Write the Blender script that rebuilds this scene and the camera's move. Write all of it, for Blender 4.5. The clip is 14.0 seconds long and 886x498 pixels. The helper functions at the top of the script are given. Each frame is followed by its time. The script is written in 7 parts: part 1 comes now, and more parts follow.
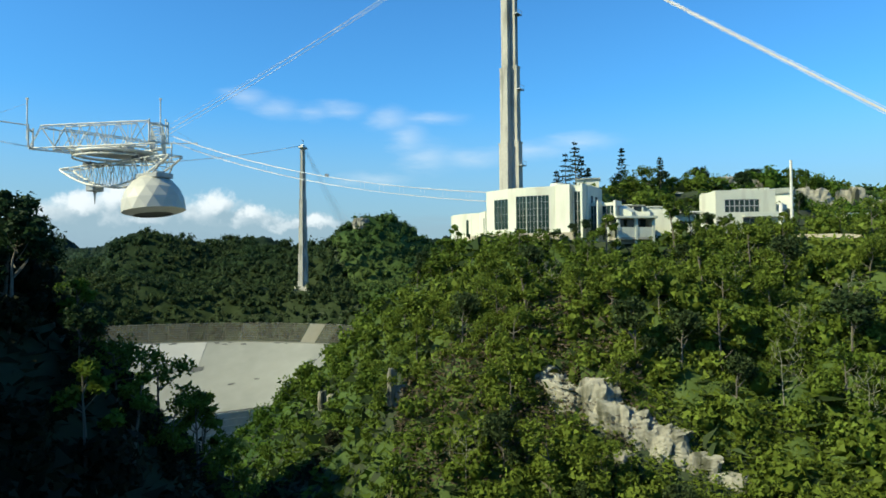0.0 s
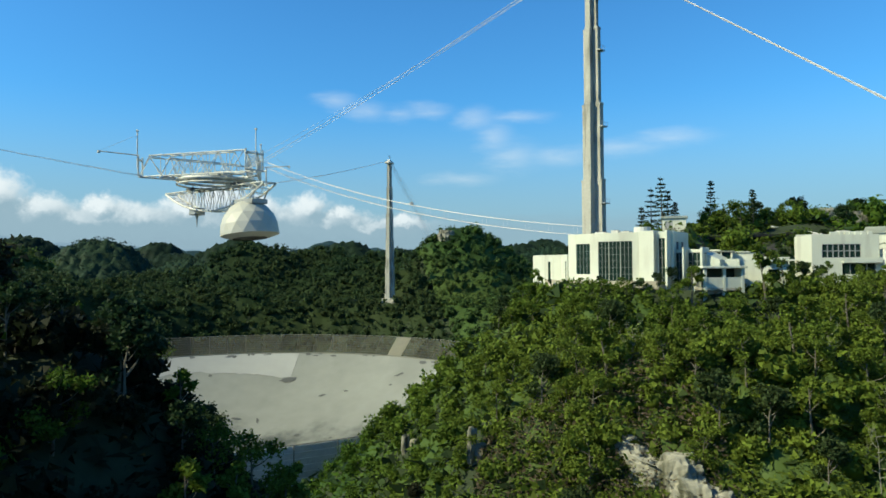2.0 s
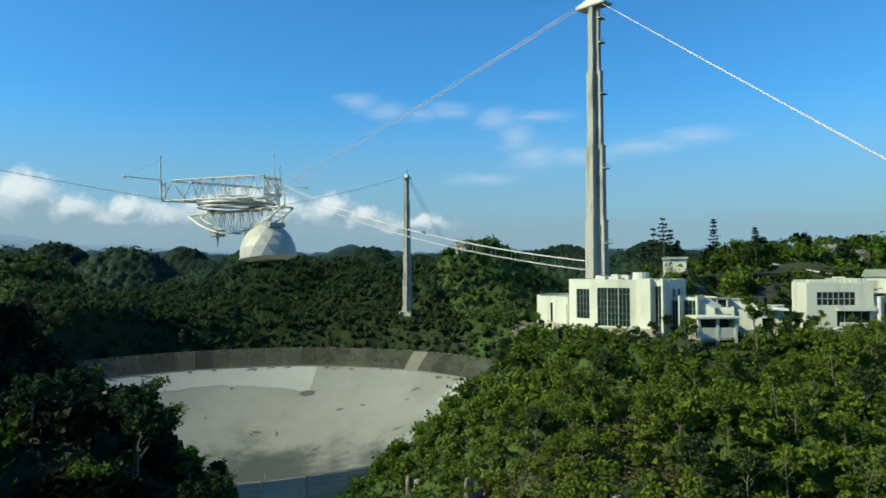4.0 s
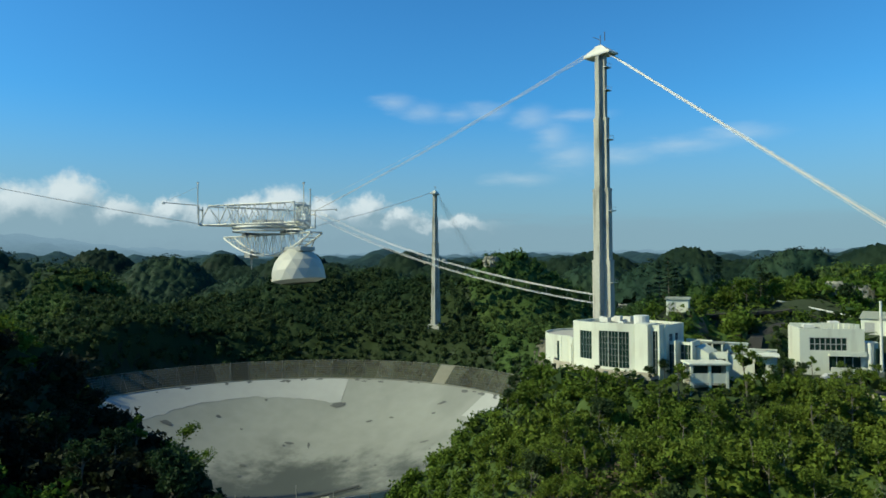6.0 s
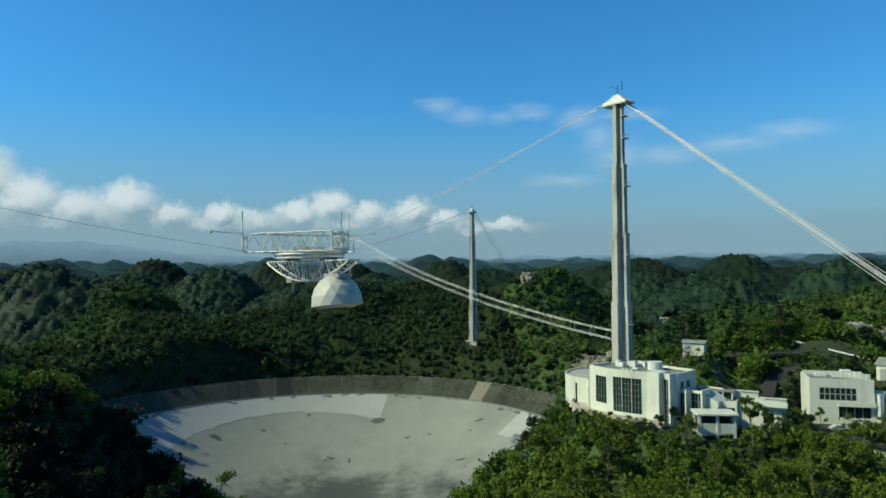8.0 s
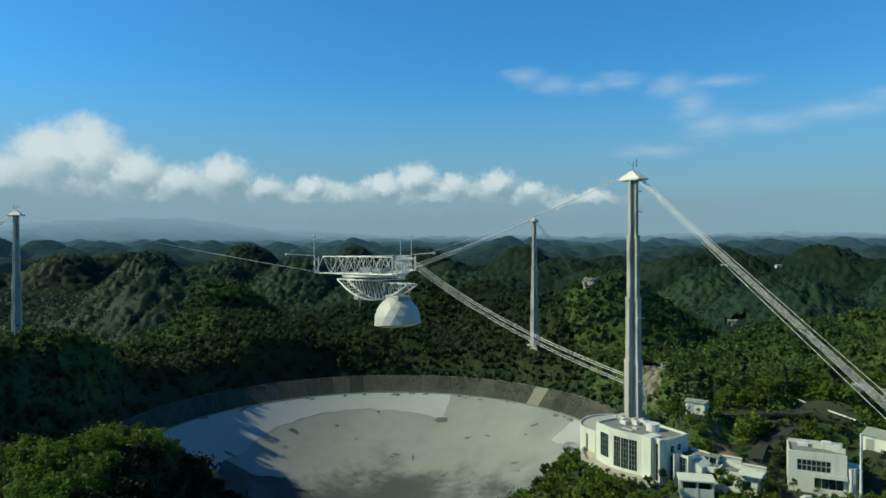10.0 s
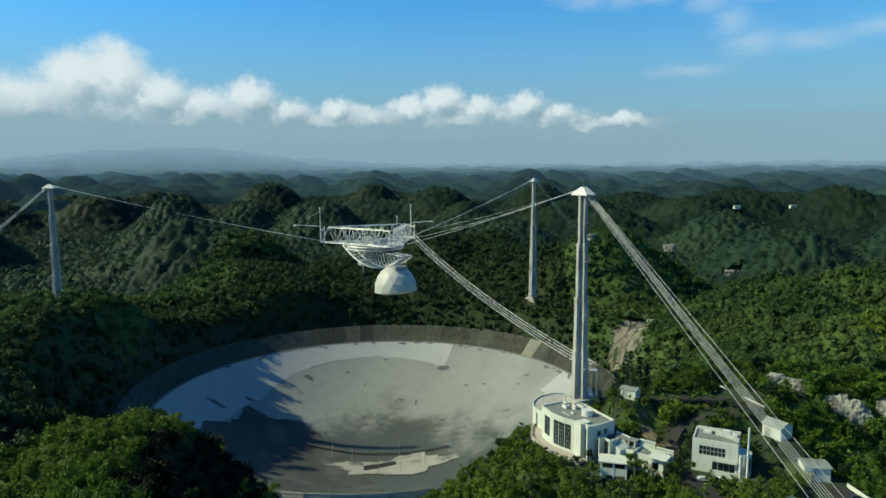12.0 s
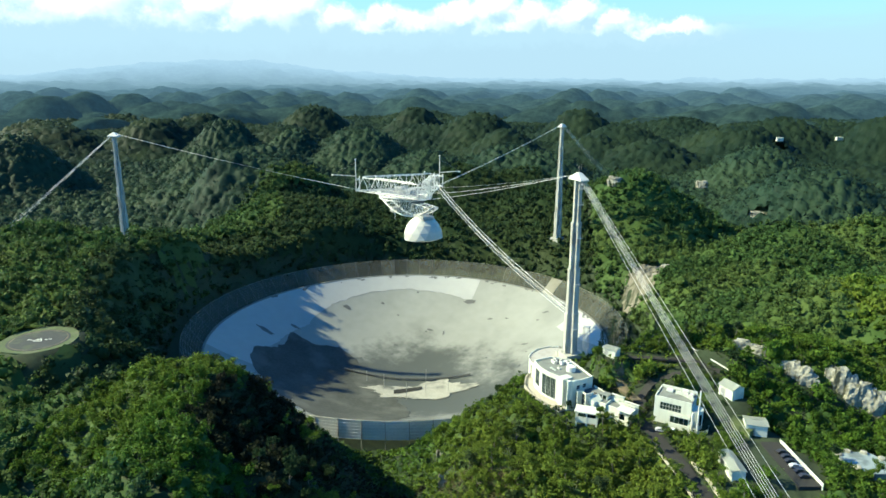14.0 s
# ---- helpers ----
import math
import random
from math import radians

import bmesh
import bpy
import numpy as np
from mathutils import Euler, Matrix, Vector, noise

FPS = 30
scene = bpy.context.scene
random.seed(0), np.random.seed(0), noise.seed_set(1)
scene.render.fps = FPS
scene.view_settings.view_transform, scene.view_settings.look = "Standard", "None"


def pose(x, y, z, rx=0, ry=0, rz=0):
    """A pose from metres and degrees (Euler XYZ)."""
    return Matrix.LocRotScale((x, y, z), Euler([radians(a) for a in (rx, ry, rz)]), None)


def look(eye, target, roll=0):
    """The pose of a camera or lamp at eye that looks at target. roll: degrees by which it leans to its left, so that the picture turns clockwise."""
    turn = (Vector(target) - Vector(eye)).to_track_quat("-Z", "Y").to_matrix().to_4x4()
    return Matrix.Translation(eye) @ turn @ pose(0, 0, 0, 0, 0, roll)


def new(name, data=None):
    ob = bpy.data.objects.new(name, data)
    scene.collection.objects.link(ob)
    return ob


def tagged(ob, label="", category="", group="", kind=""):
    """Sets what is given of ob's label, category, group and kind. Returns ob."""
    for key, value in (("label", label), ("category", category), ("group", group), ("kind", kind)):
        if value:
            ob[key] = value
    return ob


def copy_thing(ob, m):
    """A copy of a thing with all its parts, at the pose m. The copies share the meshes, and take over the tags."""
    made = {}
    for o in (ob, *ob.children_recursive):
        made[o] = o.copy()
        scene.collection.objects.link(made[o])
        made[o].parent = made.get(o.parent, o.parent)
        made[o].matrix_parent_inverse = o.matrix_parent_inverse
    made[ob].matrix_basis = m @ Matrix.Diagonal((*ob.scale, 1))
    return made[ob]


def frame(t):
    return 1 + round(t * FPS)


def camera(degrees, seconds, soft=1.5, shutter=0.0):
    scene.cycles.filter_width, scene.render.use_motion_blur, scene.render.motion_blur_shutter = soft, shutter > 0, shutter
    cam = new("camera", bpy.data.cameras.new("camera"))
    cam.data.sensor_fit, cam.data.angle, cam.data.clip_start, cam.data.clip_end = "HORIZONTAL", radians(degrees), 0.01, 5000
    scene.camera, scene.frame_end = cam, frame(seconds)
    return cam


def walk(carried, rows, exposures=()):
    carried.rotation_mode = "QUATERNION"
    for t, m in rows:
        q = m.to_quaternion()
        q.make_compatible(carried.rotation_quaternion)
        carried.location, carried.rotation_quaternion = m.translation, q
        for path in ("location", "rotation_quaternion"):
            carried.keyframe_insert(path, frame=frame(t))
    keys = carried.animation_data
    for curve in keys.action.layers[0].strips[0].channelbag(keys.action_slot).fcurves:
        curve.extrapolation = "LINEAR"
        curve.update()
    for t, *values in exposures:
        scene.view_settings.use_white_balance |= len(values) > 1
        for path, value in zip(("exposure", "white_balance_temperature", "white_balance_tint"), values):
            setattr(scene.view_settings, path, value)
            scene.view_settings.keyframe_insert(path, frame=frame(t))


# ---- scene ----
cam = camera(66.4, 14.0, soft=1.6)
PATH = [
    (0.0, -0.35, 0.43, 59.63, -0.144, 1.463, -0.512),
    (0.5, -0.01, 0.20, 62.36, 2.290, 1.449, -0.581),
    (1.0, 0.26, -0.70, 65.11, 4.610, 1.453, -0.528),
    (1.5, 0.38, -1.11, 67.75, 5.857, 1.483, -0.466),
    (2.0, 1.02, -1.89, 70.52, 7.138, 1.469, -0.375),
    (2.5, 2.05, -2.93, 73.59, 7.791, 1.361, -0.418),
    (3.0, 3.21, -4.58, 76.12, 7.971, 1.422, -0.357),
    (5.5, 12.66, -14.87, 89.94, 11.362, 1.534, -0.434),
    (6.0, 14.90, -18.38, 92.65, 12.020, 1.552, -0.377),
    (6.5, 17.15, -20.60, 95.60, 12.945, 1.594, -0.377),
    (7.0, 19.10, -22.66, 98.11, 13.598, 1.736, -0.414),
    (7.5, 20.95, -24.78, 101.22, 14.314, 1.731, -0.529),
    (8.0, 24.02, -27.24, 105.23, 15.859, 1.779, -0.588),
    (8.5, 29.29, -32.67, 111.34, 18.055, 1.791, -0.318),
    (11.0, 67.03, -59.23, 151.28, 24.515, -3.290, -0.319),
    (11.5, 75.38, -64.65, 158.96, 24.855, -4.995, -0.291),
    (12.0, 82.99, -70.88, 167.66, 25.267, -6.875, -0.292),
    (12.5, 90.58, -77.26, 175.55, 25.483, -8.605, -0.110),
    (13.0, 97.75, -82.91, 184.16, 26.161, -10.522, -0.065),
    (13.5, 105.38, -89.71, 192.67, 27.939, -12.446, 0.051),
    (14.0, 112.06, -96.37, 200.45, 29.152, -14.269, 0.169),
]
EXPOSURE = [(0, 0.45, 6500, 10), (1, 0.38, 6500, 9), (3, 0.25, 6400, 8), (5.5, 0.08, 6250, 5), (8.5, -0.05, 6200, 4), (11, -0.06, 6200, 4), (12, 0.12, 6300, 5), (13, 0.58, 6350, 6), (14, 1.15, 6350, 6)]
walk(cam, [(t, pose(x, y, z, 0, 0, yaw) @ pose(0, 0, 0, 90 + pitch, 0, 0) @ pose(0, 0, 0, 0, 0, roll)) for t, x, y, z, yaw, pitch, roll in PATH], EXPOSURE)

# ---- daylight: low sun from behind the left shoulder, blue sky, cumulus near the horizon ----
SUN_AZ, SUN_EL = math.radians(-156), math.radians(37)
SUN_DIR = Vector((math.cos(SUN_AZ) * math.cos(SUN_EL), math.sin(SUN_AZ) * math.cos(SUN_EL), math.sin(SUN_EL)))


# cumulus heads over the horizon: bearing and height in radians, half-width, half-height
HEADS = [(-1.20, 0.075, 0.09, 0.05), (-1.08, 0.10, 0.07, 0.055), (-0.985, 0.075, 0.065, 0.045), (-0.925, 0.112, 0.048, 0.045), (-0.880, 0.122, 0.044, 0.047), (-0.835, 0.092, 0.046, 0.040),
         (-0.775, 0.078, 0.045, 0.030), (-0.712, 0.094, 0.036, 0.036), (-0.660, 0.074, 0.040, 0.026), (-0.595, 0.080, 0.026, 0.018), (-0.545, 0.066, 0.040, 0.022), (-0.490, 0.082, 0.030, 0.022),
         (-0.443, 0.091, 0.034, 0.032), (-0.390, 0.080, 0.036, 0.024), (-0.320, 0.084, 0.028, 0.027), (-0.275, 0.070, 0.032, 0.018), (-0.188, 0.062, 0.040, 0.014),
         (-1.05, 0.064, 0.24, 0.044), (-0.80, 0.066, 0.18, 0.038), (-0.60, 0.062, 0.18, 0.028), (-0.41, 0.066, 0.16, 0.028), (-0.26, 0.058, 0.14, 0.019)]
# thin ice-cloud streaks higher up
WISPS = [(-0.280, 0.238, 0.034, 0.014), (-0.235, 0.226, 0.032, 0.016), (-0.190, 0.222, 0.032, 0.012), (-0.142, 0.226, 0.036, 0.013), (-0.075, 0.214, 0.034, 0.020), (-0.010, 0.216, 0.050, 0.010), (-0.048, 0.188, 0.030, 0.026),
         (-0.020, 0.160, 0.044, 0.024), (-0.095, 0.128, 0.055, 0.011), (0.045, 0.158, 0.060, 0.014), (0.130, 0.166, 0.070, 0.013), (0.205, 0.178, 0.060, 0.013)]


def build_world():
    w = bpy.data.worlds.new("sky")
    scene.world = w
    w.use_nodes = True
    nt = w.node_tree
    nt.nodes.clear()
    N, L = nt.nodes.new, nt.links.new

    def maths(op, a, b=None, c=None):
        n = N("ShaderNodeMath")
        n.operation = op
        for i, q in enumerate((a, b, c)):
            if q is None:
                continue
            if isinstance(q, (int, float)):
                n.inputs[i].default_value = q
            else:
                L(q, n.inputs[i])
        return n.outputs[0]

    def ranged(x, lo, hi, a=0.0, b=1.0):
        n = N("ShaderNodeMapRange")
        n.interpolation_type = "SMOOTHSTEP"
        for i, q in enumerate((lo, hi, a, b)):
            n.inputs[i + 1].default_value = q
        L(x, n.inputs[0])
        return n.outputs[0]

    def fractal(vec, scale, detail, rough=0.5, stretch=None):
        if stretch:
            mp = N("ShaderNodeMapping")
            mp.inputs["Scale"].default_value, mp.inputs["Rotation"].default_value = stretch[:3], (0, 0, stretch[3])
            L(vec, mp.inputs[0])
            vec = mp.outputs[0]
        n = N("ShaderNodeTexNoise")
        n.inputs["Scale"].default_value, n.inputs["Detail"].default_value, n.inputs["Roughness"].default_value = scale, detail, rough
        L(vec, n.inputs["Vector"])
        return n

    def shifted(vec, amount, add):
        n = N("ShaderNodeVectorMath")
        n.operation = "MULTIPLY_ADD"
        L(vec, n.inputs[0])
        n.inputs[1].default_value = amount
        if isinstance(add, tuple):
            n.inputs[2].default_value = add
        else:
            L(add, n.inputs[2])
        return n.outputs[0]

    def nearness(vec, cells, soft):
        """1 in the middle of the nearest cell, 0 on its edge."""
        tot = None
        for cu, cv, ru, rv in cells:
            n = N("ShaderNodeVectorMath")
            n.operation = "LENGTH"
            L(shifted(vec, (1 / ru, 1 / rv, 0), (-cu / ru, -cv / rv, 0)), n.inputs[0])
            tot = n.outputs["Value"] if tot is None else maths("SMOOTH_MIN", tot, n.outputs["Value"], soft)
        return maths("SUBTRACT", 1.0, tot)

    out, bg = N("ShaderNodeOutputWorld"), N("ShaderNodeBackground")
    sky = N("ShaderNodeTexSky")
    sky.sky_type, sky.sun_disc = "NISHITA", False
    sky.sun_elevation, sky.sun_rotation = SUN_EL, math.radians(90) - SUN_AZ
    sky.air_density, sky.dust_density, sky.ozone_density = 1.3, 0.3, 3.0
    bg.inputs["Strength"].default_value = 0.088
    tc, sep, flat = N("ShaderNodeTexCoord"), N("ShaderNodeSeparateXYZ"), N("ShaderNodeCombineXYZ")
    L(tc.outputs["Generated"], sep.inputs[0])
    u, v = maths("ARCTAN2", sep.outputs["X"], sep.outputs["Y"]), maths("ARCSINE", sep.outputs["Z"])
    L(u, flat.inputs[0]), L(v, flat.inputs[1])
    plane = flat.outputs[0]
    # billowing edges: the plane is pushed about by coarse and fine noise
    coarse, fine = fractal(plane, 24.0, 3.0), fractal(plane, 70.0, 6.0, 0.62)
    pushed = shifted(coarse.outputs["Color"], (0.034, 0.024, 0), shifted(fine.outputs["Color"], (0.034, 0.028, 0), shifted(plane, (1, 1, 0), (-0.034, -0.026, 0))))
    heap = nearness(pushed, HEADS, 0.38)
    lit = maths("SUBTRACT", heap, nearness(shifted(pushed, (1, 1, 0), (-0.010, 0.014, 0)), HEADS, 0.38))
    cumulus = ranged(heap, -0.22, 0.48)
    # the bank goes on round the rest of the horizon
    rest = fractal(tc.outputs["Generated"], 1.0, 8.0, 0.52, (8.0, 8.0, 10.0, 0.0)).outputs["Fac"]
    beyond = maths("ADD", ranged(u, -1.15, -1.35), ranged(u, 0.45, 0.8))
    bank = maths("MULTIPLY", ranged(maths("ADD", rest, ranged(v, 0.02, 0.16, 0.30, -0.24)), 0.52, 0.64), beyond)
    # flat grey layer under the heads
    layer = maths("MULTIPLY", ranged(maths("ADD", v, maths("MULTIPLY", fractal(plane, 1.0, 5.0, 0.6, (9.0, 60.0, 1.0, 0.0)).outputs["Fac"], 0.045)), 0.072, 0.106, 1.0, 0.0), ranged(u, -0.5, 0.25, 0.86, 0.42))
    # streaks
    combed = fractal(plane, 1.0, 6.0, 0.6, (16.0, 60.0, 1.0, -0.35))
    streak = ranged(maths("MULTIPLY_ADD", combed.outputs["Fac"], 1.1, maths("SUBTRACT", nearness(shifted(combed.outputs["Color"], (0.030, 0.018, 0), shifted(plane, (1, 1, 0), (-0.015, -0.009, 0))), WISPS, 0.5), 0.62)), -0.45, 1.35, 0.0, 0.37)
    cover = maths("MAXIMUM", maths("MAXIMUM", cumulus, bank), streak)
    # bright tops, grey-blue bases
    cc = N("ShaderNodeMix")
    cc.data_type = "RGBA"
    cc.inputs[6].default_value, cc.inputs[7].default_value = (2.9, 4.3, 5.1, 1), (7.6, 8.4, 8.6, 1)
    tone = maths("ADD", maths("MULTIPLY", ranged(v, 0.050, 0.116), 0.74), maths("MULTIPLY_ADD", lit, 0.75, maths("MULTIPLY_ADD", fine.outputs["Fac"], 0.5, -0.25)))
    L(ranged(tone, 0.0, 1.0), cc.inputs[0])
    blue = N("ShaderNodeMix")
    blue.data_type, blue.blend_type = "RGBA", "MULTIPLY"
    blue.inputs[0].default_value = 1.0
    blue.inputs[7].default_value = (0.40, 1.06, 1.58, 1)
    L(sky.outputs[0], blue.inputs[6])
    deep = N("ShaderNodeMix")
    deep.data_type, deep.blend_type = "RGBA", "MULTIPLY"
    deep.inputs[7].default_value = (0.42, 0.48, 0.52, 1)
    L(ranged(v, 0.30, 1.1), deep.inputs[0]), L(blue.outputs[2], deep.inputs[6])

    def over(fac, below, colour):
        n = N("ShaderNodeMix")
        n.data_type = "RGBA"
        L(fac, n.inputs[0]), L(below, n.inputs[6])
        if isinstance(colour, tuple):
            n.inputs[7].default_value = colour
        else:
            L(colour, n.inputs[7])
        return n.outputs[2]

    # pale haze low over the horizon, then the layer, then the clouds
    col = over(ranged(v, 0.03, 0.25, 0.82, 0.0), deep.outputs[2], (2.9, 4.2, 5.1, 1))
    col = over(layer, col, (2.75, 4.0, 4.8, 1))
    col = over(cover, col, cc.outputs[2])
    L(col, bg.inputs["Color"]), L(bg.outputs[0], out.inputs[0])


build_world()
sun = new("sun", bpy.data.lights.new("sun", "SUN"))
sun.data.energy, sun.data.angle, sun.data.color = 5.0, math.radians(0.8), (1.0, 0.93, 0.60)
sun.matrix_world = look(SUN_DIR * 500, (0, 0, 0))

# ---- materials ----
def material(name, base, rough=0.7, metal=0.0, vary=0.25, scale=0.3, fine=4.0, bump=0.2, stain=None, stain_amt=0.35, stain_scale=0.06, island=0.0, objrand=0.0, alpha=1.0, streak=0.0):
    """Paint, concrete, rock and so on: base colour broken up by fine and coarse noise, stains and relief."""
    m = bpy.data.materials.new(name)
    m.use_nodes = True
    nt = m.node_tree
    N, L = nt.nodes.new, nt.links.new
    b = nt.nodes["Principled BSDF"]
    b.inputs["Roughness"].default_value, b.inputs["Metallic"].default_value = rough, metal
    geo = N("ShaderNodeNewGeometry")
    na, nb = N("ShaderNodeTexNoise"), N("ShaderNodeTexNoise")
    na.inputs["Scale"].default_value, na.inputs["Detail"].default_value = scale, 5
    nb.inputs["Scale"].default_value, nb.inputs["Detail"].default_value = fine, 4
    L(geo.outputs["Position"], na.inputs["Vector"]), L(geo.outputs["Position"], nb.inputs["Vector"])
    sm = N("ShaderNodeMath")
    L(na.outputs["Fac"], sm.inputs[0]), L(nb.outputs["Fac"], sm.inputs[1])
    mr = N("ShaderNodeMapRange")
    mr.inputs[1].default_value, mr.inputs[2].default_value = 0.6, 1.4
    mr.inputs[3].default_value, mr.inputs[4].default_value = 1 - vary, 1 + vary
    L(sm.outputs[0], mr.inputs[0])
    fac = mr.outputs[0]
    for amt, sock in ((island, geo.outputs["Random Per Island"]), (objrand, None)):
        if amt:
            if sock is None:
                sock = N("ShaderNodeObjectInfo").outputs["Random"]
            r = N("ShaderNodeMapRange")
            r.inputs[3].default_value, r.inputs[4].default_value = 1 - amt, 1 + amt
            L(sock, r.inputs[0])
            mu = N("ShaderNodeMath")
            mu.operation = "MULTIPLY"
            L(fac, mu.inputs[0]), L(r.outputs[0], mu.inputs[1])
            fac = mu.outputs[0]
    mix = N("ShaderNodeVectorMath")
    mix.operation = "SCALE"
    mix.inputs[0].default_value = base
    L(fac, mix.inputs["Scale"])
    col = mix.outputs[0]
    if stain:
        mp = N("ShaderNodeMapping")
        mp.inputs["Scale"].default_value = (1, 1, 0.15 if streak else 1)
        L(geo.outputs["Position"], mp.inputs[0])
        ns = N("ShaderNodeTexNoise")
        ns.inputs["Scale"].default_value, ns.inputs["Detail"].default_value = stain_scale, 6
        L(mp.outputs[0], ns.inputs["Vector"])
        rs = N("ShaderNodeMapRange")
        rs.interpolation_type = "SMOOTHSTEP"
        rs.inputs[1].default_value, rs.inputs[2].default_value, rs.inputs[4].default_value = 0.48, 0.66, stain_amt
        L(ns.outputs["Fac"], rs.inputs[0])
        mc = N("ShaderNodeMix")
        mc.data_type = "RGBA"
        mc.inputs[7].default_value = (*stain, 1)
        L(rs.outputs[0], mc.inputs[0]), L(col, mc.inputs[6])
        col = mc.outputs[2]
    L(col, b.inputs["Base Color"])
    if bump:
        bp = N("ShaderNodeBump")
        bp.inputs["Strength"].default_value, bp.inputs["Distance"].default_value = bump, 0.1
        L(nb.outputs["Fac"], bp.inputs["Height"]), L(bp.outputs[0], b.inputs["Normal"])
    if alpha < 1:
        tr, ms = N("ShaderNodeBsdfTransparent"), N("ShaderNodeMixShader")
        ms.inputs[0].default_value = alpha
        L(tr.outputs[0], ms.inputs[1]), L(b.outputs[0], ms.inputs[2]), L(ms.outputs[0], nt.nodes["Material Output"].inputs[0])
    return m


def foliage(name, a, b_, c, big=0.06):
    """Leaves: three greens mixed tree by tree and leaf by leaf."""
    m = bpy.data.materials.new(name)
    m.use_nodes = True
    nt = m.node_tree
    N, L = nt.nodes.new, nt.links.new
    b = nt.nodes["Principled BSDF"]
    b.inputs["Roughness"].default_value = 0.62
    b.inputs["Specular IOR Level"].default_value = 0.1
    geo = N("ShaderNodeNewGeometry")
    n = N("ShaderNodeTexNoise")
    n.inputs["Scale"].default_value, n.inputs["Detail"].default_value = big, 3
    L(geo.outputs["Position"], n.inputs["Vector"])
    n2 = N("ShaderNodeTexNoise")
    n2.inputs["Scale"].default_value, n2.inputs["Detail"].default_value = 0.012, 2
    L(geo.outputs["Position"], n2.inputs["Vector"])
    r = N("ShaderNodeMapRange")
    r.inputs[1].default_value, r.inputs[2].default_value = 0.38, 0.66
    L(n.outputs["Fac"], r.inputs[0])
    r2 = N("ShaderNodeMapRange")
    r2.inputs[1].default_value, r2.inputs[2].default_value = 0.4, 0.65
    L(n2.outputs["Fac"], r2.inputs[0])
    m1, m2 = N("ShaderNodeMix"), N("ShaderNodeMix")
    m1.data_type = m2.data_type = "RGBA"
    m1.inputs[6].default_value, m1.inputs[7].default_value = (*a, 1), (*b_, 1)
    m2.inputs[7].default_value = (*c, 1)
    L(r.outputs[0], m1.inputs[0]), L(r2.outputs[0], m2.inputs[0]), L(m1.outputs[2], m2.inputs[6])
    ri = N("ShaderNodeMapRange")
    ri.inputs[3].default_value, ri.inputs[4].default_value = 0.6, 1.4
    L(geo.outputs["Random Per Island"], ri.inputs[0])
    sc = N("ShaderNodeVectorMath")
    sc.operation = "SCALE"
    L(m2.outputs[2], sc.inputs[0]), L(ri.outputs[0], sc.inputs["Scale"])
    L(sc.outputs[0], b.inputs["Base Color"])
    tl, ms = N("ShaderNodeBsdfTranslucent"), N("ShaderNodeMixShader")
    ms.inputs[0].default_value = 0.36
    L(sc.outputs[0], tl.inputs["Color"]), L(b.outputs[0], ms.inputs[1]), L(tl.outputs[0], ms.inputs[2]), L(ms.outputs[0], nt.nodes["Material Output"].inputs[0])
    return m


M_WHITE = material("white_painted_render", (0.58, 0.605, 0.51), 0.6, vary=0.06, stain=(0.342, 0.3268, 0.2736), stain_amt=0.3, stain_scale=0.5, streak=1)
M_STEEL = material("white_painted_steel", (0.62, 0.625, 0.57), 0.45, vary=0.08, stain=(0.3192, 0.2888, 0.228), stain_amt=0.35, stain_scale=0.3)
M_DOME = material("dome_panels", (0.456, 0.456, 0.4028), 0.5, vary=0.05, objrand=0.035, stain=(0.38, 0.38, 0.3496), stain_amt=0.3, stain_scale=0.12)
M_GRATING = material("open_grating", (0.45, 0.45, 0.43), 0.5, vary=0.1, bump=0, alpha=0.07)
M_FENCE = material("weathered_fence_steel", (0.16, 0.165, 0.14), 0.6, vary=0.2)
M_GREYSTEEL = material("grey_galvanised_steel", (0.34, 0.35, 0.34), 0.5, metal=0.3, vary=0.15)
M_DARKSTEEL = material("dark_machinery", (0.08, 0.085, 0.08), 0.6, vary=0.2)
M_CONCRETE = material("weathered_concrete", (0.40, 0.395, 0.345), 0.85, vary=0.16, scale=0.15, fine=1.5, stain=(0.115, 0.115, 0.095), stain_amt=0.6, stain_scale=0.5, streak=1)
M_CABLE = material("cable_steel", (0.608, 0.608, 0.5928), 0.4, vary=0.05, bump=0)
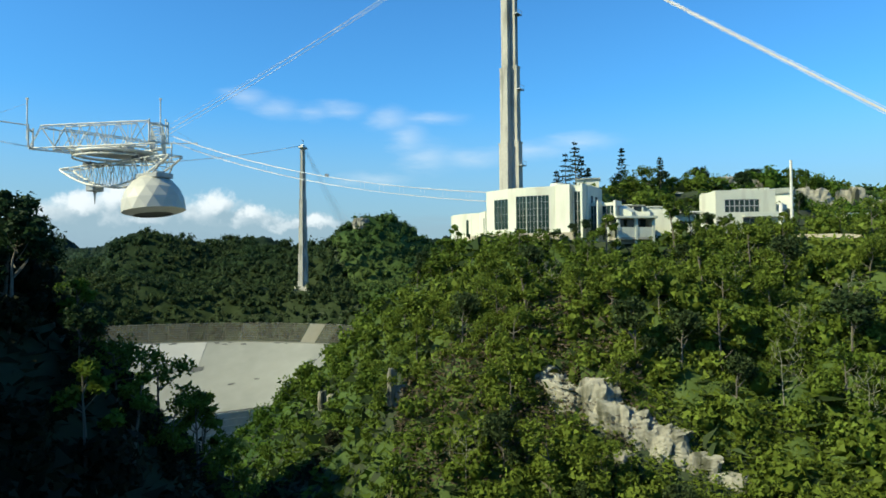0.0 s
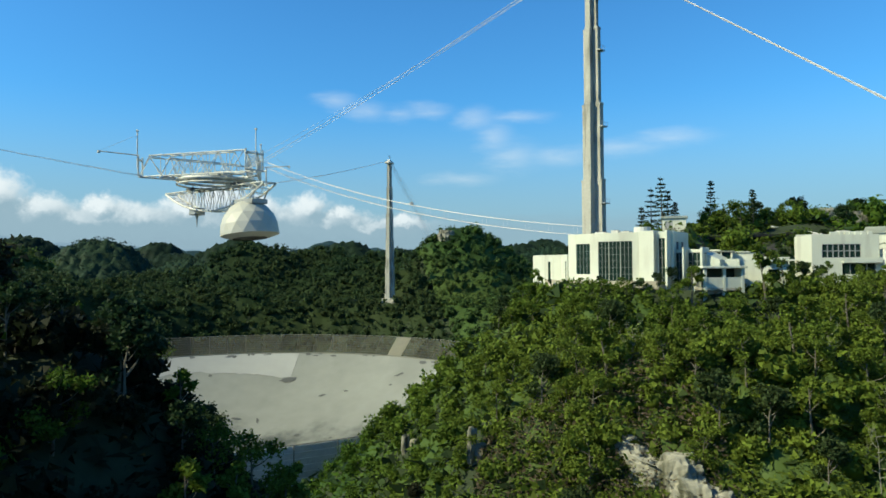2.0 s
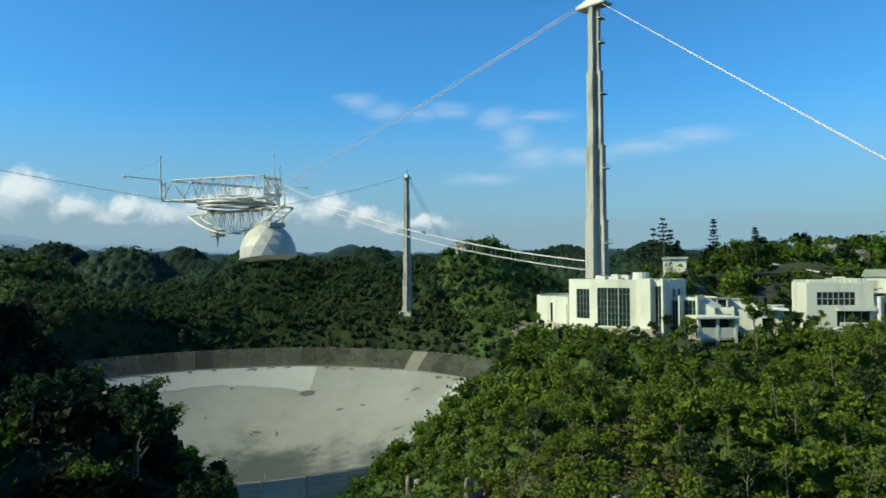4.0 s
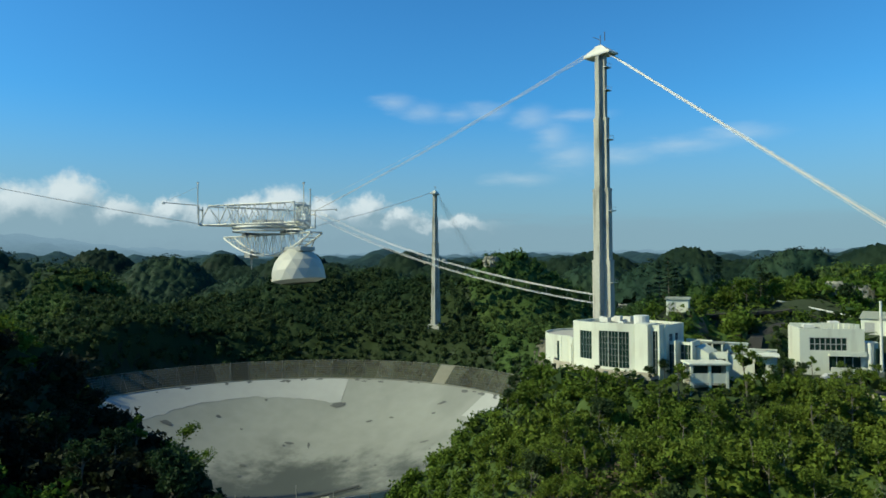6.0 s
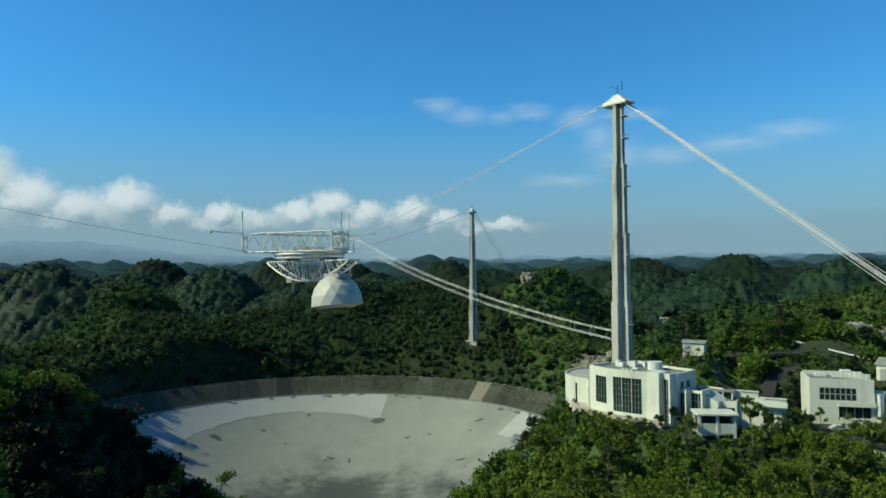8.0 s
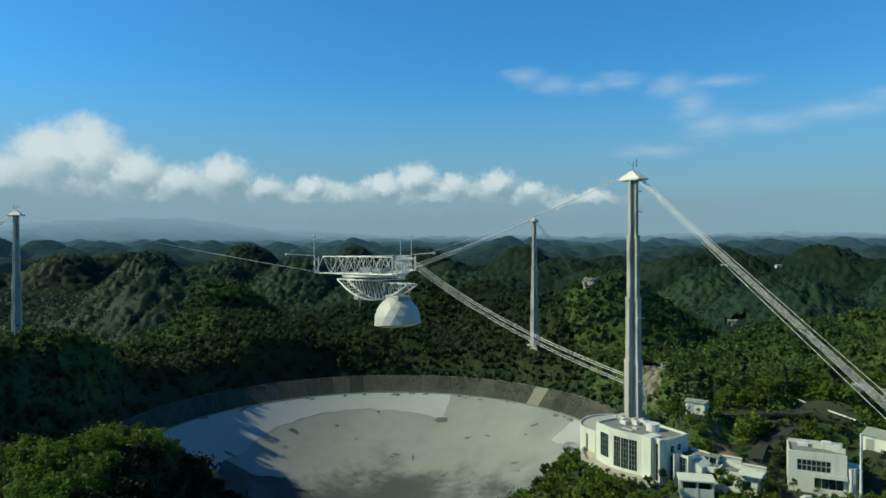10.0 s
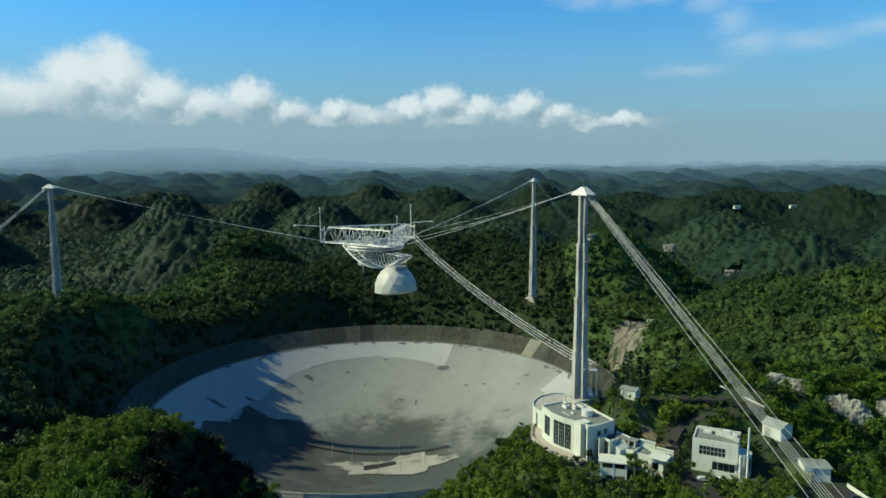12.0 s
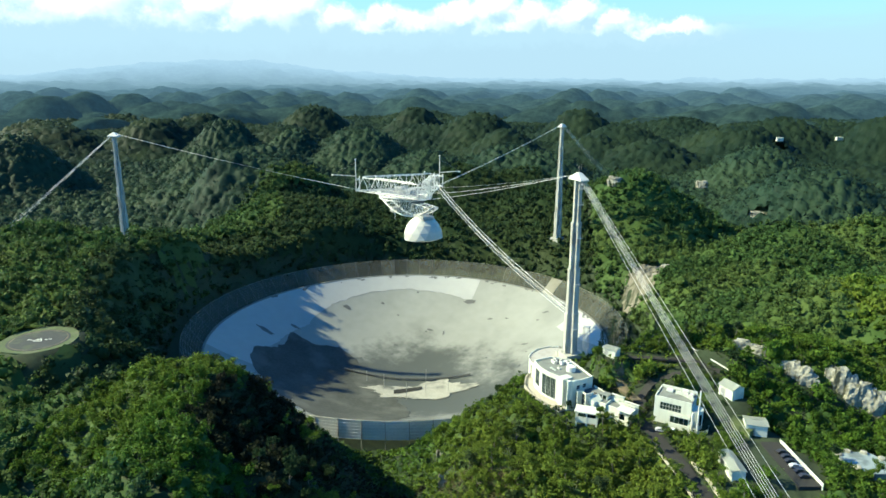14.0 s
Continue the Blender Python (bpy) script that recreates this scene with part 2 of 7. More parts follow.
def dish_mat():
    """Aluminium mesh: pale, cloudily stained, with a broad dark mottled floor in the middle."""
    m = material("aluminium_reflector", (0.226, 0.238, 0.212), 0.62, vary=0.10, scale=0.02, fine=0.12, bump=0, stain=(0.160, 0.170, 0.150), stain_amt=0.5, stain_scale=0.022)
    nt = m.node_tree
    N, L = nt.nodes.new, nt.links.new
    b = nt.nodes["Principled BSDF"]
    col = b.inputs["Base Color"].links[0].from_socket
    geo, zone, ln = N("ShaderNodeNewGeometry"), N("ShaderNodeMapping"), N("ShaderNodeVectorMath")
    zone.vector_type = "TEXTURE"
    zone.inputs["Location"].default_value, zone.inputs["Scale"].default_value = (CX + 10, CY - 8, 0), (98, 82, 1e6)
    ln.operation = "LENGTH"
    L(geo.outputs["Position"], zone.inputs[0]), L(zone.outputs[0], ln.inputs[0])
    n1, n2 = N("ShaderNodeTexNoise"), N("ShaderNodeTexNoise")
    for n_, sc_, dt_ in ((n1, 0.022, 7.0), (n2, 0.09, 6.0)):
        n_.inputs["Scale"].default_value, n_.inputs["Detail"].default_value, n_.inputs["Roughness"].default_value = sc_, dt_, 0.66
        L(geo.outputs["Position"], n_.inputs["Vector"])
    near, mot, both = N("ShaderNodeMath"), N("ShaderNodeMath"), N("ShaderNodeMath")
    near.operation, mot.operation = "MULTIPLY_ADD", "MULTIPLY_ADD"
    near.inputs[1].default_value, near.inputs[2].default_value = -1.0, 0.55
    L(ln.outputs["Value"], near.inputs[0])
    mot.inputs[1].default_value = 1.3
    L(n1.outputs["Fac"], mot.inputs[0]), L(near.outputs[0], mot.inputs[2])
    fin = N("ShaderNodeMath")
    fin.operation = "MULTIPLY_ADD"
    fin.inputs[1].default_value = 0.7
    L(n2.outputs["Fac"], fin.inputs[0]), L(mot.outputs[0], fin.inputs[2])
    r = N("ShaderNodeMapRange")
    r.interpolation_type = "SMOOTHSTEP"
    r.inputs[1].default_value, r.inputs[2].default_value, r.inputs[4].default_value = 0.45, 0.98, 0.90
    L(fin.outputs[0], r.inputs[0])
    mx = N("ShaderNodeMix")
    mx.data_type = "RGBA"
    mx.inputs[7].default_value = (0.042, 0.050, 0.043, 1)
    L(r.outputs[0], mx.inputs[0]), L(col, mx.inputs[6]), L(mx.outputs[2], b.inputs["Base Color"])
    return m


CX, CY = -154.5, 325.5          # middle of the dish
M_DISH = dish_mat()
M_DIRT = material("stained_dish_floor", (0.046, 0.052, 0.045), 0.9, vary=0.4, scale=0.06, fine=0.5, stain=(0.100, 0.107, 0.094), stain_amt=0.6, stain_scale=0.045)
M_CLEAN = material("clean_reflector_panels", (0.335, 0.345, 0.325), 0.6, vary=0.06, scale=0.03, fine=0.15, bump=0, stain=(0.2736, 0.2888, 0.2736), stain_amt=0.4, stain_scale=0.03)
M_SCREEN = material("wire_mesh_screen", (0.114, 0.1178, 0.0912), 0.7, vary=0.2, scale=0.05, fine=1.2, bump=0, alpha=0.42, objrand=0.12)
M_SCREEN_NEW = material("new_wire_mesh_screen", (0.36, 0.35, 0.28), 0.6, vary=0.1, bump=0, alpha=0.7)
M_ASPHALT = material("asphalt", (0.022, 0.022, 0.020), 0.9, vary=0.2, fine=2.0)
M_PAVING = material("pale_paving", (0.38, 0.3496, 0.2812), 0.85, vary=0.15, fine=1.5)
M_ROOF = material("grey_roof_membrane", (0.178, 0.193, 0.166), 0.8, vary=0.15, stain=(0.11, 0.11, 0.1045), stain_amt=0.5, stain_scale=0.25)
M_DARKROOF = material("dark_roof_felt", (0.07, 0.075, 0.075), 0.8, vary=0.2)
M_DECK = material("pale_deck_slabs", (0.38, 0.3648, 0.3192), 0.8, vary=0.12, stain=(0.228, 0.2128, 0.1824), stain_amt=0.4, stain_scale=0.3)
M_EARTH = material("bare_brown_earth", (0.152, 0.1216, 0.076), 0.95, vary=0.35, scale=0.15, fine=1.2, bump=0.6, stain=(0.0456, 0.0532, 0.0228), stain_amt=0.8, stain_scale=0.25)
M_METALROOF = material("white_metal_roof", (0.448, 0.486, 0.418), 0.4, vary=0.06)
M_ROCK = material("limestone", (0.27, 0.265, 0.215), 0.95, vary=0.35, scale=0.2, fine=1.2, bump=1.0, stain=(0.0456, 0.0494, 0.0266), stain_amt=0.9, stain_scale=0.45, streak=1)
M_SLIP = material("bare_slope", (0.165, 0.152, 0.112), 0.95, vary=0.35, scale=0.12, fine=0.8, bump=1.0, stain=(0.045, 0.050, 0.024), stain_amt=0.95, stain_scale=0.16, streak=1)
M_GROUND = material("forest_floor", (0.022, 0.036, 0.014), 0.95, vary=0.4, scale=0.05, fine=0.5, bump=0.5)
M_TWIG = material("dry_grey_wood", (0.19, 0.19, 0.14), 0.85, vary=0.2, fine=3.0)
M_GRASS = material("mown_grass", (0.066, 0.092, 0.030), 0.9, vary=0.35, scale=0.12, fine=1.4, bump=0.6, stain=(0.10, 0.095, 0.06), stain_amt=0.5, stain_scale=0.12)
M_BARK = material("pale_bark", (0.120, 0.110, 0.085), 0.85, vary=0.25, fine=3.0)
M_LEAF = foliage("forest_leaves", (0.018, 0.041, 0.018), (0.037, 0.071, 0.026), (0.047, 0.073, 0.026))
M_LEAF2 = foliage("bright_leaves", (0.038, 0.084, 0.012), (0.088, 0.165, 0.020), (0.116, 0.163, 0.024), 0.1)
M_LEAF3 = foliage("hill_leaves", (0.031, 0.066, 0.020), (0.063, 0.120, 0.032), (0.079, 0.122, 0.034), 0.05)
# far leaves tinted bluer to carry the haze over them
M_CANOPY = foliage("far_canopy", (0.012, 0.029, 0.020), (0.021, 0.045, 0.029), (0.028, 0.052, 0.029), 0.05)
# brownish leaves, darkened to stand in for the ridge's shade over the gully
M_SHADE_LEAF = foliage("shade_dark_leaves", (0.012, 0.017, 0.009), (0.022, 0.030, 0.013), (0.030, 0.030, 0.017), 0.12)
M_DRY = foliage("dry_brush", (0.060, 0.056, 0.030), (0.110, 0.095, 0.060), (0.125, 0.100, 0.070), 0.25)
M_SKIRT = material("pale_slatted_mesh", (0.66, 0.67, 0.62), 0.7, vary=0.2, scale=0.1, fine=1.0, bump=0, alpha=0.72, objrand=0.1)
M_GRAVEL = material("pale_gravel", (0.30, 0.30, 0.255), 0.9, vary=0.2, scale=0.1, fine=0.8, stain=(0.085, 0.095, 0.085), stain_amt=0.95, stain_scale=0.055)
M_PIT_SHADE = material("pit_shade", (0.012, 0.013, 0.010), 0.9)
M_CAR = [material("car_paint_" + n, c, 0.3, vary=0.03, bump=0) for n, c in (("white", (0.75, 0.75, 0.75)), ("silver", (0.45, 0.46, 0.48)), ("dark", (0.03, 0.03, 0.035)))]
M_TYRE = material("tyre_rubber", (0.02, 0.02, 0.02), 0.8)


def glass_mat():
    m = bpy.data.materials.new("dark_window_glass")
    m.use_nodes = True
    b = m.node_tree.nodes["Principled BSDF"]
    # dark base with a teal tint painted in for mirrored greenery and sky
    b.inputs["Base Color"].default_value = (0.014, 0.034, 0.028, 1)
    b.inputs["Roughness"].default_value, b.inputs["IOR"].default_value = 0.05, 1.5
    return m


M_GLASS = glass_mat()


# ---- mesh helpers ----
def part(name, bm, mat, parent=None, label="", smooth=False):
    me = bpy.data.meshes.new(name)
    bm.to_mesh(me)
    bm.free()
    if mat:
        me.materials.append(mat)
    if smooth:
        me.polygons.foreach_set("use_smooth", [True] * len(me.polygons))
    ob = new(name, me)
    if parent:
        ob.parent = parent
    if label:
        ob["label"] = label
    return ob


def thing(name, label, category, group="", kind="", at=(0, 0, 0)):
    ob = new(name)
    ob.location = at
    ob.empty_display_size = 0.5
    return tagged(ob, label, category, group, kind)


def box(bm, lo, hi, m=None):
    vs = [bm.verts.new((m @ Vector(p)) if m else p) for p in ((x, y, z) for z in (lo[2], hi[2]) for y in (lo[1], hi[1]) for x in (lo[0], hi[0]))]
    for f in ((0, 2, 3, 1), (4, 5, 7, 6), (0, 1, 5, 4), (2, 6, 7, 3), (0, 4, 6, 2), (1, 3, 7, 5)):
        bm.faces.new([vs[i] for i in f])
    return bm


def boxed(lo, hi, m=None, bevel=0.0):
    bm = box(bmesh.new(), lo, hi, m)
    if bevel:
        bmesh.ops.bevel(bm, geom=bm.edges[:], offset=bevel, segments=1, affect="EDGES")
    return bm


def tube(pts, r, sides=6, bm=None, r2=None):
    """A round bar along a line of points, tapering from r to r2."""
    bm = bm or bmesh.new()
    pts = [Vector(p) for p in pts]
    rings = []
    for i, p in enumerate(pts):
        d = (pts[min(i + 1, len(pts) - 1)] - pts[max(i - 1, 0)]).normalized()
        a = d.cross(Vector((0, 0, 1)) if abs(d.z) < 0.95 else Vector((1, 0, 0))).normalized()
        b = d.cross(a)
        rr = r if r2 is None else r + (r2 - r) * i / (len(pts) - 1)
        rings.append([bm.verts.new(p + rr * (math.cos(2 * math.pi * k / sides) * a + math.sin(2 * math.pi * k / sides) * b)) for k in range(sides)])
    for u, v in zip(rings, rings[1:]):
        for k in range(sides):
            bm.faces.new((u[k], u[(k + 1) % sides], v[(k + 1) % sides], v[k]))
    bm.faces.new(rings[0][::-1]), bm.faces.new(rings[-1])
    return bm


def prism(outline, z0, z1, bm=None):
    """An upright block on a plan outline (counter-clockwise)."""
    bm = bm or bmesh.new()
    lo, hi = [bm.verts.new((x, y, z0)) for x, y in outline], [bm.verts.new((x, y, z1)) for x, y in outline]
    bm.faces.new(lo[::-1]), bm.faces.new(hi)
    n = len(lo)
    for i in range(n):
        bm.faces.new((lo[i], lo[(i + 1) % n], hi[(i + 1) % n], hi[i]))
    return bm


def sheet(name, verts, faces, mat, label="", category="", kind="stuff", smooth=False):
    """A large mesh from arrays."""
    me = bpy.data.meshes.new(name)
    verts, faces = np.asarray(verts, np.float32), np.asarray(faces, np.int32)
    k = faces.shape[1]
    me.vertices.add(len(verts)), me.loops.add(faces.size), me.polygons.add(len(faces))
    me.vertices.foreach_set("co", verts.ravel())
    me.loops.foreach_set("vertex_index", faces.ravel())
    me.polygons.foreach_set("loop_start", np.arange(0, faces.size, k, dtype=np.int32))
    if smooth:
        me.polygons.foreach_set("use_smooth", np.ones(len(faces), bool))
    me.update(calc_edges=True)
    me.materials.append(mat)
    ob = new(name, me)
    return tagged(ob, label, category, "", kind)

# ---- the land: karst hills round a sinkhole that holds the dish ----
RIM_R, RIM_Z, BOWL_R = 151.5, 8.0, 265.0
TOWERS = {"near": (19.6, 192.0, 74.0), "left": (-377.9, 248.4, 73.0), "far": (-109.5, 535.0, 44.0)}
TOPS = {"near": 158.6, "left": 156.0, "far": 156.0}


def along(x, y, ax, ay, bx, by):
    dx, dy = bx - ax, by - ay
    t = np.clip(((x - ax) * dx + (y - ay) * dy) / (dx * dx + dy * dy + 1e-9), 0, 1)
    return np.hypot(x - ax - t * dx, y - ay - t * dy), t


MOGOTES = []
_r = random.Random(11)
while len(MOGOTES) < 300:
    a, d = _r.uniform(-math.pi, math.pi), 1750 * _r.random() ** 0.6
    MOGOTES.append((CX + d * math.cos(a), CY + d * math.sin(a), _r.uniform(30, 50) * (1 + d / 3000), _r.uniform(36, 74) * (1.0 if d < 1250 else 0.4)))

# ridges and hills: two ends (x, y, height), half-width of the top, slope of the flanks
RIDGES = [
    ((16, 172, 65), (122, 152, 64), 13, 1.11),      # shelf with the buildings
    ((40, 206, 80), (112, 230, 84), 10, 0.80),     # wooded hill behind them
    ((18.2, 132.5, 52.5), (78, 124, 59), 9.3, 1.0),      # its slope towards the valley
    ((122, 150, 64), (150, 60, 58), 24, 0.50),     # shelf going on to the right
    ((160, 312, 84), (215, 350, 92), 34, 0.42),    # bright hill to the right
    ((104, 285, 62), (150, 240, 66), 16, 0.50),
    ((-72, 92.6, 57.7), (-102, 95, 69), 4.4, 1.11),      # near wooded ridge to the left
    ((-100.5, 85, 81), (-128, 82, 75), 6.1, 1.48),
    ((-53, 69.4, 61), (-89, 82.3, 55.4), 3.3, 1.35),    # its toe
    ((-128, 80, 74), (-185, 30, 52), 12, 0.91),
    ((-104, 76, 76), (-66, 26, 70), 7, 1.0),       # spur running back past the camera's start
    ((-230, 88, 69), (-378, 248, 73), 13, 0.85),   # ridge with the landing pad and a tower
    ((-345, 118, 76), (-420, 190, 80), 22, 0.5),
    ((-334, 228, 70), (-343, 262, 73), 8, 0.95),   # steep shoulder between the tower and the dish
    ((-343, 262, 73), (-347, 300, 50), 8, 0.9),
    ((-347, 300, 50), (-345, 345, 34), 8, 0.8),
    ((-62, 612, 100), (-54, 625, 100), 12, 0.9),    # lone hill with a bare face
    ((-232, 140, 42), (-300, 215, 44), 10, 0.75),  # shaded hill to the left of the dish
    ((-310, 440, 50), (-400, 470, 66), 18, 0.45),
    ((-250, 520, 44), (-330, 600, 60), 25, 0.45),
    ((40, 440, 48), (120, 470, 60), 26, 0.42),
]


def land(x, y):
    """Height of the ground at x, y (arrays)."""
    x, y = np.asarray(x, float), np.asarray(y, float)
    r = np.hypot(x - CX, y - CY)
    far = np.clip((r - 300) / 2300, 0, 1)
    h = 40 + 75 * far ** 0.8
    # karst cones, none round the dish and in the valley where the camera starts
    d, _ = along(x, y, 10, 10, 120, -110)
    quiet = np.clip((r - 235) / 110, 0, 1) * np.clip((d - 150) / 90, 0, 1)
    cones = np.zeros_like(h)
    for mx, my, mr, mh in MOGOTES:
        q = ((x - mx) ** 2 + (y - my) ** 2) / (2 * mr * mr)
        cones = cones + (mh * np.exp(-q ** 1.25)) ** 4
    cones = cones ** 0.25
    h = h + (cones - 20) * quiet
    # the valley in which the camera starts, running down to the dish
    d, _ = along(x, y, 40, -120, -20, 95)
    h = h - 24 * np.exp(-(d / 80) ** 2)
    d, _ = along(x, y, -29.6, 71, -95, 189)
    h = h - 24 * np.exp(-(d / 35) ** 2)
    parts_ = [h]
    for (ax, ay, az), (bx, by, bz), w, s in RIDGES:
        d, t = along(x, y, ax, ay, bx, by)
        top = az + (bz - az) * t
        parts_.append(top - s * (np.sqrt(np.maximum(d - w, 0) ** 2 + 25) - 5))
    k = 3.0
    top = np.max(parts_, axis=0)
    h = top + k * np.log(np.sum([np.exp((p - top) / k) for p in parts_], axis=0)) - 0.7
    # sinkhole: a steep wall down to the rim of the dish
    west = np.exp(-(((np.arctan2(y - CY, x - CX) % (2 * math.pi)) - math.radians(182)) / math.radians(38)) ** 2)
    wall = 1.0 + np.maximum(r - 172, 0) * (1.3 + 1.9 * west)
    kk = 4.0
    m = np.minimum(h, wall)
    h = m - kk * np.log(np.exp(-(h - m) / kk) + np.exp(-(wall - m) / kk))
    rr = np.minimum(r, RIM_R)
    bowl = RIM_Z - (np.sqrt(BOWL_R ** 2 - rr ** 2) - math.sqrt(BOWL_R ** 2 - RIM_R ** 2)) - 6
    h = np.where(r < 166, np.minimum(h, bowl), h)
    # roughness
    h = h + np.where(r > 175, 1.6 * np.sin(x * 0.11 + 1.7 * np.sin(y * 0.07)) * np.sin(y * 0.09 + 1.3 * np.sin(x * 0.05)), 0)
    # the road on the shelf
    for (ax, ay, az), (bx, by, bz) in zip(ROAD, ROAD[1:]):
        d, t = along(x, y, ax, ay, bx, by)
        w = np.clip((10 - d) / 6, 0, 1)
        w = w * w * (3 - 2 * w)
        h = h * (1 - w) + (az + (bz - az) * t) * w
    # level places: buildings, parking, landing pad, tower feet
    for px, py, pr, pz in PADS:
        d = np.hypot(x - px, y - py)
        w = np.clip((pr + 7 - d) / 7, 0, 1)
        w = w * w * (3 - 2 * w)
        h = h * (1 - w) + pz * w
    return h


ROAD = [(112, 96, 61), (98, 113, 62.5), (88, 127, 63.5), (79, 139, 64.5), (68, 151, 65.2), (59, 160, 66), (57, 172, 69), (61, 184, 73), (72, 193, 76), (86, 198, 77)]
PADS = [(24, 168, 16, 65.6), (44, 157, 9, 64.8), (54, 155, 6, 65), (73, 166, 11, 66), (92, 180, 8, 74), (103, 167, 9, 67), (113, 152, 11, 66.5),
        (19.6, 192.0, 5, 74), (-377.9, 248.4, 8, 73.5), (-109.5, 535, 8, 44.5), (-225, 86, 19, 69.5), (40, 188, 4, 79.8), (101, 138, 6, 66.5), (117, 114, 6, 62), (7, 186, 9, 61)]

# places kept free of trees
CLEAR = [(41, 1284, 10), (137, 1399, 10), (153, 900, 9), (8, 187, 10), (52, 174, 6), (22, 168, 17), (33, 159, 9), (42, 154, 9), (50, 155, 7), (57, 154, 4), (72, 166, 11), (83, 163, 7), (90, 181, 8), (103, 168, 8), (112, 152, 13), (118, 142, 8), (106, 162, 6), (100, 138, 7),
         (19.6, 192, 6), (-377.9, 248.4, 9), (-109.5, 535, 9), (-225, 86, 20), (40.0, 188, 4.5), (117, 114, 8), (98, 172, 6), (141, 167, 9),
         (17, 103, 2), (22, 99, 2.5), (27.5, 95.5, 2.5), (32, 92, 2.5), (36.5, 89.5, 2), (-9.4, 117.4, 1.2), (-9.2, 115.0, 0.8), (-26.2, 145.6, 1.2), (-10.5, 127.5, 2), (93, 213, 2), (99, 212, 2), (112, 209, 2), (118, 206, 2), (130, 209, 2.5), (136, 208, 2.5), (144, 209, 2), (-10, 452, 12), (-5, 466, 14), (-2, 482, 13), (2, 494, 8), (55, 742, 8),
         (48, 193, 1.8), (54, 195.5, 1.8), (60, 197.5, 1.8), (66, 199.5, 1.8), (72, 201, 1.8), (78, 201, 1.8), (84, 200.5, 1.8), (75, 206, 3), (80, 204, 3), (85, 202, 3), (42, 206, 3), (36, 207.5, 3), (47, 205, 3)]
for (ax_, ay_, _), (bx_, by_, _) in zip(ROAD, ROAD[1:]):
    for q_ in (0.0, 0.33, 0.67):
        CLEAR.append((ax_ + (bx_ - ax_) * q_, ay_ + (by_ - ay_) * q_, 3.4))


def height(x, y):
    return float(land(np.array([x]), np.array([y]))[0])


def build_ground():
    n = 300
    u = np.linspace(-1, 1, n)
    w = np.sinh(u * 3.9) / math.sinh(3.9)
    xs, ys = -60 + 4300 * w, 190 + 4300 * w
    gx, gy = np.meshgrid(xs, ys)
    gz = land(gx, gy)
    edge = np.clip((np.abs(gx - 8) - 150) / 30, 0, 1) + np.clip((np.abs(gy - 146) - 110) / 30, 0, 1)
    gz = gz - 4.0 * np.clip(edge, 0, 1) * np.clip((np.hypot(gx - CX, gy - CY) - 190) / 30, 0, 1) * np.clip((np.hypot(gx + 225, gy - 86) - 24) / 10, 0, 1)
    gz = gz - 6.0 * np.clip((np.hypot(gx - CX, gy - CY) - 330) / 250, 0, 1)
    v = np.stack([gx, gy, gz], -1).reshape(-1, 3)
    i = np.arange(n * n).reshape(n, n)
    f = np.stack([i[:-1, :-1], i[:-1, 1:], i[1:, 1:], i[1:, :-1]], -1).reshape(-1, 4)
    sheet("ground", v, f, M_GROUND, "dark forest floor over steep rounded karst hills", "ground", "structure", smooth=True)


build_ground()


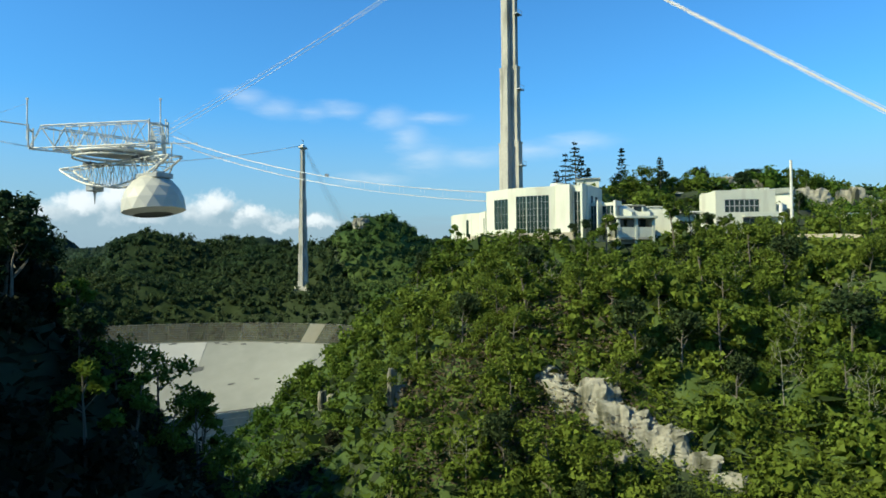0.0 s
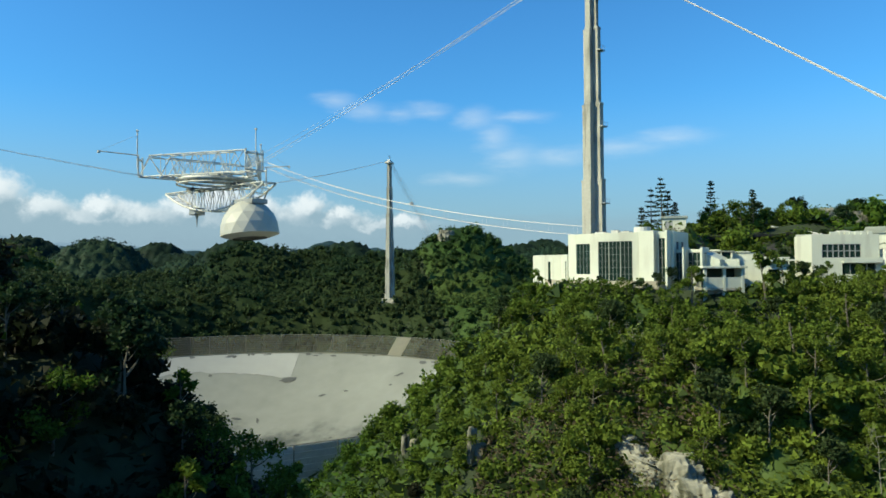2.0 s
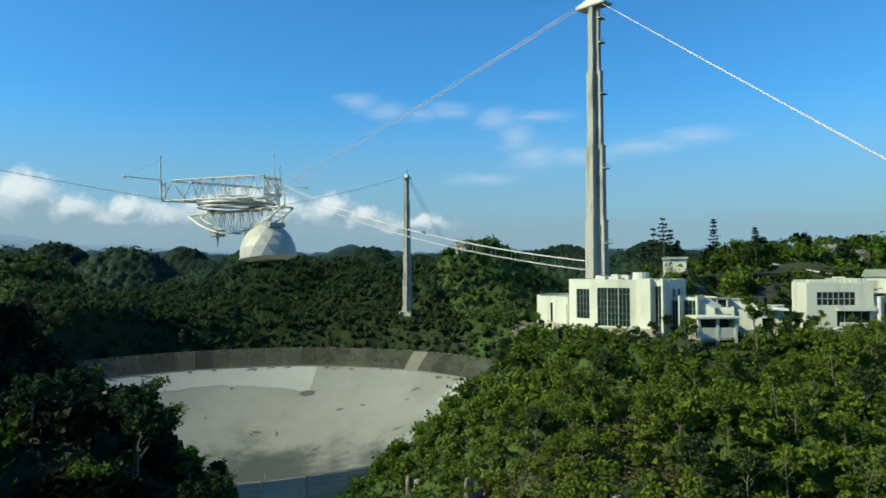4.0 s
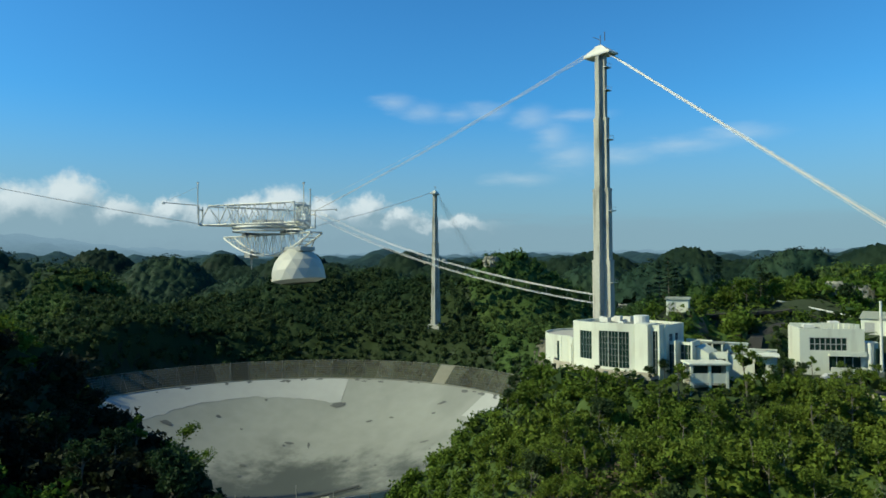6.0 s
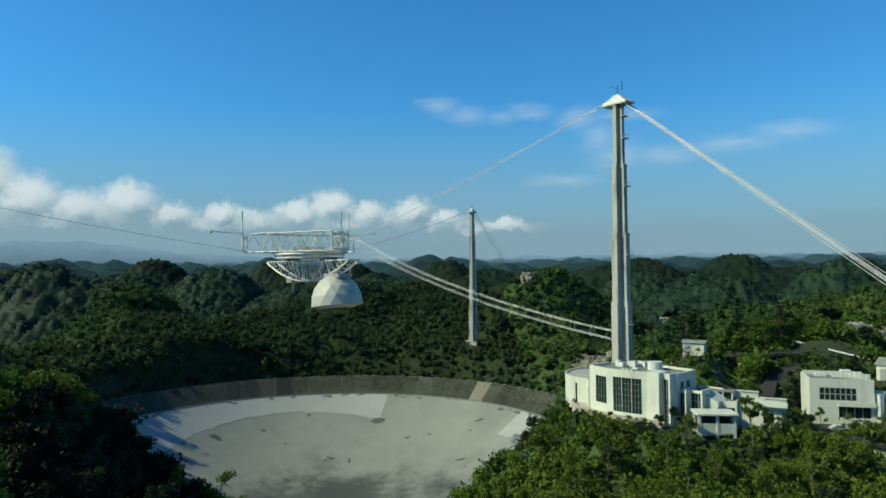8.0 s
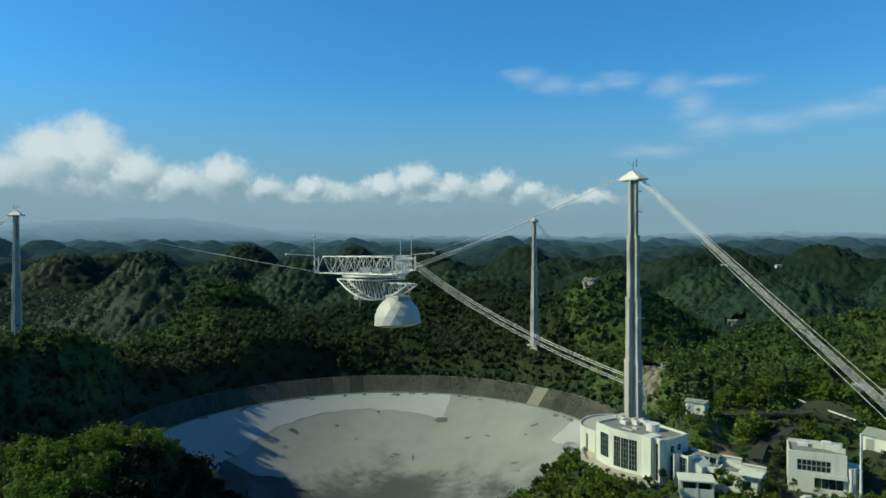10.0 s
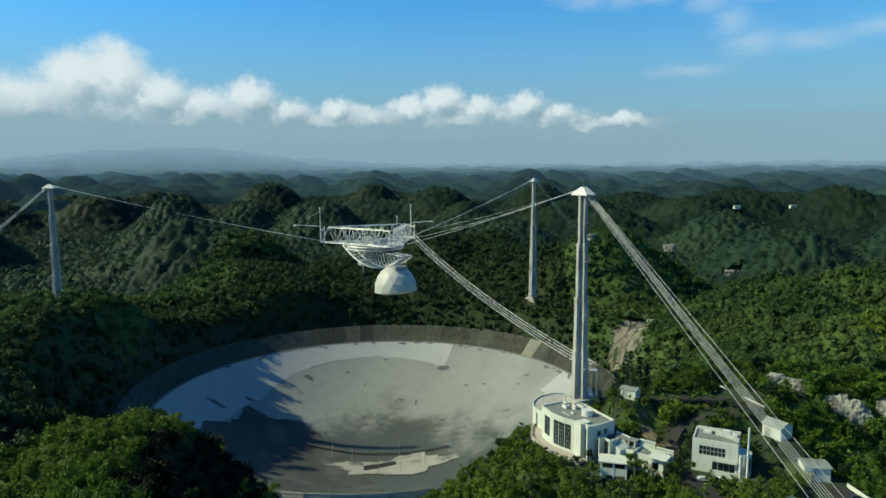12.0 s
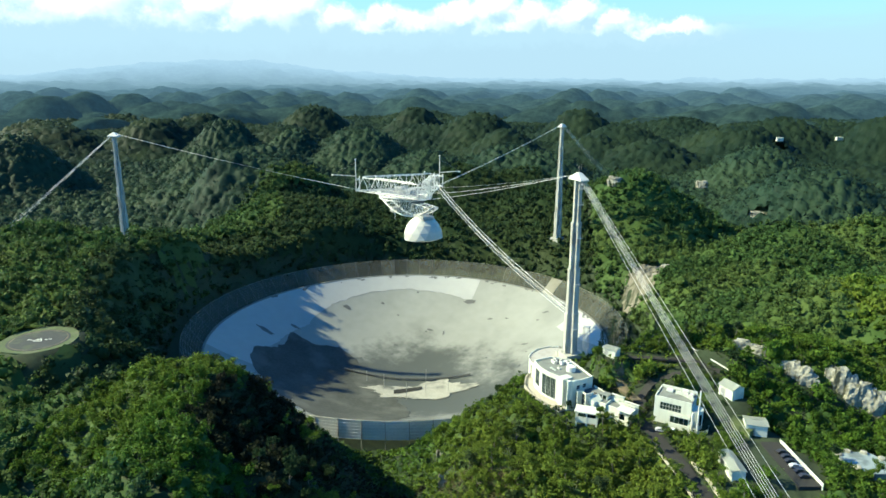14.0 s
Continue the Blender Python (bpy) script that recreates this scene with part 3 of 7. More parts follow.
def build_backdrop():
    """Far wooded ranges; haze painted as a glow, bluer and paler with distance."""
    m = bpy.data.materials.new("hazy_distance")
    m.use_nodes = True
    nt = m.node_tree
    N, L = nt.nodes.new, nt.links.new
    b = nt.nodes["Principled BSDF"]
    b.inputs["Roughness"].default_value, b.inputs["Specular IOR Level"].default_value = 1.0, 0.0
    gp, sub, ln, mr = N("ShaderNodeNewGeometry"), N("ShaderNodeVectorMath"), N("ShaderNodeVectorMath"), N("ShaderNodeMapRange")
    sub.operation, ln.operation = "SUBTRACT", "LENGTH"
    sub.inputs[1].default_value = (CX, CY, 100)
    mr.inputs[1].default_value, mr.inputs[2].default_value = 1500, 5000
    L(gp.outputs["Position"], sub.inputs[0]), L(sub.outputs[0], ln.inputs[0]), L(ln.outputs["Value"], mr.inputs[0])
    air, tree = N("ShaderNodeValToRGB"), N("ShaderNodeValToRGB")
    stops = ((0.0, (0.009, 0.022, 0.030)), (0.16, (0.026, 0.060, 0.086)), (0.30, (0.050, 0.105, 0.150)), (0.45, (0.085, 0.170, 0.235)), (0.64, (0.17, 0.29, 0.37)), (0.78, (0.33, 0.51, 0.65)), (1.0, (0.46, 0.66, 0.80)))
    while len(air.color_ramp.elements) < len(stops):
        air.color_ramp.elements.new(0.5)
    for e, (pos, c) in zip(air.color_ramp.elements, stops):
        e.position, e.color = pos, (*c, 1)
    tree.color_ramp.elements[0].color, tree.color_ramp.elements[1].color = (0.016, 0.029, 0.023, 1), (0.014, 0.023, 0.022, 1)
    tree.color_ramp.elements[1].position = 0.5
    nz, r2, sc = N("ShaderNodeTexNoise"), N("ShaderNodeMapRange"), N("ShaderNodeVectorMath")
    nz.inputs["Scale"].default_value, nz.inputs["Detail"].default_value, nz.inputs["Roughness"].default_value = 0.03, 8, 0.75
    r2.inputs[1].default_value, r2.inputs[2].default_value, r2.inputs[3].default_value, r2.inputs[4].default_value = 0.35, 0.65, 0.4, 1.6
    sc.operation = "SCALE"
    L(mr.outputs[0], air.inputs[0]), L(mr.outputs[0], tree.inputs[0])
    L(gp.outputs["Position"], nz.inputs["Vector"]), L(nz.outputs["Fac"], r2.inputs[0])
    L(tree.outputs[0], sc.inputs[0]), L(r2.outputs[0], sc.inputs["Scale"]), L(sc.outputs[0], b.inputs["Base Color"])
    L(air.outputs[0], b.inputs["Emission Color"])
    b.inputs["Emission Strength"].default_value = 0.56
    radii = [1480 + 26 * k for k in range(56)] + [2960 + 70 * k for k in range(26)]
    n = 900
    steps = ((1480, 56), (1600, 74), (2050, 92), (2500, 114), (3050, 133), (3700, 156), (4400, 192), (4800, 170))
    v = []
    for r in radii:
        for k in range(n):
            t = 2 * math.pi * k / n
            c, s = math.cos(t), math.sin(t)
            x, y = r * c, r * s
            base = float(np.interp(r, [q[0] for q in steps], [q[1] for q in steps]))
            big = noise.noise(Vector((x / 520, y / 520, 3.0)))
            lump = 1 - (noise.voronoi(Vector((x / 150, y / 150, 0.0)))[0][0] / 0.8) ** 2
            z = base + 13 * big + float(np.interp(r, (1480, 1800, 2400, 3200), (60, 78, 60, 24))) * max(lump, 0) * max(0.25, 0.75 + 0.8 * noise.noise(Vector((x / 210, y / 210, 5.0)))) + 9 * noise.noise(Vector((x / 42, y / 42, 7.0))) - 14
            if r > 2900:
                w = math.exp(-(((t - math.radians(138.5)) / math.radians(12)) ** 2))
                z += 120 * w * max(0.0, min(1, (r - 3800) / 550))
            v.append((CX + x, CY + y, z if r > radii[0] else -40.0))
    i = np.arange(len(radii) * n).reshape(len(radii), n)
    j = np.roll(i, -1, axis=1)
    f = np.stack([i[:-1], i[1:], j[1:], j[:-1]], -1).reshape(-1, 4)
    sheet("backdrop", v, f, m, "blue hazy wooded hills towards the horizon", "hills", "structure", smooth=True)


build_backdrop()

# ---- the dish ----
def bowl_z(r):
    return RIM_Z - (math.sqrt(BOWL_R ** 2 - r * r) - math.sqrt(BOWL_R ** 2 - RIM_R ** 2))


def build_dish():
    dish = thing("radio_dish", "huge pale grey aluminium dish sunk between wooded hills, stained and damaged", "radio dish", at=(CX, CY, 0))
    n = 144
    radii = [0, 12, 26, 40, 55, 70, 84, 98, 110, 122, 133, 142, RIM_R]
    bm = bmesh.new()
    rings = []
    for r in radii[1:]:
        rings.append([bm.verts.new((r * math.cos(2 * math.pi * k / n), r * math.sin(2 * math.pi * k / n), bowl_z(r))) for k in range(n)])
    c = bm.verts.new((0, 0, bowl_z(0)))
    for k in range(n):
        bm.faces.new((c, rings[0][k], rings[0][(k + 1) % n]))
        for a, b in zip(rings, rings[1:]):
            bm.faces.new((a[k], b[k], b[(k + 1) % n], a[(k + 1) % n]))
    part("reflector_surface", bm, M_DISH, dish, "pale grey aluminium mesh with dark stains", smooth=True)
    # rim beam
    bm = bmesh.new()
    prof = [(RIM_R - 0.2, RIM_Z - 1.5), (RIM_R + 1.2, RIM_Z - 1.5), (RIM_R + 1.2, RIM_Z + 0.5), (RIM_R - 0.2, RIM_Z + 0.5)]
    rings = [[bm.verts.new((r * math.cos(2 * math.pi * k / n), r * math.sin(2 * math.pi * k / n), z)) for r, z in prof] for k in range(n)]
    for k in range(n):
        a, b = rings[k], rings[(k + 1) % n]
        for j in range(4):
            bm.faces.new((a[j], a[(j + 1) % 4], b[(j + 1) % 4], b[j]))
    part("rim_beam", bm, M_FENCE, dish)
    return dish


def build_screen():
    scr = thing("ground_screen", "tall slanting wire mesh fence on posts round the dish rim", "fence", at=(CX, CY, 0))
    scr.rotation_euler = (0, 0, math.radians(-1.4))
    n = 80
    r0, z0, r1, z1 = RIM_R + 1.5, RIM_Z + 0.3, 166.0, 20.0
    da = 2 * math.pi / n
    bm = bmesh.new()
    rows = 1
    for i in range(rows):
        ta, tb = i / rows + 0.01, (i + 1) / rows - 0.01
        q = []
        for t, s in ((ta, -1), (ta, 1), (tb, 1), (tb, -1)):
            r, z = r0 + (r1 - r0) * t, z0 + (z1 - z0) * t
            q.append(bm.verts.new((r * math.cos(s * da * 0.485), r * math.sin(s * da * 0.485), z)))
        bm.faces.new(q)
    bmesh.ops.solidify(bm, geom=bm.faces[:], thickness=0.08)
    me = bpy.data.meshes.new("screen_panel")
    bm.to_mesh(me)
    bm.free()
    me.materials.append(M_SCREEN)
    me2 = me.copy()
    me2.materials.clear()
    me2.materials.append(M_SCREEN_NEW)
    pm = bpy.data.meshes.new("post")
    bm = tube([(r0 + 0.4, 0, z0 - 5), (r1 + 0.4, 0, z1 + 0.2)], 0.16, 5)
    tube([(r1 + 0.2, 0, z1 - 1), (r1 + 3.0, 0, -1)], 0.12, 5, bm)
    bm.to_mesh(pm)
    bm.free()
    pm.materials.append(M_FENCE)
    for t in (0.0, 0.125, 0.25, 0.375, 0.5, 0.625, 0.75, 0.875, 1.0):
        r, z = r0 + (r1 - r0) * t + 0.25, z0 + (z1 - z0) * t
        ring = [(r * math.cos((k + 0.5) * da), r * math.sin((k + 0.5) * da), z) for k in range(n + 1)]
        part("rail", tube(ring, 0.13 if t in (0, 1) else 0.08, 4), M_FENCE, scr)
    # upright outer panels on the near side, hung from the top rail
    sm = bpy.data.meshes.new("outer_panel")
    bm = boxed((r1 + 0.25, -r1 * math.sin(da * 0.49), z1 - 11.6), (r1 + 0.33, r1 * math.sin(da * 0.49), z1 - 0.1))
    bm.to_mesh(sm)
    bm.free()
    sm.materials.append(M_SKIRT)
    for k in range(-26, -5):
        ob = new("outer_panel", sm)
        ob.parent, ob.matrix_basis = scr, Matrix.Rotation(k * da, 4, "Z")
        part("outer_post", tube([Matrix.Rotation((k + 0.5) * da, 3, "Z") @ Vector((r1 + 0.6, 0, z)) for z in (-1, z1)], 0.15, 5), M_FENCE, scr)
    for j in range(7):
        z = z1 - 0.3 - 11.2 * j / 6
        part("slat_rail", tube([((r1 + 0.45) * math.cos((k + 0.5) * da), (r1 + 0.45) * math.sin((k + 0.5) * da), z) for k in range(-27, -5)], 0.11, 4), M_STEEL, scr)
    new_panel = round(math.radians(67.5) / da)
    for k in range(n):
        turn = Matrix.Rotation(k * da, 4, "Z")
        for nm, mesh, mm in (("screen_panel", me2 if k == new_panel else me, turn), ("post", pm, Matrix.Rotation((k + 0.5) * da, 4, "Z"))):
            ob = new(nm, mesh)
            ob.parent, ob.matrix_basis = scr, mm
    return scr


build_dish()
build_screen()


# ---- the three towers ----
def cross_outline(w, a):
    """Plan of a cruciform shaft: overall width w, arm width a."""
    h, b = w / 2, a / 2
    return [(-b, -h), (b, -h), (b, -b), (h, -b), (h, b), (b, b), (b, h), (-b, h), (-b, b), (-h, b), (-h, -b), (-b, -b)]


def build_tower(x, y, base, turn, top):
    tw = thing("concrete_tower", "tall stepped cross-shaped concrete tower with a white steel cap", "tower", "cable towers", at=(x, y, 0))
    tw.rotation_euler = (0, 0, turn)
    z, w = top - 2.0, 4.2
    widths = (3.7, 4.7, 5.7, 6.5, 7.4, 8.2)
    for i, w in enumerate(widths):
        lo = z - (19.0 if i == 0 else 21.5)
        lo = max(lo, base - 3)
        bm = prism(cross_outline(w, w * 0.33), lo, z)
        bmesh.ops.bevel(bm, geom=[e for e in bm.edges if abs(e.verts[0].co.z - e.verts[1].co.z) > 1], offset=0.06, segments=1, affect="EDGES")
        part("shaft_section", bm, M_CONCRETE, tw)
        # cornice at each step and a small bracket platform in between
        part("step_ledge", prism(cross_outline(w + 0.12, w * 0.33 + 0.12), z - 0.7, z - 0.03), M_CONCRETE, tw)
        for zz in (z - 7.0,) if i else (z - 4, z - 11.0):
            if zz > base + 12:
                pl = part("service_platform", boxed((-w / 2 - 1.1, -1.3, zz), (-w / 2 + 0.2, 1.3, zz + 0.25)), M_GREYSTEEL, tw)
                bm = bmesh.new()
                for yy in (-1.25, 0, 1.25):
                    tube([(-w / 2 - 1.05, yy, zz + 0.2), (-w / 2 - 1.05, yy, zz + 1.3)], 0.05, 4, bm)
                tube([(-w / 2 - 1.05, -1.25, zz + 1.3), (-w / 2 - 1.05, 1.25, zz + 1.3)], 0.05, 4, bm)
                part("guard_rail", bm, M_GREYSTEEL, pl)
        z = lo
        if z <= base - 2.9:
            break
    # footing
    part("footing", boxed((-w / 2 - 1, -w / 2 - 1, base - 3), (w / 2 + 1, w / 2 + 1, base + 1.2), bevel=0.1), M_CONCRETE, tw)
    # cap: a flared white saddle
    bm = bmesh.new()
    four = ((-1, -1), (1, -1), (1, 1), (-1, 1))
    lo = [bm.verts.new((sx * 4.7, sy * 2.2, top - 2.1)) for sx, sy in four]
    mid = [bm.verts.new((sx * 4.8, sy * 2.3, top - 1.6)) for sx, sy in four]
    hi = [bm.verts.new((sx * 0.8, sy * 0.9, top + 1.2)) for sx, sy in four]
    bm.faces.new(lo[::-1]), bm.faces.new(hi)
    for a, b in ((lo, mid), (mid, hi)):
        for i in range(4):
            bm.faces.new((a[i], a[(i + 1) % 4], b[(i + 1) % 4], b[i]))
    part("cable_saddle_cap", bm, M_STEEL, tw, "white roof-shaped steel cable saddle")
    bm = tube([(0, 0, top + 1.5), (0, 0, top + 4.5)], 0.12, 5)
    tube([(0, 0, top + 3), (2.6, 0, top + 4.6)], 0.09, 4, bm)
    tube([(-1.6, 0, top + 2.5), (-1.6, 0, top + 5.2)], 0.14, 5, bm)
    part("beacon_mast", bm, M_DARKSTEEL, tw, "dark lightning rods and beacon")
    # ladder strip up one inner corner
    bm = bmesh.new()
    for s in (-0.3, 0.3):
        tube([(w * 0.25 + 0.35, -w * 0.25 - 0.4 + s, base + 1), (1.4, -1.5 + s, top - 4)], 0.06, 4, bm)
    part("ladder", bm, M_GREYSTEEL, tw)
    return tw


for nm, (tx, ty, tz) in TOWERS.items():
    build_tower(tx, ty, tz, math.atan2(CY - ty, CX - tx), TOPS[nm])


# ---- cables ----
def sag_line(p, q, sag, n=24):
    p, q = Vector(p), Vector(q)
    return [p.lerp(q, i / n) - Vector((0, 0, 4 * sag * (i / n) * (1 - i / n))) for i in range(n + 1)]


def cable(name, p, q, sag, r, label, group):
    ob = part(name, tube(sag_line(p, q, sag), r, 6), M_CABLE, smooth=True)
    tagged(ob, label, "cable", group)
    return ob


PLAT_R, PLAT_LO, PLAT_HI = 39.0, 116.5, 127.0
PX, PY = CX - 3.0, CY + 3.5          # middle of the platform


def corner(nm):
    x, y, _ = TOWERS[nm]
    d = Vector((x - CX, y - CY)).normalized()
    return d


for nm, (tx, ty, tz) in TOWERS.items():
    d = corner(nm)
    s = Vector((-d.y, d.x))
    # two pairs: on the near corner they land on the two corner posts, on the others close together
    for k, side_, up, r_ in ((-1.5, -4.5, 0.4, 0.09), (-0.5, 4.0, 4.4, 0.045), (0.5, 4.6, 4.9, 0.045), (1.5, 4.2, 9.0, 0.04)) if nm == "near" else ((-1.0, -0.5, 0.6, 0.05), (-0.3, -0.2, 0.8, 0.05), (0.3, 0.2, 1.0, 0.05), (1.0, 0.5, 1.2, 0.05)):
        end = Vector((PX, PY)) + d * (PLAT_R - 1) + s * side_
        cable("suspension_cable", (tx + s.x * k * 0.8, ty + s.y * k * 0.8, TOPS[nm] + 0.6), (end.x, end.y, PLAT_LO + up), 1.6, r_, "pale steel suspension cable from tower top to platform", "main cables")
    top, lean = TOPS[nm] + 0.6, 0.765 if nm == "near" else 0.744
    for k, o in enumerate((-6.9, -2.6, -1.4, -0.2, 1.0, 2.2, 6.2)):
        run = 121 if nm == "near" else 130
        ex, ey = tx + d.x * run + s.x * o, ty + d.y * run + s.y * o
        ez = top - lean * run
        if nm != "near":
            ez = max(ez, height(ex, ey) - 1)
        cable("backstay_cable", (tx + s.x * (k - 3) * 0.45, ty + s.y * (k - 3) * 0.45, top), (ex, ey, ez), 0.4, 0.062, "pale steel backstay cable down to a ground anchor", "backstay cables")
    ex, ey = tx + d.x * (run + 1), ty + d.y * (run + 1)
    ez = top - lean * run if nm == "near" else max(top - lean * run, height(ex, ey) - 1)
    an = part("cable_anchor", boxed((-3, -10, -6), (4, 10, 1.2), Matrix.Translation((ex, ey, ez)) @ Matrix.Rotation(math.atan2(d.y, d.x), 4, "Z"), 0.2), M_CONCRETE)
    tagged(an, "massive weathered concrete cable anchor block in the ground", "anchor block", "cable anchors")

# ---- the hanging platform ----
def rod(name, p, q, r, mat, parent, sides=6):
    return part(name, tube([p, q], r, sides), mat, parent)


def build_platform():
    pf = thing("suspended_platform", "white triangular steel truss platform hanging from cables above the dish", "platform")
    V = [Vector((PX, PY, 0)) + corner(k).to_3d() * PLAT_R for k in ("left", "near", "far")]
    lo, hi = Vector((0, 0, PLAT_LO)), Vector((0, 0, PLAT_HI))
    for i in range(3):
        a, b = V[i], V[(i + 1) % 3]
        u = (b - a).normalized()
        inward = (Vector((PX, PY, 0)) - (a + b) / 2).normalized()
        for depth in (0.0, 5.0):
            a2, b2 = a + u * (1.5 + depth * 1.7) + inward * depth, b - u * (1.5 + depth * 1.7) + inward * depth
            st = part("side_truss", tube([a2 + lo, b2 + lo], 0.36, 6), M_STEEL, pf)
            st["label"] = "white painted steel truss girder"
            rod("top_chord", a2 + u * 6.5 + hi, b2 - u * 5 + hi, 0.32, M_STEEL, st)
            n = 5
            L_ = (b2 - a2).length
            for k in range(n):
                p0, p1, pm = a2 + u * L_ * k / n, a2 + u * L_ * (k + 1) / n, a2 + u * L_ * (k + 0.5) / n
                if k == 0:
                    pm = a2 + u * 6.5
                if k == n - 1:
                    pm = b2 - u * 5
                rod("brace", p0 + lo, pm + hi, 0.20, M_STEEL, st, 5)
                rod("brace", pm + hi, p1 + lo, 0.20, M_STEEL, st, 5)
                if 0 < k:
                    rod("upright", p0 + lo, p0 + hi, 0.15, M_STEEL, st, 5)
        # cross bracing between the two faces
        L_ = (b - a).length
        for k in range(1, 9):
            p = a + u * L_ * k / 9
            q = p + inward * min(5.0, 5.0)
            rod("cross_beam", p + lo, q + lo, 0.2, M_STEEL, pf, 5)
            rod("cross_beam", p + hi, q + hi, 0.2, M_STEEL, pf, 5)
            if k < 8:
                rod("lacing", p + hi, a + u * L_ * (k + 1) / 9 + inward * 5 + hi, 0.14, M_STEEL, pf, 4)
    # corner blocks where the cables land
    for k, p in zip(("left", "near", "far"), V):
        d = corner(k)
        m = Matrix.Translation(p) @ Matrix.Rotation(math.atan2(d.y, d.x), 4, "Z")
        for s in (-1, 1):
            rod("corner_post", m @ Vector((-2, s * 4.5, PLAT_LO)), m @ Vector((-2, s * 4.5, PLAT_HI)), 0.4, M_STEEL, pf)
        rod("corner_beam", m @ Vector((-2, -5, PLAT_HI - 2)), m @ Vector((-2, 5, PLAT_HI - 2)), 0.5, M_STEEL, pf)
        rod("corner_beam", m @ Vector((-2, -5, PLAT_LO + 0.6)), m @ Vector((-2, 5, PLAT_LO + 0.6)), 0.5, M_STEEL, pf)
    # masts and booms on the corners
    for k, hgt, boom in (("left", 12.5, -20.0), ("near", 9.0, 0), ("far", 13.0, 0)):
        d = corner(k)
        p = Vector((PX, PY, 0)) + d.to_3d() * (PLAT_R - 0.5)
        rod("mast", p + Vector((0, 0, PLAT_LO + 4)), p + Vector((0, 0, PLAT_HI + hgt)), 0.32 if k != "near" else 0.25, M_STEEL, pf)
        part("mast_head", boxed((-0.5, -0.5, 0), (0.5, 0.5, 0.9), Matrix.Translation(p + Vector((0, 0, PLAT_HI + hgt))), 0.1), M_STEEL, pf)
    for k, length in (("left", 18.0), ("far", 16.0)):
        d = corner(k)
        p = Vector((PX, PY, 0)) + d.to_3d() * (PLAT_R - 1)
        side = Vector((-0.86, -0.5, 0)) if k == "left" else Vector((0.9, 0.42, 0.0))
        q = p + side * length
        z = Vector((0, 0, PLAT_HI + 0.5))
        bm_ = rod("boom", p + z, q + z + Vector((0, 0, 1.2)), 0.3, M_STEEL, pf)
        rod("boom_stay", q + z + Vector((0, 0, 1.2)), p + Vector((0, 0, PLAT_HI + 11)), 0.05, M_GREYSTEEL, pf, 4)
        part("boom_lamp", boxed((-0.6, -0.6, 0.2), (0.6, 0.6, 1.5), Matrix.Translation(q + z), 0.15), M_STEEL, pf)
    # round track under the triangle
    n = 48
    for r, z, rr in ((19.5, PLAT_LO - 1.6, 0.75), (19.5, PLAT_LO - 3.6, 0.45)):
        pts = [(PX + r * math.cos(2 * math.pi * i / n), PY + r * math.sin(2 * math.pi * i / n), z) for i in range(n + 1)]
        part("ring_girder", tube(pts, rr, 6), M_STEEL, pf)
    for i in range(24):
        a = 2 * math.pi * i / 24
        p = Vector((PX + 19.5 * math.cos(a), PY + 19.5 * math.sin(a), PLAT_LO - 1.6))
        b = a + math.pi / 24
        rod("ring_lacing", p, (PX + 19.5 * math.cos(b), PY + 19.5 * math.sin(b), PLAT_LO - 3.6), 0.16, M_STEEL, pf, 4)
    for i in range(3):
        a, b = V[i], V[(i + 1) % 3]
        mid = (a + b) / 2
        rod("hanger_beam", a.lerp(mid, 0.45) + lo, a.lerp(mid, 0.45).lerp(Vector((PX, PY, 0)), 0.4) + Vector((0, 0, PLAT_LO - 1.5)), 0.3, M_STEEL, pf)
        rod("floor_beam", a.lerp(b, 0.3) + lo, V[(i + 2) % 3].lerp(b, 0.3) + lo, 0.35, M_STEEL, pf)
        rod("floor_beam", a.lerp(b, 0.7) + lo, V[(i + 2) % 3].lerp(b, 0.7) + lo, 0.35, M_STEEL, pf)
    # machinery floor in the middle
    outline = [(PX + 16 * math.cos(2 * math.pi * i / 12), PY + 16 * math.sin(2 * math.pi * i / 12)) for i in range(12)]
    part("machinery_floor", prism(outline, PLAT_LO - 0.9, PLAT_LO - 0.3), M_GREYSTEEL, pf, "grey grating floor")
    for dx, dy, sx, sy, h in ((-6, 2, 4, 3, 3.4), (5, -3, 3, 4, 2.8), (2, 7, 3, 2, 2.2)):
        part("equipment_cabin", boxed((PX + dx - sx, PY + dy - sy, PLAT_LO - 0.3), (PX + dx + sx, PY + dy + sy, PLAT_LO + h), bevel=0.15), M_GREYSTEEL, pf)
    return pf


ARM_AZ = math.radians(-30)


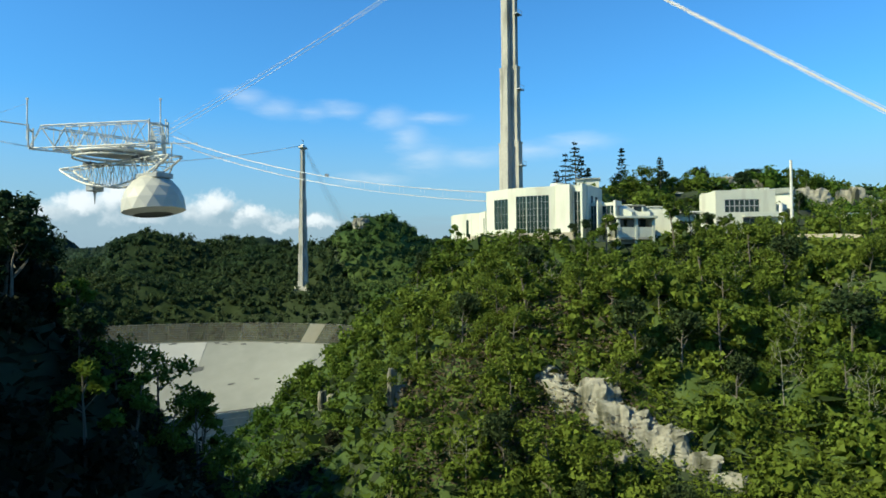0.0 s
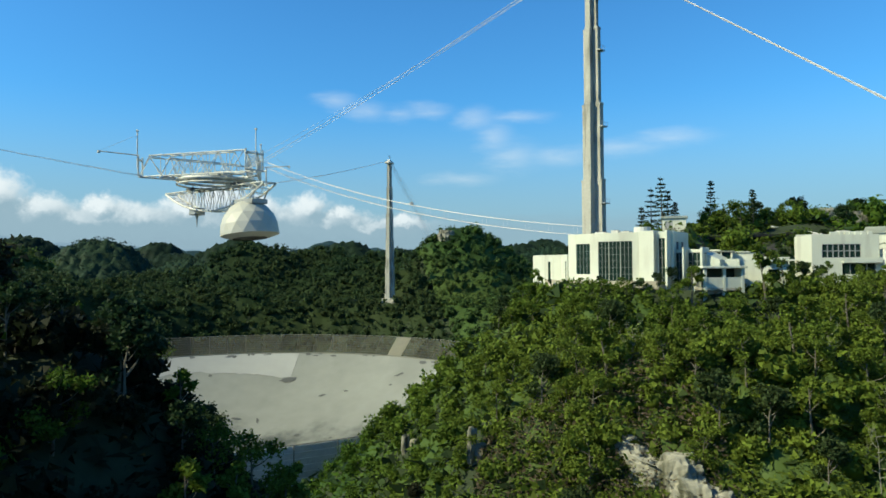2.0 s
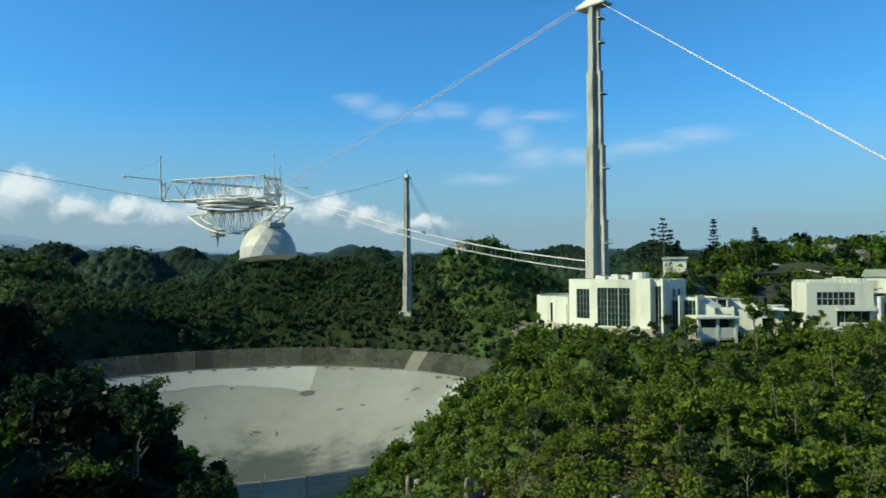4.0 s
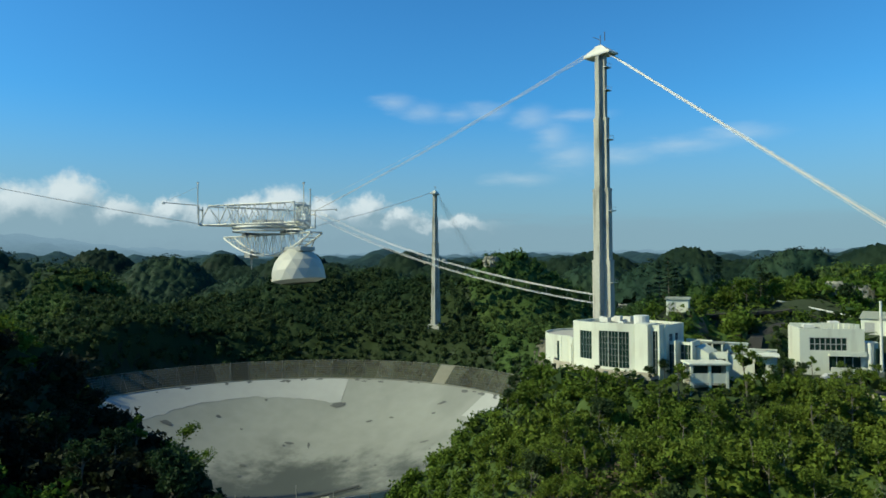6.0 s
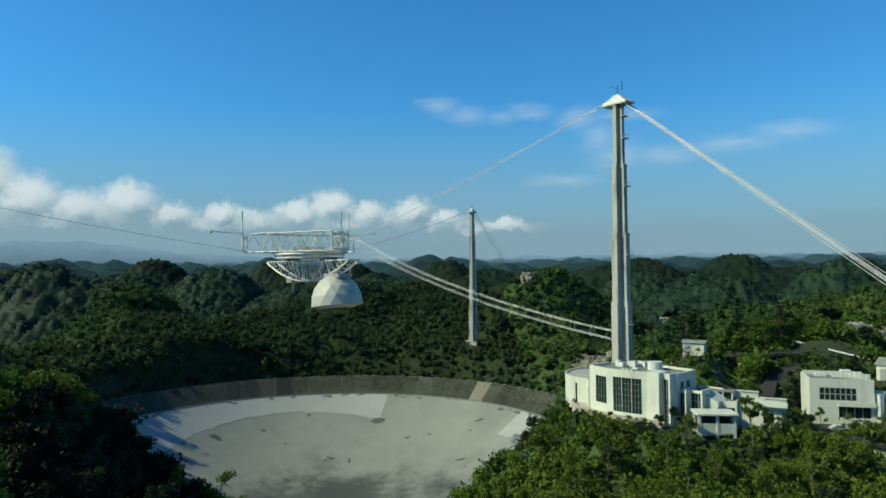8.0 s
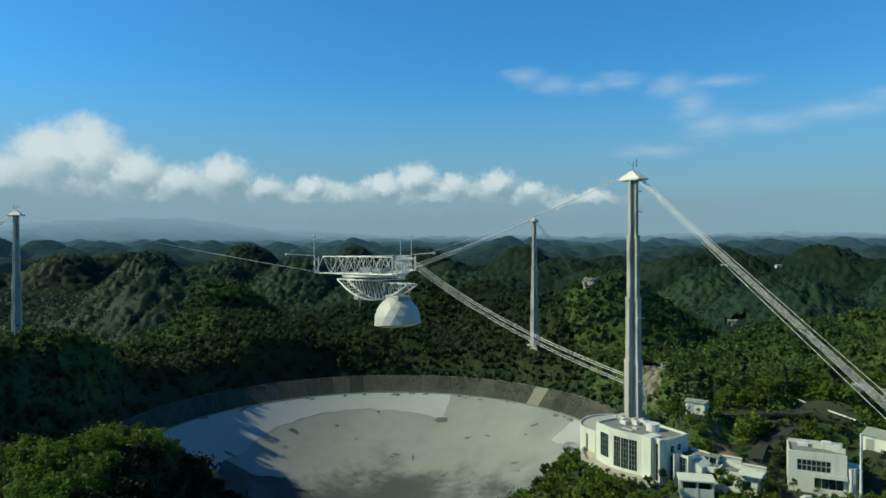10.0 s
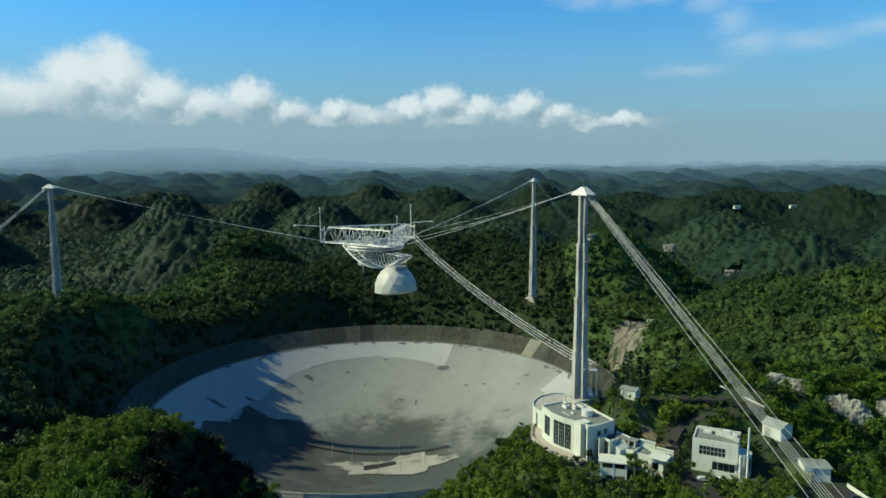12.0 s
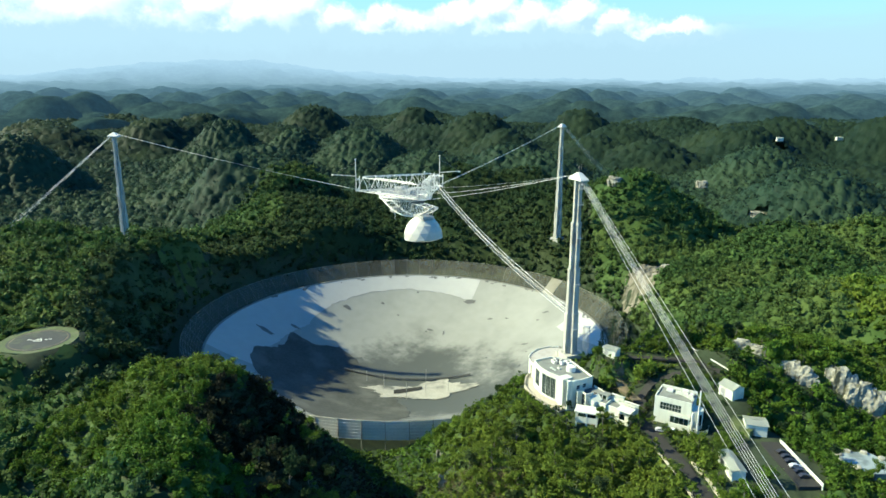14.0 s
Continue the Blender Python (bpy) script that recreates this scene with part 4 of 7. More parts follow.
def build_arm():
    """The rotating bow-shaped arm under the ring."""
    arm = thing("azimuth_arm", "white curved steel truss arm hanging under the platform ring", "truss arm")
    m = Matrix.Translation((PX, PY, 0)) @ Matrix.Rotation(ARM_AZ, 4, "Z")
    n, half = 20, 42.0
    zt = PLAT_LO - 5.2

    def low(x):
        return zt - 0.6 - 11.0 * (1 - (abs(x) / half) ** 2.0)

    for s in (-3.6, 3.6):
        top = [m @ Vector((-half + 2 * half * i / n, s, zt)) for i in range(n + 1)]
        bot = [m @ Vector((-half + 2 * half * i / n, s, low(-half + 2 * half * i / n))) for i in range(n + 1)]
        rib = part("bow_rail", tube(bot, 0.50, 6), M_STEEL, arm, "white curved lower rail")
        part("top_chord", tube([top[0], top[-1]], 0.34, 6), M_STEEL, arm)
        for i in range(n):
            rod("brace", top[i], bot[i + 1] if i % 2 else bot[i], 0.17, M_STEEL, arm, 4) if i else None
            rod("brace", bot[i] if i % 2 else top[i], top[i + 1] if i % 2 else bot[i + 1], 0.17, M_STEEL, arm, 4)
    for i in range(0, n + 1):
        x = -half + 2 * half * i / n
        rod("cross_beam", m @ Vector((x, -3.6, low(x))), m @ Vector((x, 3.6, low(x))), 0.2, M_STEEL, arm, 4)
        if i % 2 == 0:
            rod("cross_beam", m @ Vector((x, -3.6, zt)), m @ Vector((x, 3.6, zt)), 0.2, M_STEEL, arm, 4)
            if i < n:
                rod("lacing", m @ Vector((x, -3.6, zt)), m @ Vector((x + 2 * half / n * 2, 3.6, zt)), 0.12, M_STEEL, arm, 4)
    # trolleys that hang the arm from the ring
    for x in (-19, 19):
        part("trolley", boxed((x - 3, -4, zt), (x + 3, 4, zt + 1.6), m, 0.2), M_DARKSTEEL, arm, "dark wheel trolley")
    # line feed hanging from the other half
    lf = part("carriage_house", boxed((-21, -3.0, low(-18) - 3.2), (-15, 3.0, low(-18) + 0.5), m, 0.3), M_GREYSTEEL, arm, "grey carriage house")
    part("line_feed", tube([m @ Vector((-18, 0, low(-18) - 3.0)), m @ Vector((-18, 0, low(-18) - 5)), m @ Vector((-18, 0, low(-18) - 9.5))], 1.0, 8, r2=0.12), M_GREYSTEEL, lf)
    # frames that carry the dome
    for x in (18, 36):
        for s in (-4.4, 4.4):
            rod("dome_hanger", m @ Vector((x, s * 0.8, low(x))), m @ Vector((27 + (x - 27) * 0.5, s, 103.0)), 0.4, M_GREYSTEEL, arm)
    part("dome_carriage", boxed((19, -4.6, 101.6), (35, 4.6, 103.9), m, 0.3), M_GREYSTEEL, arm, "grey carriage above the dome")
    return arm


def build_dome():
    dm = thing("receiver_dome", "large faceted white dome hanging below the arm, dark underside", "dome")
    m = Matrix.Translation((PX, PY, 0)) @ Matrix.Rotation(ARM_AZ, 4, "Z") @ Matrix.Translation((27.0, 0, 88.0)) @ Matrix.Rotation(math.radians(-6), 4, "Y")
    a, b, c, lowz = 14.4, 14.0, 15.8, -1.6
    n, rows = 14, 5
    ring = []
    for j in range(rows + 1):
        z = lowz + (c - lowz) * (1 - math.cos(math.pi / 2 * j / rows) if j < 1 else math.sin(math.pi / 2 * j / rows)) * 0.985
        k = math.sqrt(max(0.0, 1 - (max(z, 0) / c) ** 2))
        ring.append([m @ Vector((a * k * math.cos(2 * math.pi * (i + 0.5 * j) / n), b * k * math.sin(2 * math.pi * (i + 0.5 * j) / n), z)) for i in range(n)])
    apex = m @ Vector((0, 0, c))
    mid = m @ Vector((0, 0, 2))

    def facet(pts):
        bm = bmesh.new()
        vs = [bm.verts.new(p) for p in pts]
        f = bm.faces.new(vs)
        inn = [bm.verts.new(p + (mid - p).normalized() * 0.25) for p in pts]
        bm.faces.new(inn[::-1])
        for i in range(len(vs)):
            j = (i + 1) % len(vs)
            bm.faces.new((vs[j], vs[i], inn[i], inn[j]))
        part("panel", bm, M_DOME, dm)

    for j in range(rows):
        for i in range(n):
            p, q, r, s = ring[j][i], ring[j][(i + 1) % n], ring[j + 1][i], ring[j + 1][i - 1]
            facet((p, q, r))
            facet((p, r, s))
    for i in range(n):
        facet((ring[rows][i], ring[rows][(i + 1) % n], apex))
    # rim and dark opening below
    bm = bmesh.new()
    out_ = [bm.verts.new(p) for p in ring[0]]
    inn = [bm.verts.new(mid + (p - mid) * 0.62 + Vector((0, 0, -3.0))) for p in ring[0]]
    for i in range(n):
        bm.faces.new((out_[(i + 1) % n], out_[i], inn[i], inn[(i + 1) % n]))
    part("underside", bm, M_DOME, dm)
    bm = bmesh.new()
    bm.faces.new([bm.verts.new(mid + (p - mid) * 0.62 + Vector((0, 0, -2.6))) for p in ring[0]][::-1])
    bmesh.ops.solidify(bm, geom=bm.faces[:], thickness=0.2)
    part("aperture", bm, M_DARKSTEEL, dm, "dark opening in the underside")
    return dm


def build_catwalk():
    cw = thing("catwalk", "long sagging white steel footbridge with railings from hillside to platform", "footbridge")
    p, q = Vector((-123.0, 325.2, 118.4)), Vector((20.1, 215.0, 80.1))
    n, sag = 40, 5.0
    line = [p.lerp(q, t) - Vector((0, 0, 4 * sag * t * (1 - t))) for t in (-0.07 + 1.07 * i / n for i in range(n + 1))]      # it meets the side of the platform
    side = (q - p).cross(Vector((0, 0, 1))).normalized() * 1.1
    bm = bmesh.new()
    vs = []
    for c in line:
        vs.append([bm.verts.new(c + o) for o in (-side, side, side - Vector((0, 0, 0.35)), -side - Vector((0, 0, 0.35)))])
    for a, b in zip(vs, vs[1:]):
        for j in range(4):
            bm.faces.new((a[j], a[(j + 1) % 4], b[(j + 1) % 4], b[j]))
    part("deck", bm, M_GRATING, cw, "grey grating deck")
    for s in (-1, 1):
        part("handrail", tube([c + side * s + Vector((0, 0, 2.6)) for c in line], 0.11, 5), M_CABLE, cw)
        part("lower_cable", tube([c + side * s - Vector((0, 0, 0.3)) for c in line], 0.085, 5), M_CABLE, cw)
        for c in line[1:-1:2]:
            rod("rail_post", c + side * s, c + side * s + Vector((0, 0, 2.6)), 0.025, M_CABLE, cw, 4)
    # landing on the hill, and the pulley block part of the way up
    g = height(q.x, q.y)
    part("landing", boxed((q.x - 1.6, q.y - 1.2, q.z - 0.4), (q.x + 1.6, q.y + 2.2, q.z - 0.02), bevel=0.08), M_GREYSTEEL, cw, "grey steel landing")
    for dx in (-1.2, 1.2):
        for dy in (-0.8, 1.8):
            rod("trestle_leg", (q.x + dx, q.y + dy, g - 1), (q.x + dx, q.y + dy, q.z - 0.3), 0.14, M_GREYSTEEL, cw, 5)
    c = line[23]
    part("pulley_block", boxed((-0.7, -0.5, 2.5), (0.7, 0.5, 3.7), Matrix.Translation(c), 0.12), M_GREYSTEEL, cw)
    return cw


build_platform()
build_arm()
build_dome()
build_catwalk()

# ---- buildings on the shelf ----
def frame_at(o, u):
    """A pose at o (x, y, z) whose x axis runs along u in plan."""
    return Matrix.Translation(o) @ Matrix.Rotation(math.atan2(u[1], u[0]), 4, "Z")


def window_grid(parent, m, x0, x1, z0, z1, y, nx, nz, bar=0.08, name="window"):
    """A glazed opening: pane set back in a frame with mullions; y is the wall's face, outwards is -y."""
    w = part(name, boxed((x0, y + 0.12, z0), (x1, y + 0.2, z1), m), M_GLASS, parent, "dark reflecting glass in white mullions")
    for i in range(nx + 1):
        x = x0 + (x1 - x0) * i / nx
        part("mullion", boxed((x - bar / 2, y - 0.04, z0), (x + bar / 2, y + 0.14, z1), m), M_GREYSTEEL, w)
    for k in range(nz + 1):
        z = z0 + (z1 - z0) * k / nz
        part("transom", boxed((x0 - bar / 2, y - 0.02, z - bar / 2), (x1 + bar / 2, y + 0.13, z + bar / 2), m), M_GREYSTEEL, w)
    return w


def wall_with_openings(name, parent, m, x0, x1, z0, z1, y, openings, t=0.4, mat=None):
    """A wall slab along x with real openings (x0, x1, z0, z1) through it."""
    bm = bmesh.new()
    xs = sorted({x0, x1, *[o[0] for o in openings], *[o[1] for o in openings]})
    for a, b in zip(xs, xs[1:]):
        cuts = sorted((o[2], o[3]) for o in openings if o[0] <= a + 1e-6 and o[1] >= b - 1e-6)
        z = z0
        for c, d in cuts:
            if c > z + 1e-6:
                box(bm, (a, y, z), (b, y + t, c), m)
            z = d
        if z < z1 - 1e-6:
            box(bm, (a, y, z), (b, y + t, z1), m)
    return part(name, bm, mat or M_WHITE, parent)


def build_centre():
    """White two-storey building with a bowed glazed front under the tower."""
    b = thing("visitor_building", "white modern building with bowed glazed front and upright fins", "building")
    m = frame_at((11.0, 168.7, 66.0), (0.82, -0.573))            # x along the front, y into the hill
    H = 12.1

    def bow(x):
        return -1.9 * math.sin(math.pi * min(x, 19.0) / 19.0)

    bays = ((0, 2.7, None), (2.7, 7.1, (2.4, 9.7, 4, 4)), (7.1, 9.3, None), (9.3, 12.0, (0.9, 10.1, 3, 6)), (12.0, 14.7, (0.9, 10.1, 3, 6)), (14.7, 17.4, (0.9, 10.1, 3, 6)), (17.4, 19.0, None))
    for x0, x1, hole in bays:
        p, q = Vector((x0, bow(x0), 0)), Vector((x1, bow(x1), 0))
        d = q - p
        mm = m @ Matrix.Translation(p) @ Matrix.Rotation(math.atan2(d.y, d.x), 4, "Z")
        L_ = d.length
        ops = [(0.06, L_ - 0.06, hole[0], hole[1])] if hole else []
        wl = wall_with_openings("front_wall", b, mm, 0, L_, -5, H, 0, ops)
        for a0, a1, z0, z1 in ops:
            window_grid(b, mm, a0, a1, z0, z1, 0.12, hole[2], hole[3], 0.055)
    # roof, parapet and the other walls
    xs = [0, 2.7, 7.1, 9.3, 12, 14.7, 17.4, 19]
    ring = [Vector((x, bow(x), 0)) for x in xs] + [Vector((26.0, 2.0, 0)), Vector((25.0, 13.0, 0)), Vector((6, 15.0, 0)), Vector((0, 9, 0))]
    mid = sum(ring, Vector()) / len(ring)
    part("roof", prism([(m @ (q + (mid - q) * 0.045)).to_2d() for q in ring], 66 + H - 1.0, 66 + H - 0.6), M_ROOF, b, "grey flat roof")
    for i in range(7, len(ring)):
        p, q = ring[i], ring[(i + 1) % len(ring)]
        d = q - p
        mm = m @ Matrix.Translation(p) @ Matrix.Rotation(math.atan2(d.y, d.x), 4, "Z")
        ops = [(2.2, 4.0, 8.0, 9.8), (5.6, 7.4, 8.0, 9.8)] if i == 8 else []
        wl = wall_with_openings("side_wall", b, mm, 0, d.length, -5, H, 0, ops)
        for a0, a1, z0, z1 in ops:
            window_grid(b, mm, a0, a1, z0, z1, 0.12, 2, 2, 0.07)
    for x, y, s_, h in ((5.5, 7, 1.3, 1.3), (8.3, 9, 1.0, 1.7), (6.4, 11.2, 1.2, 1.1), (9.6, 11.6, 1.4, 1.5), (3.4, 9.0, 0.8, 1.4), (11.6, 5.4, 0.8, 0.6)):
        a = part("air_handler", boxed((x - s_, y - s_ * 0.7, H - 0.6), (x + s_, y + s_ * 0.7, H - 0.6 + h), m, 0.08), M_STEEL, b, "pale metal air-conditioning unit")
        part("fan_grille", tube([m @ Vector((x, y, H - 0.6 + h)), m @ Vector((x, y, H - 0.48 + h))], s_ * 0.5, 10), M_DARKSTEEL, a)
    part("cooling_drum", tube([m @ Vector((15.5, 8.6, H - 0.6)), m @ Vector((15.5, 8.6, H + 1.6))], 2.0, 14), M_STEEL, b, "round pale cooling unit")
    for x in (9.0, 10.4, 11.8):
        part("skylight", boxed((x, 2.2, H - 0.6), (x + 1.0, 3.2, H - 0.25), m, 0.05), M_METALROOF, b)
    # upright fins with tall windows between them
    for x, y, d, h, w in ((19.0, -0.6, 5, 12.3, 3.6), (25.0, -0.2, 4.5, 12.3, 0.55), (27.4, 3.2, 3.5, 8.4, 0.5), (31.0, 4.6, 4.0, 8.4, 0.5)):
        part("fin_wall", boxed((x, y, -6), (x + w, y + d, h), m, 0.05), M_WHITE, b)
    for x0, x1, y, z1, nx, nz in ((22.65, 24.95, 0.9, 10.6, 2, 5), (25.6, 27.35, 3.9, 7.3, 2, 4), (27.95, 30.95, 5.4, 7.3, 3, 4)):
        wall_with_openings("link_wall", b, m, x0, x1, -5, z1 + 0.7, y, [(x0 + 0.02, x1 - 0.02, -0.6, z1)])
        window_grid(b, m, x0 + 0.02, x1 - 0.02, -0.6, z1, y + 0.12, nx, nz, 0.09)
    part("link_roof", boxed((25.6, 6.0, 6.9), (31.5, 13.5, 7.2), m), M_DARKROOF, b, "dark flat roof over the entrance")
    part("back_wall", boxed((25.4, 13.5, -4), (32.2, 13.9, 8.0), m), M_WHITE, b)
    slab = bmesh.new()
    vs = [slab.verts.new(m @ Vector(q)) for q in ((31.6, 6.5, -3), (34.6, 6.5, -3), (34.6, 11.0, -3), (31.6, 11.0, -3), (31.6, 6.5, 7.0), (34.6, 6.5, 5.6), (34.6, 11.0, 6.0), (31.6, 11.0, 7.6))]
    for f in ((0, 3, 2, 1), (4, 5, 6, 7), (0, 1, 5, 4), (1, 2, 6, 5), (2, 3, 7, 6), (3, 0, 4, 7)):
        slab.faces.new([vs[k] for k in f])
    part("stair_housing", slab, M_METALROOF, b, "pale sloping stair housing")
    # raised viewing deck curving round the dish side of the tower
    n = 12
    rim = []
    for k in range(n + 1):
        t = k / n
        a_ = math.radians(250 - 150 * t)
        rim.append(Vector((13.5 + 10.8 * math.cos(a_), 187.0 + 12.8 * math.sin(a_), 0)))
    rim = [Vector((11.0, 169.2, 0))] + rim
    for k, (p, q) in enumerate(zip(rim, rim[1:])):
        d = q - p
        mm = Matrix.Translation((p.x, p.y, 66.0)) @ Matrix.Rotation(math.atan2(d.y, d.x), 4, "Z")
        ops = [(0.9, 1.7, -1.0, 5.6)] if k in (0, 2) and d.length > 2 else []
        wall_with_openings("curved_wall", b, mm, 0, d.length, -9, 7.3, 0, ops, 0.3)
        for a0, a1, z0, z1 in ops:
            window_grid(b, mm, a0, a1, z0, z1, 0.12, 1, 4)
    deck_ = [q.to_2d() for q in rim] + [Vector((16.5, 197.0)), Vector((15.8, 182.0))]
    part("viewing_deck", prism(deck_[::-1], 72.4, 72.75), M_DECK, b, "pale viewing deck")
    # terrace along the edge in front
    path = [(-13, 9), (-7, 0.5), (0, -4.6), (8, -6.4), (17, -5.6), (25, -3.6)]
    for (ax, ay), (bx, by) in zip(path, path[1:]):
        mm = m @ Matrix.Translation((ax, ay, 0)) @ Matrix.Rotation(math.atan2(by - ay, bx - ax), 4, "Z")
        part("terrace_wall", boxed((0, -0.2, -5), (math.hypot(bx - ax, by - ay), 0.2, 1.0), mm), M_PAVING, b, "pale terrace wall")
    deck = [(m @ Vector((x, y + 0.25, 0))).to_2d() for x, y in path] + [(m @ Vector((25, 0.5, 0))).to_2d(), (m @ Vector((0, 1.2, 0))).to_2d()]
    part("terrace_deck", prism(deck, 65.2, 66.05), M_PAVING, b, "pale paved terrace")
    return b


def build_wing():
    """Low stepped wing with loggias running on to the right."""
    b = thing("low_wing", "low white stepped wing with loggias and a sloping ramp wall", "building")
    m = frame_at((38.6, 157.2, 65.0), (0.975, -0.22))
    for x0, x1, y0, y1, z1, bays_ in ((0, 9.2, 0, 7, 6.8, 2), (9.2, 19.0, 0.8, 6.5, 6.2, 1)):
        ops = [(x0 + 0.6 + k * (x1 - x0) / bays_, x0 - 0.5 + (k + 1) * (x1 - x0) / bays_, 2.4, 5.2) for k in range(bays_)] if bays_ > 1 else [(x1 - 4.0, x1 - 1.6, 1.2, 4.4)]
        wl = wall_with_openings("front_wall", b, m, x0, x1, -5, z1, y0, ops)
        for a0, a1, c0, c1 in ops:
            part("recess", boxed((a0, y0 + 1.6, c0 - 0.4), (a1, y0 + 1.7, c1), m), M_GLASS, wl, "dark glass panel in the recess")
            part("balustrade", boxed((a0, y0 + 0.1, c0), (a1, y0 + 0.2, c0 + 0.7), m), M_WHITE, wl)
        part("side_wall", boxed((x0, y0 + 0.4, -5), (x0 + 0.3, y1, z1), m), M_WHITE, b)
        part("side_wall", boxed((x1 - 0.3, y0 + 0.4, -5), (x1, y1, z1 - 0.02), m), M_WHITE, b)
        part("back_wall", boxed((x0 + 0.3, y1 - 0.3, -3), (x1 - 0.3, y1, z1 + 0.5), m), M_WHITE, b)
        part("wing_roof", boxed((x0 + 0.3, y0 + 0.4, z1 - 0.5), (x1 - 0.3, y1 - 0.3, z1 - 0.2), m), M_ROOF, b)
    part("eaves_slab", boxed((14.0, -0.8, 6.2), (20.4, 4.5, 6.55), m, 0.05), M_WHITE, b)
    part("upper_loggia", boxed((1.0, 4.2, 6.8), (8.0, 6.6, 8.4), m, 0.05), M_WHITE, b)
    for k in range(4):
        part("pier", boxed((1.0 + 2.2 * k, 3.6, 6.3), (1.35 + 2.2 * k, 4.0, 8.4), m), M_WHITE, b)
    part("loggia_roof", boxed((0.6, 3.4, 8.4), (8.4, 6.8, 8.7), m), M_ROOF, b)
    # dark glass slab added to stand in for the shade behind the piers
    part("recess_panel", boxed((1.4, 4.1, 6.35), (7.6, 4.19, 8.3), m), M_GLASS, b, "dark glass panel in the recess")
    for k in range(3):
        part("parapet_step", boxed((9.4 + 3.0 * k, 5.6 - 0.9 * k, 6.2), (12.2 + 3.0 * k, 5.85 - 0.9 * k, 7.6 - 0.35 * k), m), M_WHITE, b)
    for x0, x1, z1 in ((8.2, 13.6, 8.3), (13.9, 20.0, 6.9)):
        part("stepped_back_wall", boxed((x0, 7.2, 1.0), (x1, 7.6, z1), m), M_WHITE, b)
        part("coping", boxed((x0 - 0.1, 6.9, z1), (x1 + 0.1, 7.9, z1 + 0.22), m), M_WHITE, b)
    for k in range(5):
        part("stair_step", boxed((14.5 + 0.02 * k, -4.0 + 0.7 * k, -3), (18.6, -3.3 + 0.7 * k, -1.2 + 0.45 * k), m), M_PAVING, b)
    return b


def build_pavilion():
    b = thing("pavilion", "small white open pavilion with a flat roof", "pavilion")
    m = frame_at((37.9, 146.8, 63.5), (0.985, 0.17))
    for x, y in ((0.3, 0.3), (4.4, 0.3), (8.4, 0.3), (0.3, 5.2), (8.4, 5.2)):
        part("pier", boxed((x - 0.3, y - 0.3, -4), (x + 0.3, y + 0.3, 6.2), m), M_WHITE, b)
    part("roof_slab", boxed((-0.5, -0.5, 6.2), (9.2, 6, 6.7), m, 0.08), M_WHITE, b)
    part("glazing", boxed((0.7, 3.0, 2.1), (8.0, 3.08, 6.2), m), M_GLASS, b, "dark recessed glazing")
    part("back_wall", boxed((0.6, 5.0, 0), (8.1, 5.3, 6.4), m), M_WHITE, b)
    part("side_wall", boxed((8.5, 0.6, -4), (8.75, 5.0, 6.4), m), M_WHITE, b)
    part("parapet", boxed((0.6, 0.1, 2.1), (8.1, 0.3, 4.3), m), M_WHITE, b)
    part("floor_slab", boxed((0.05, 0.05, 1.6), (8.7, 5.5, 2.1), m), M_PAVING, b)
    part("lower_wall", boxed((0.6, 2.6, -4), (8.1, 2.9, 1.6), m), M_WHITE, b)


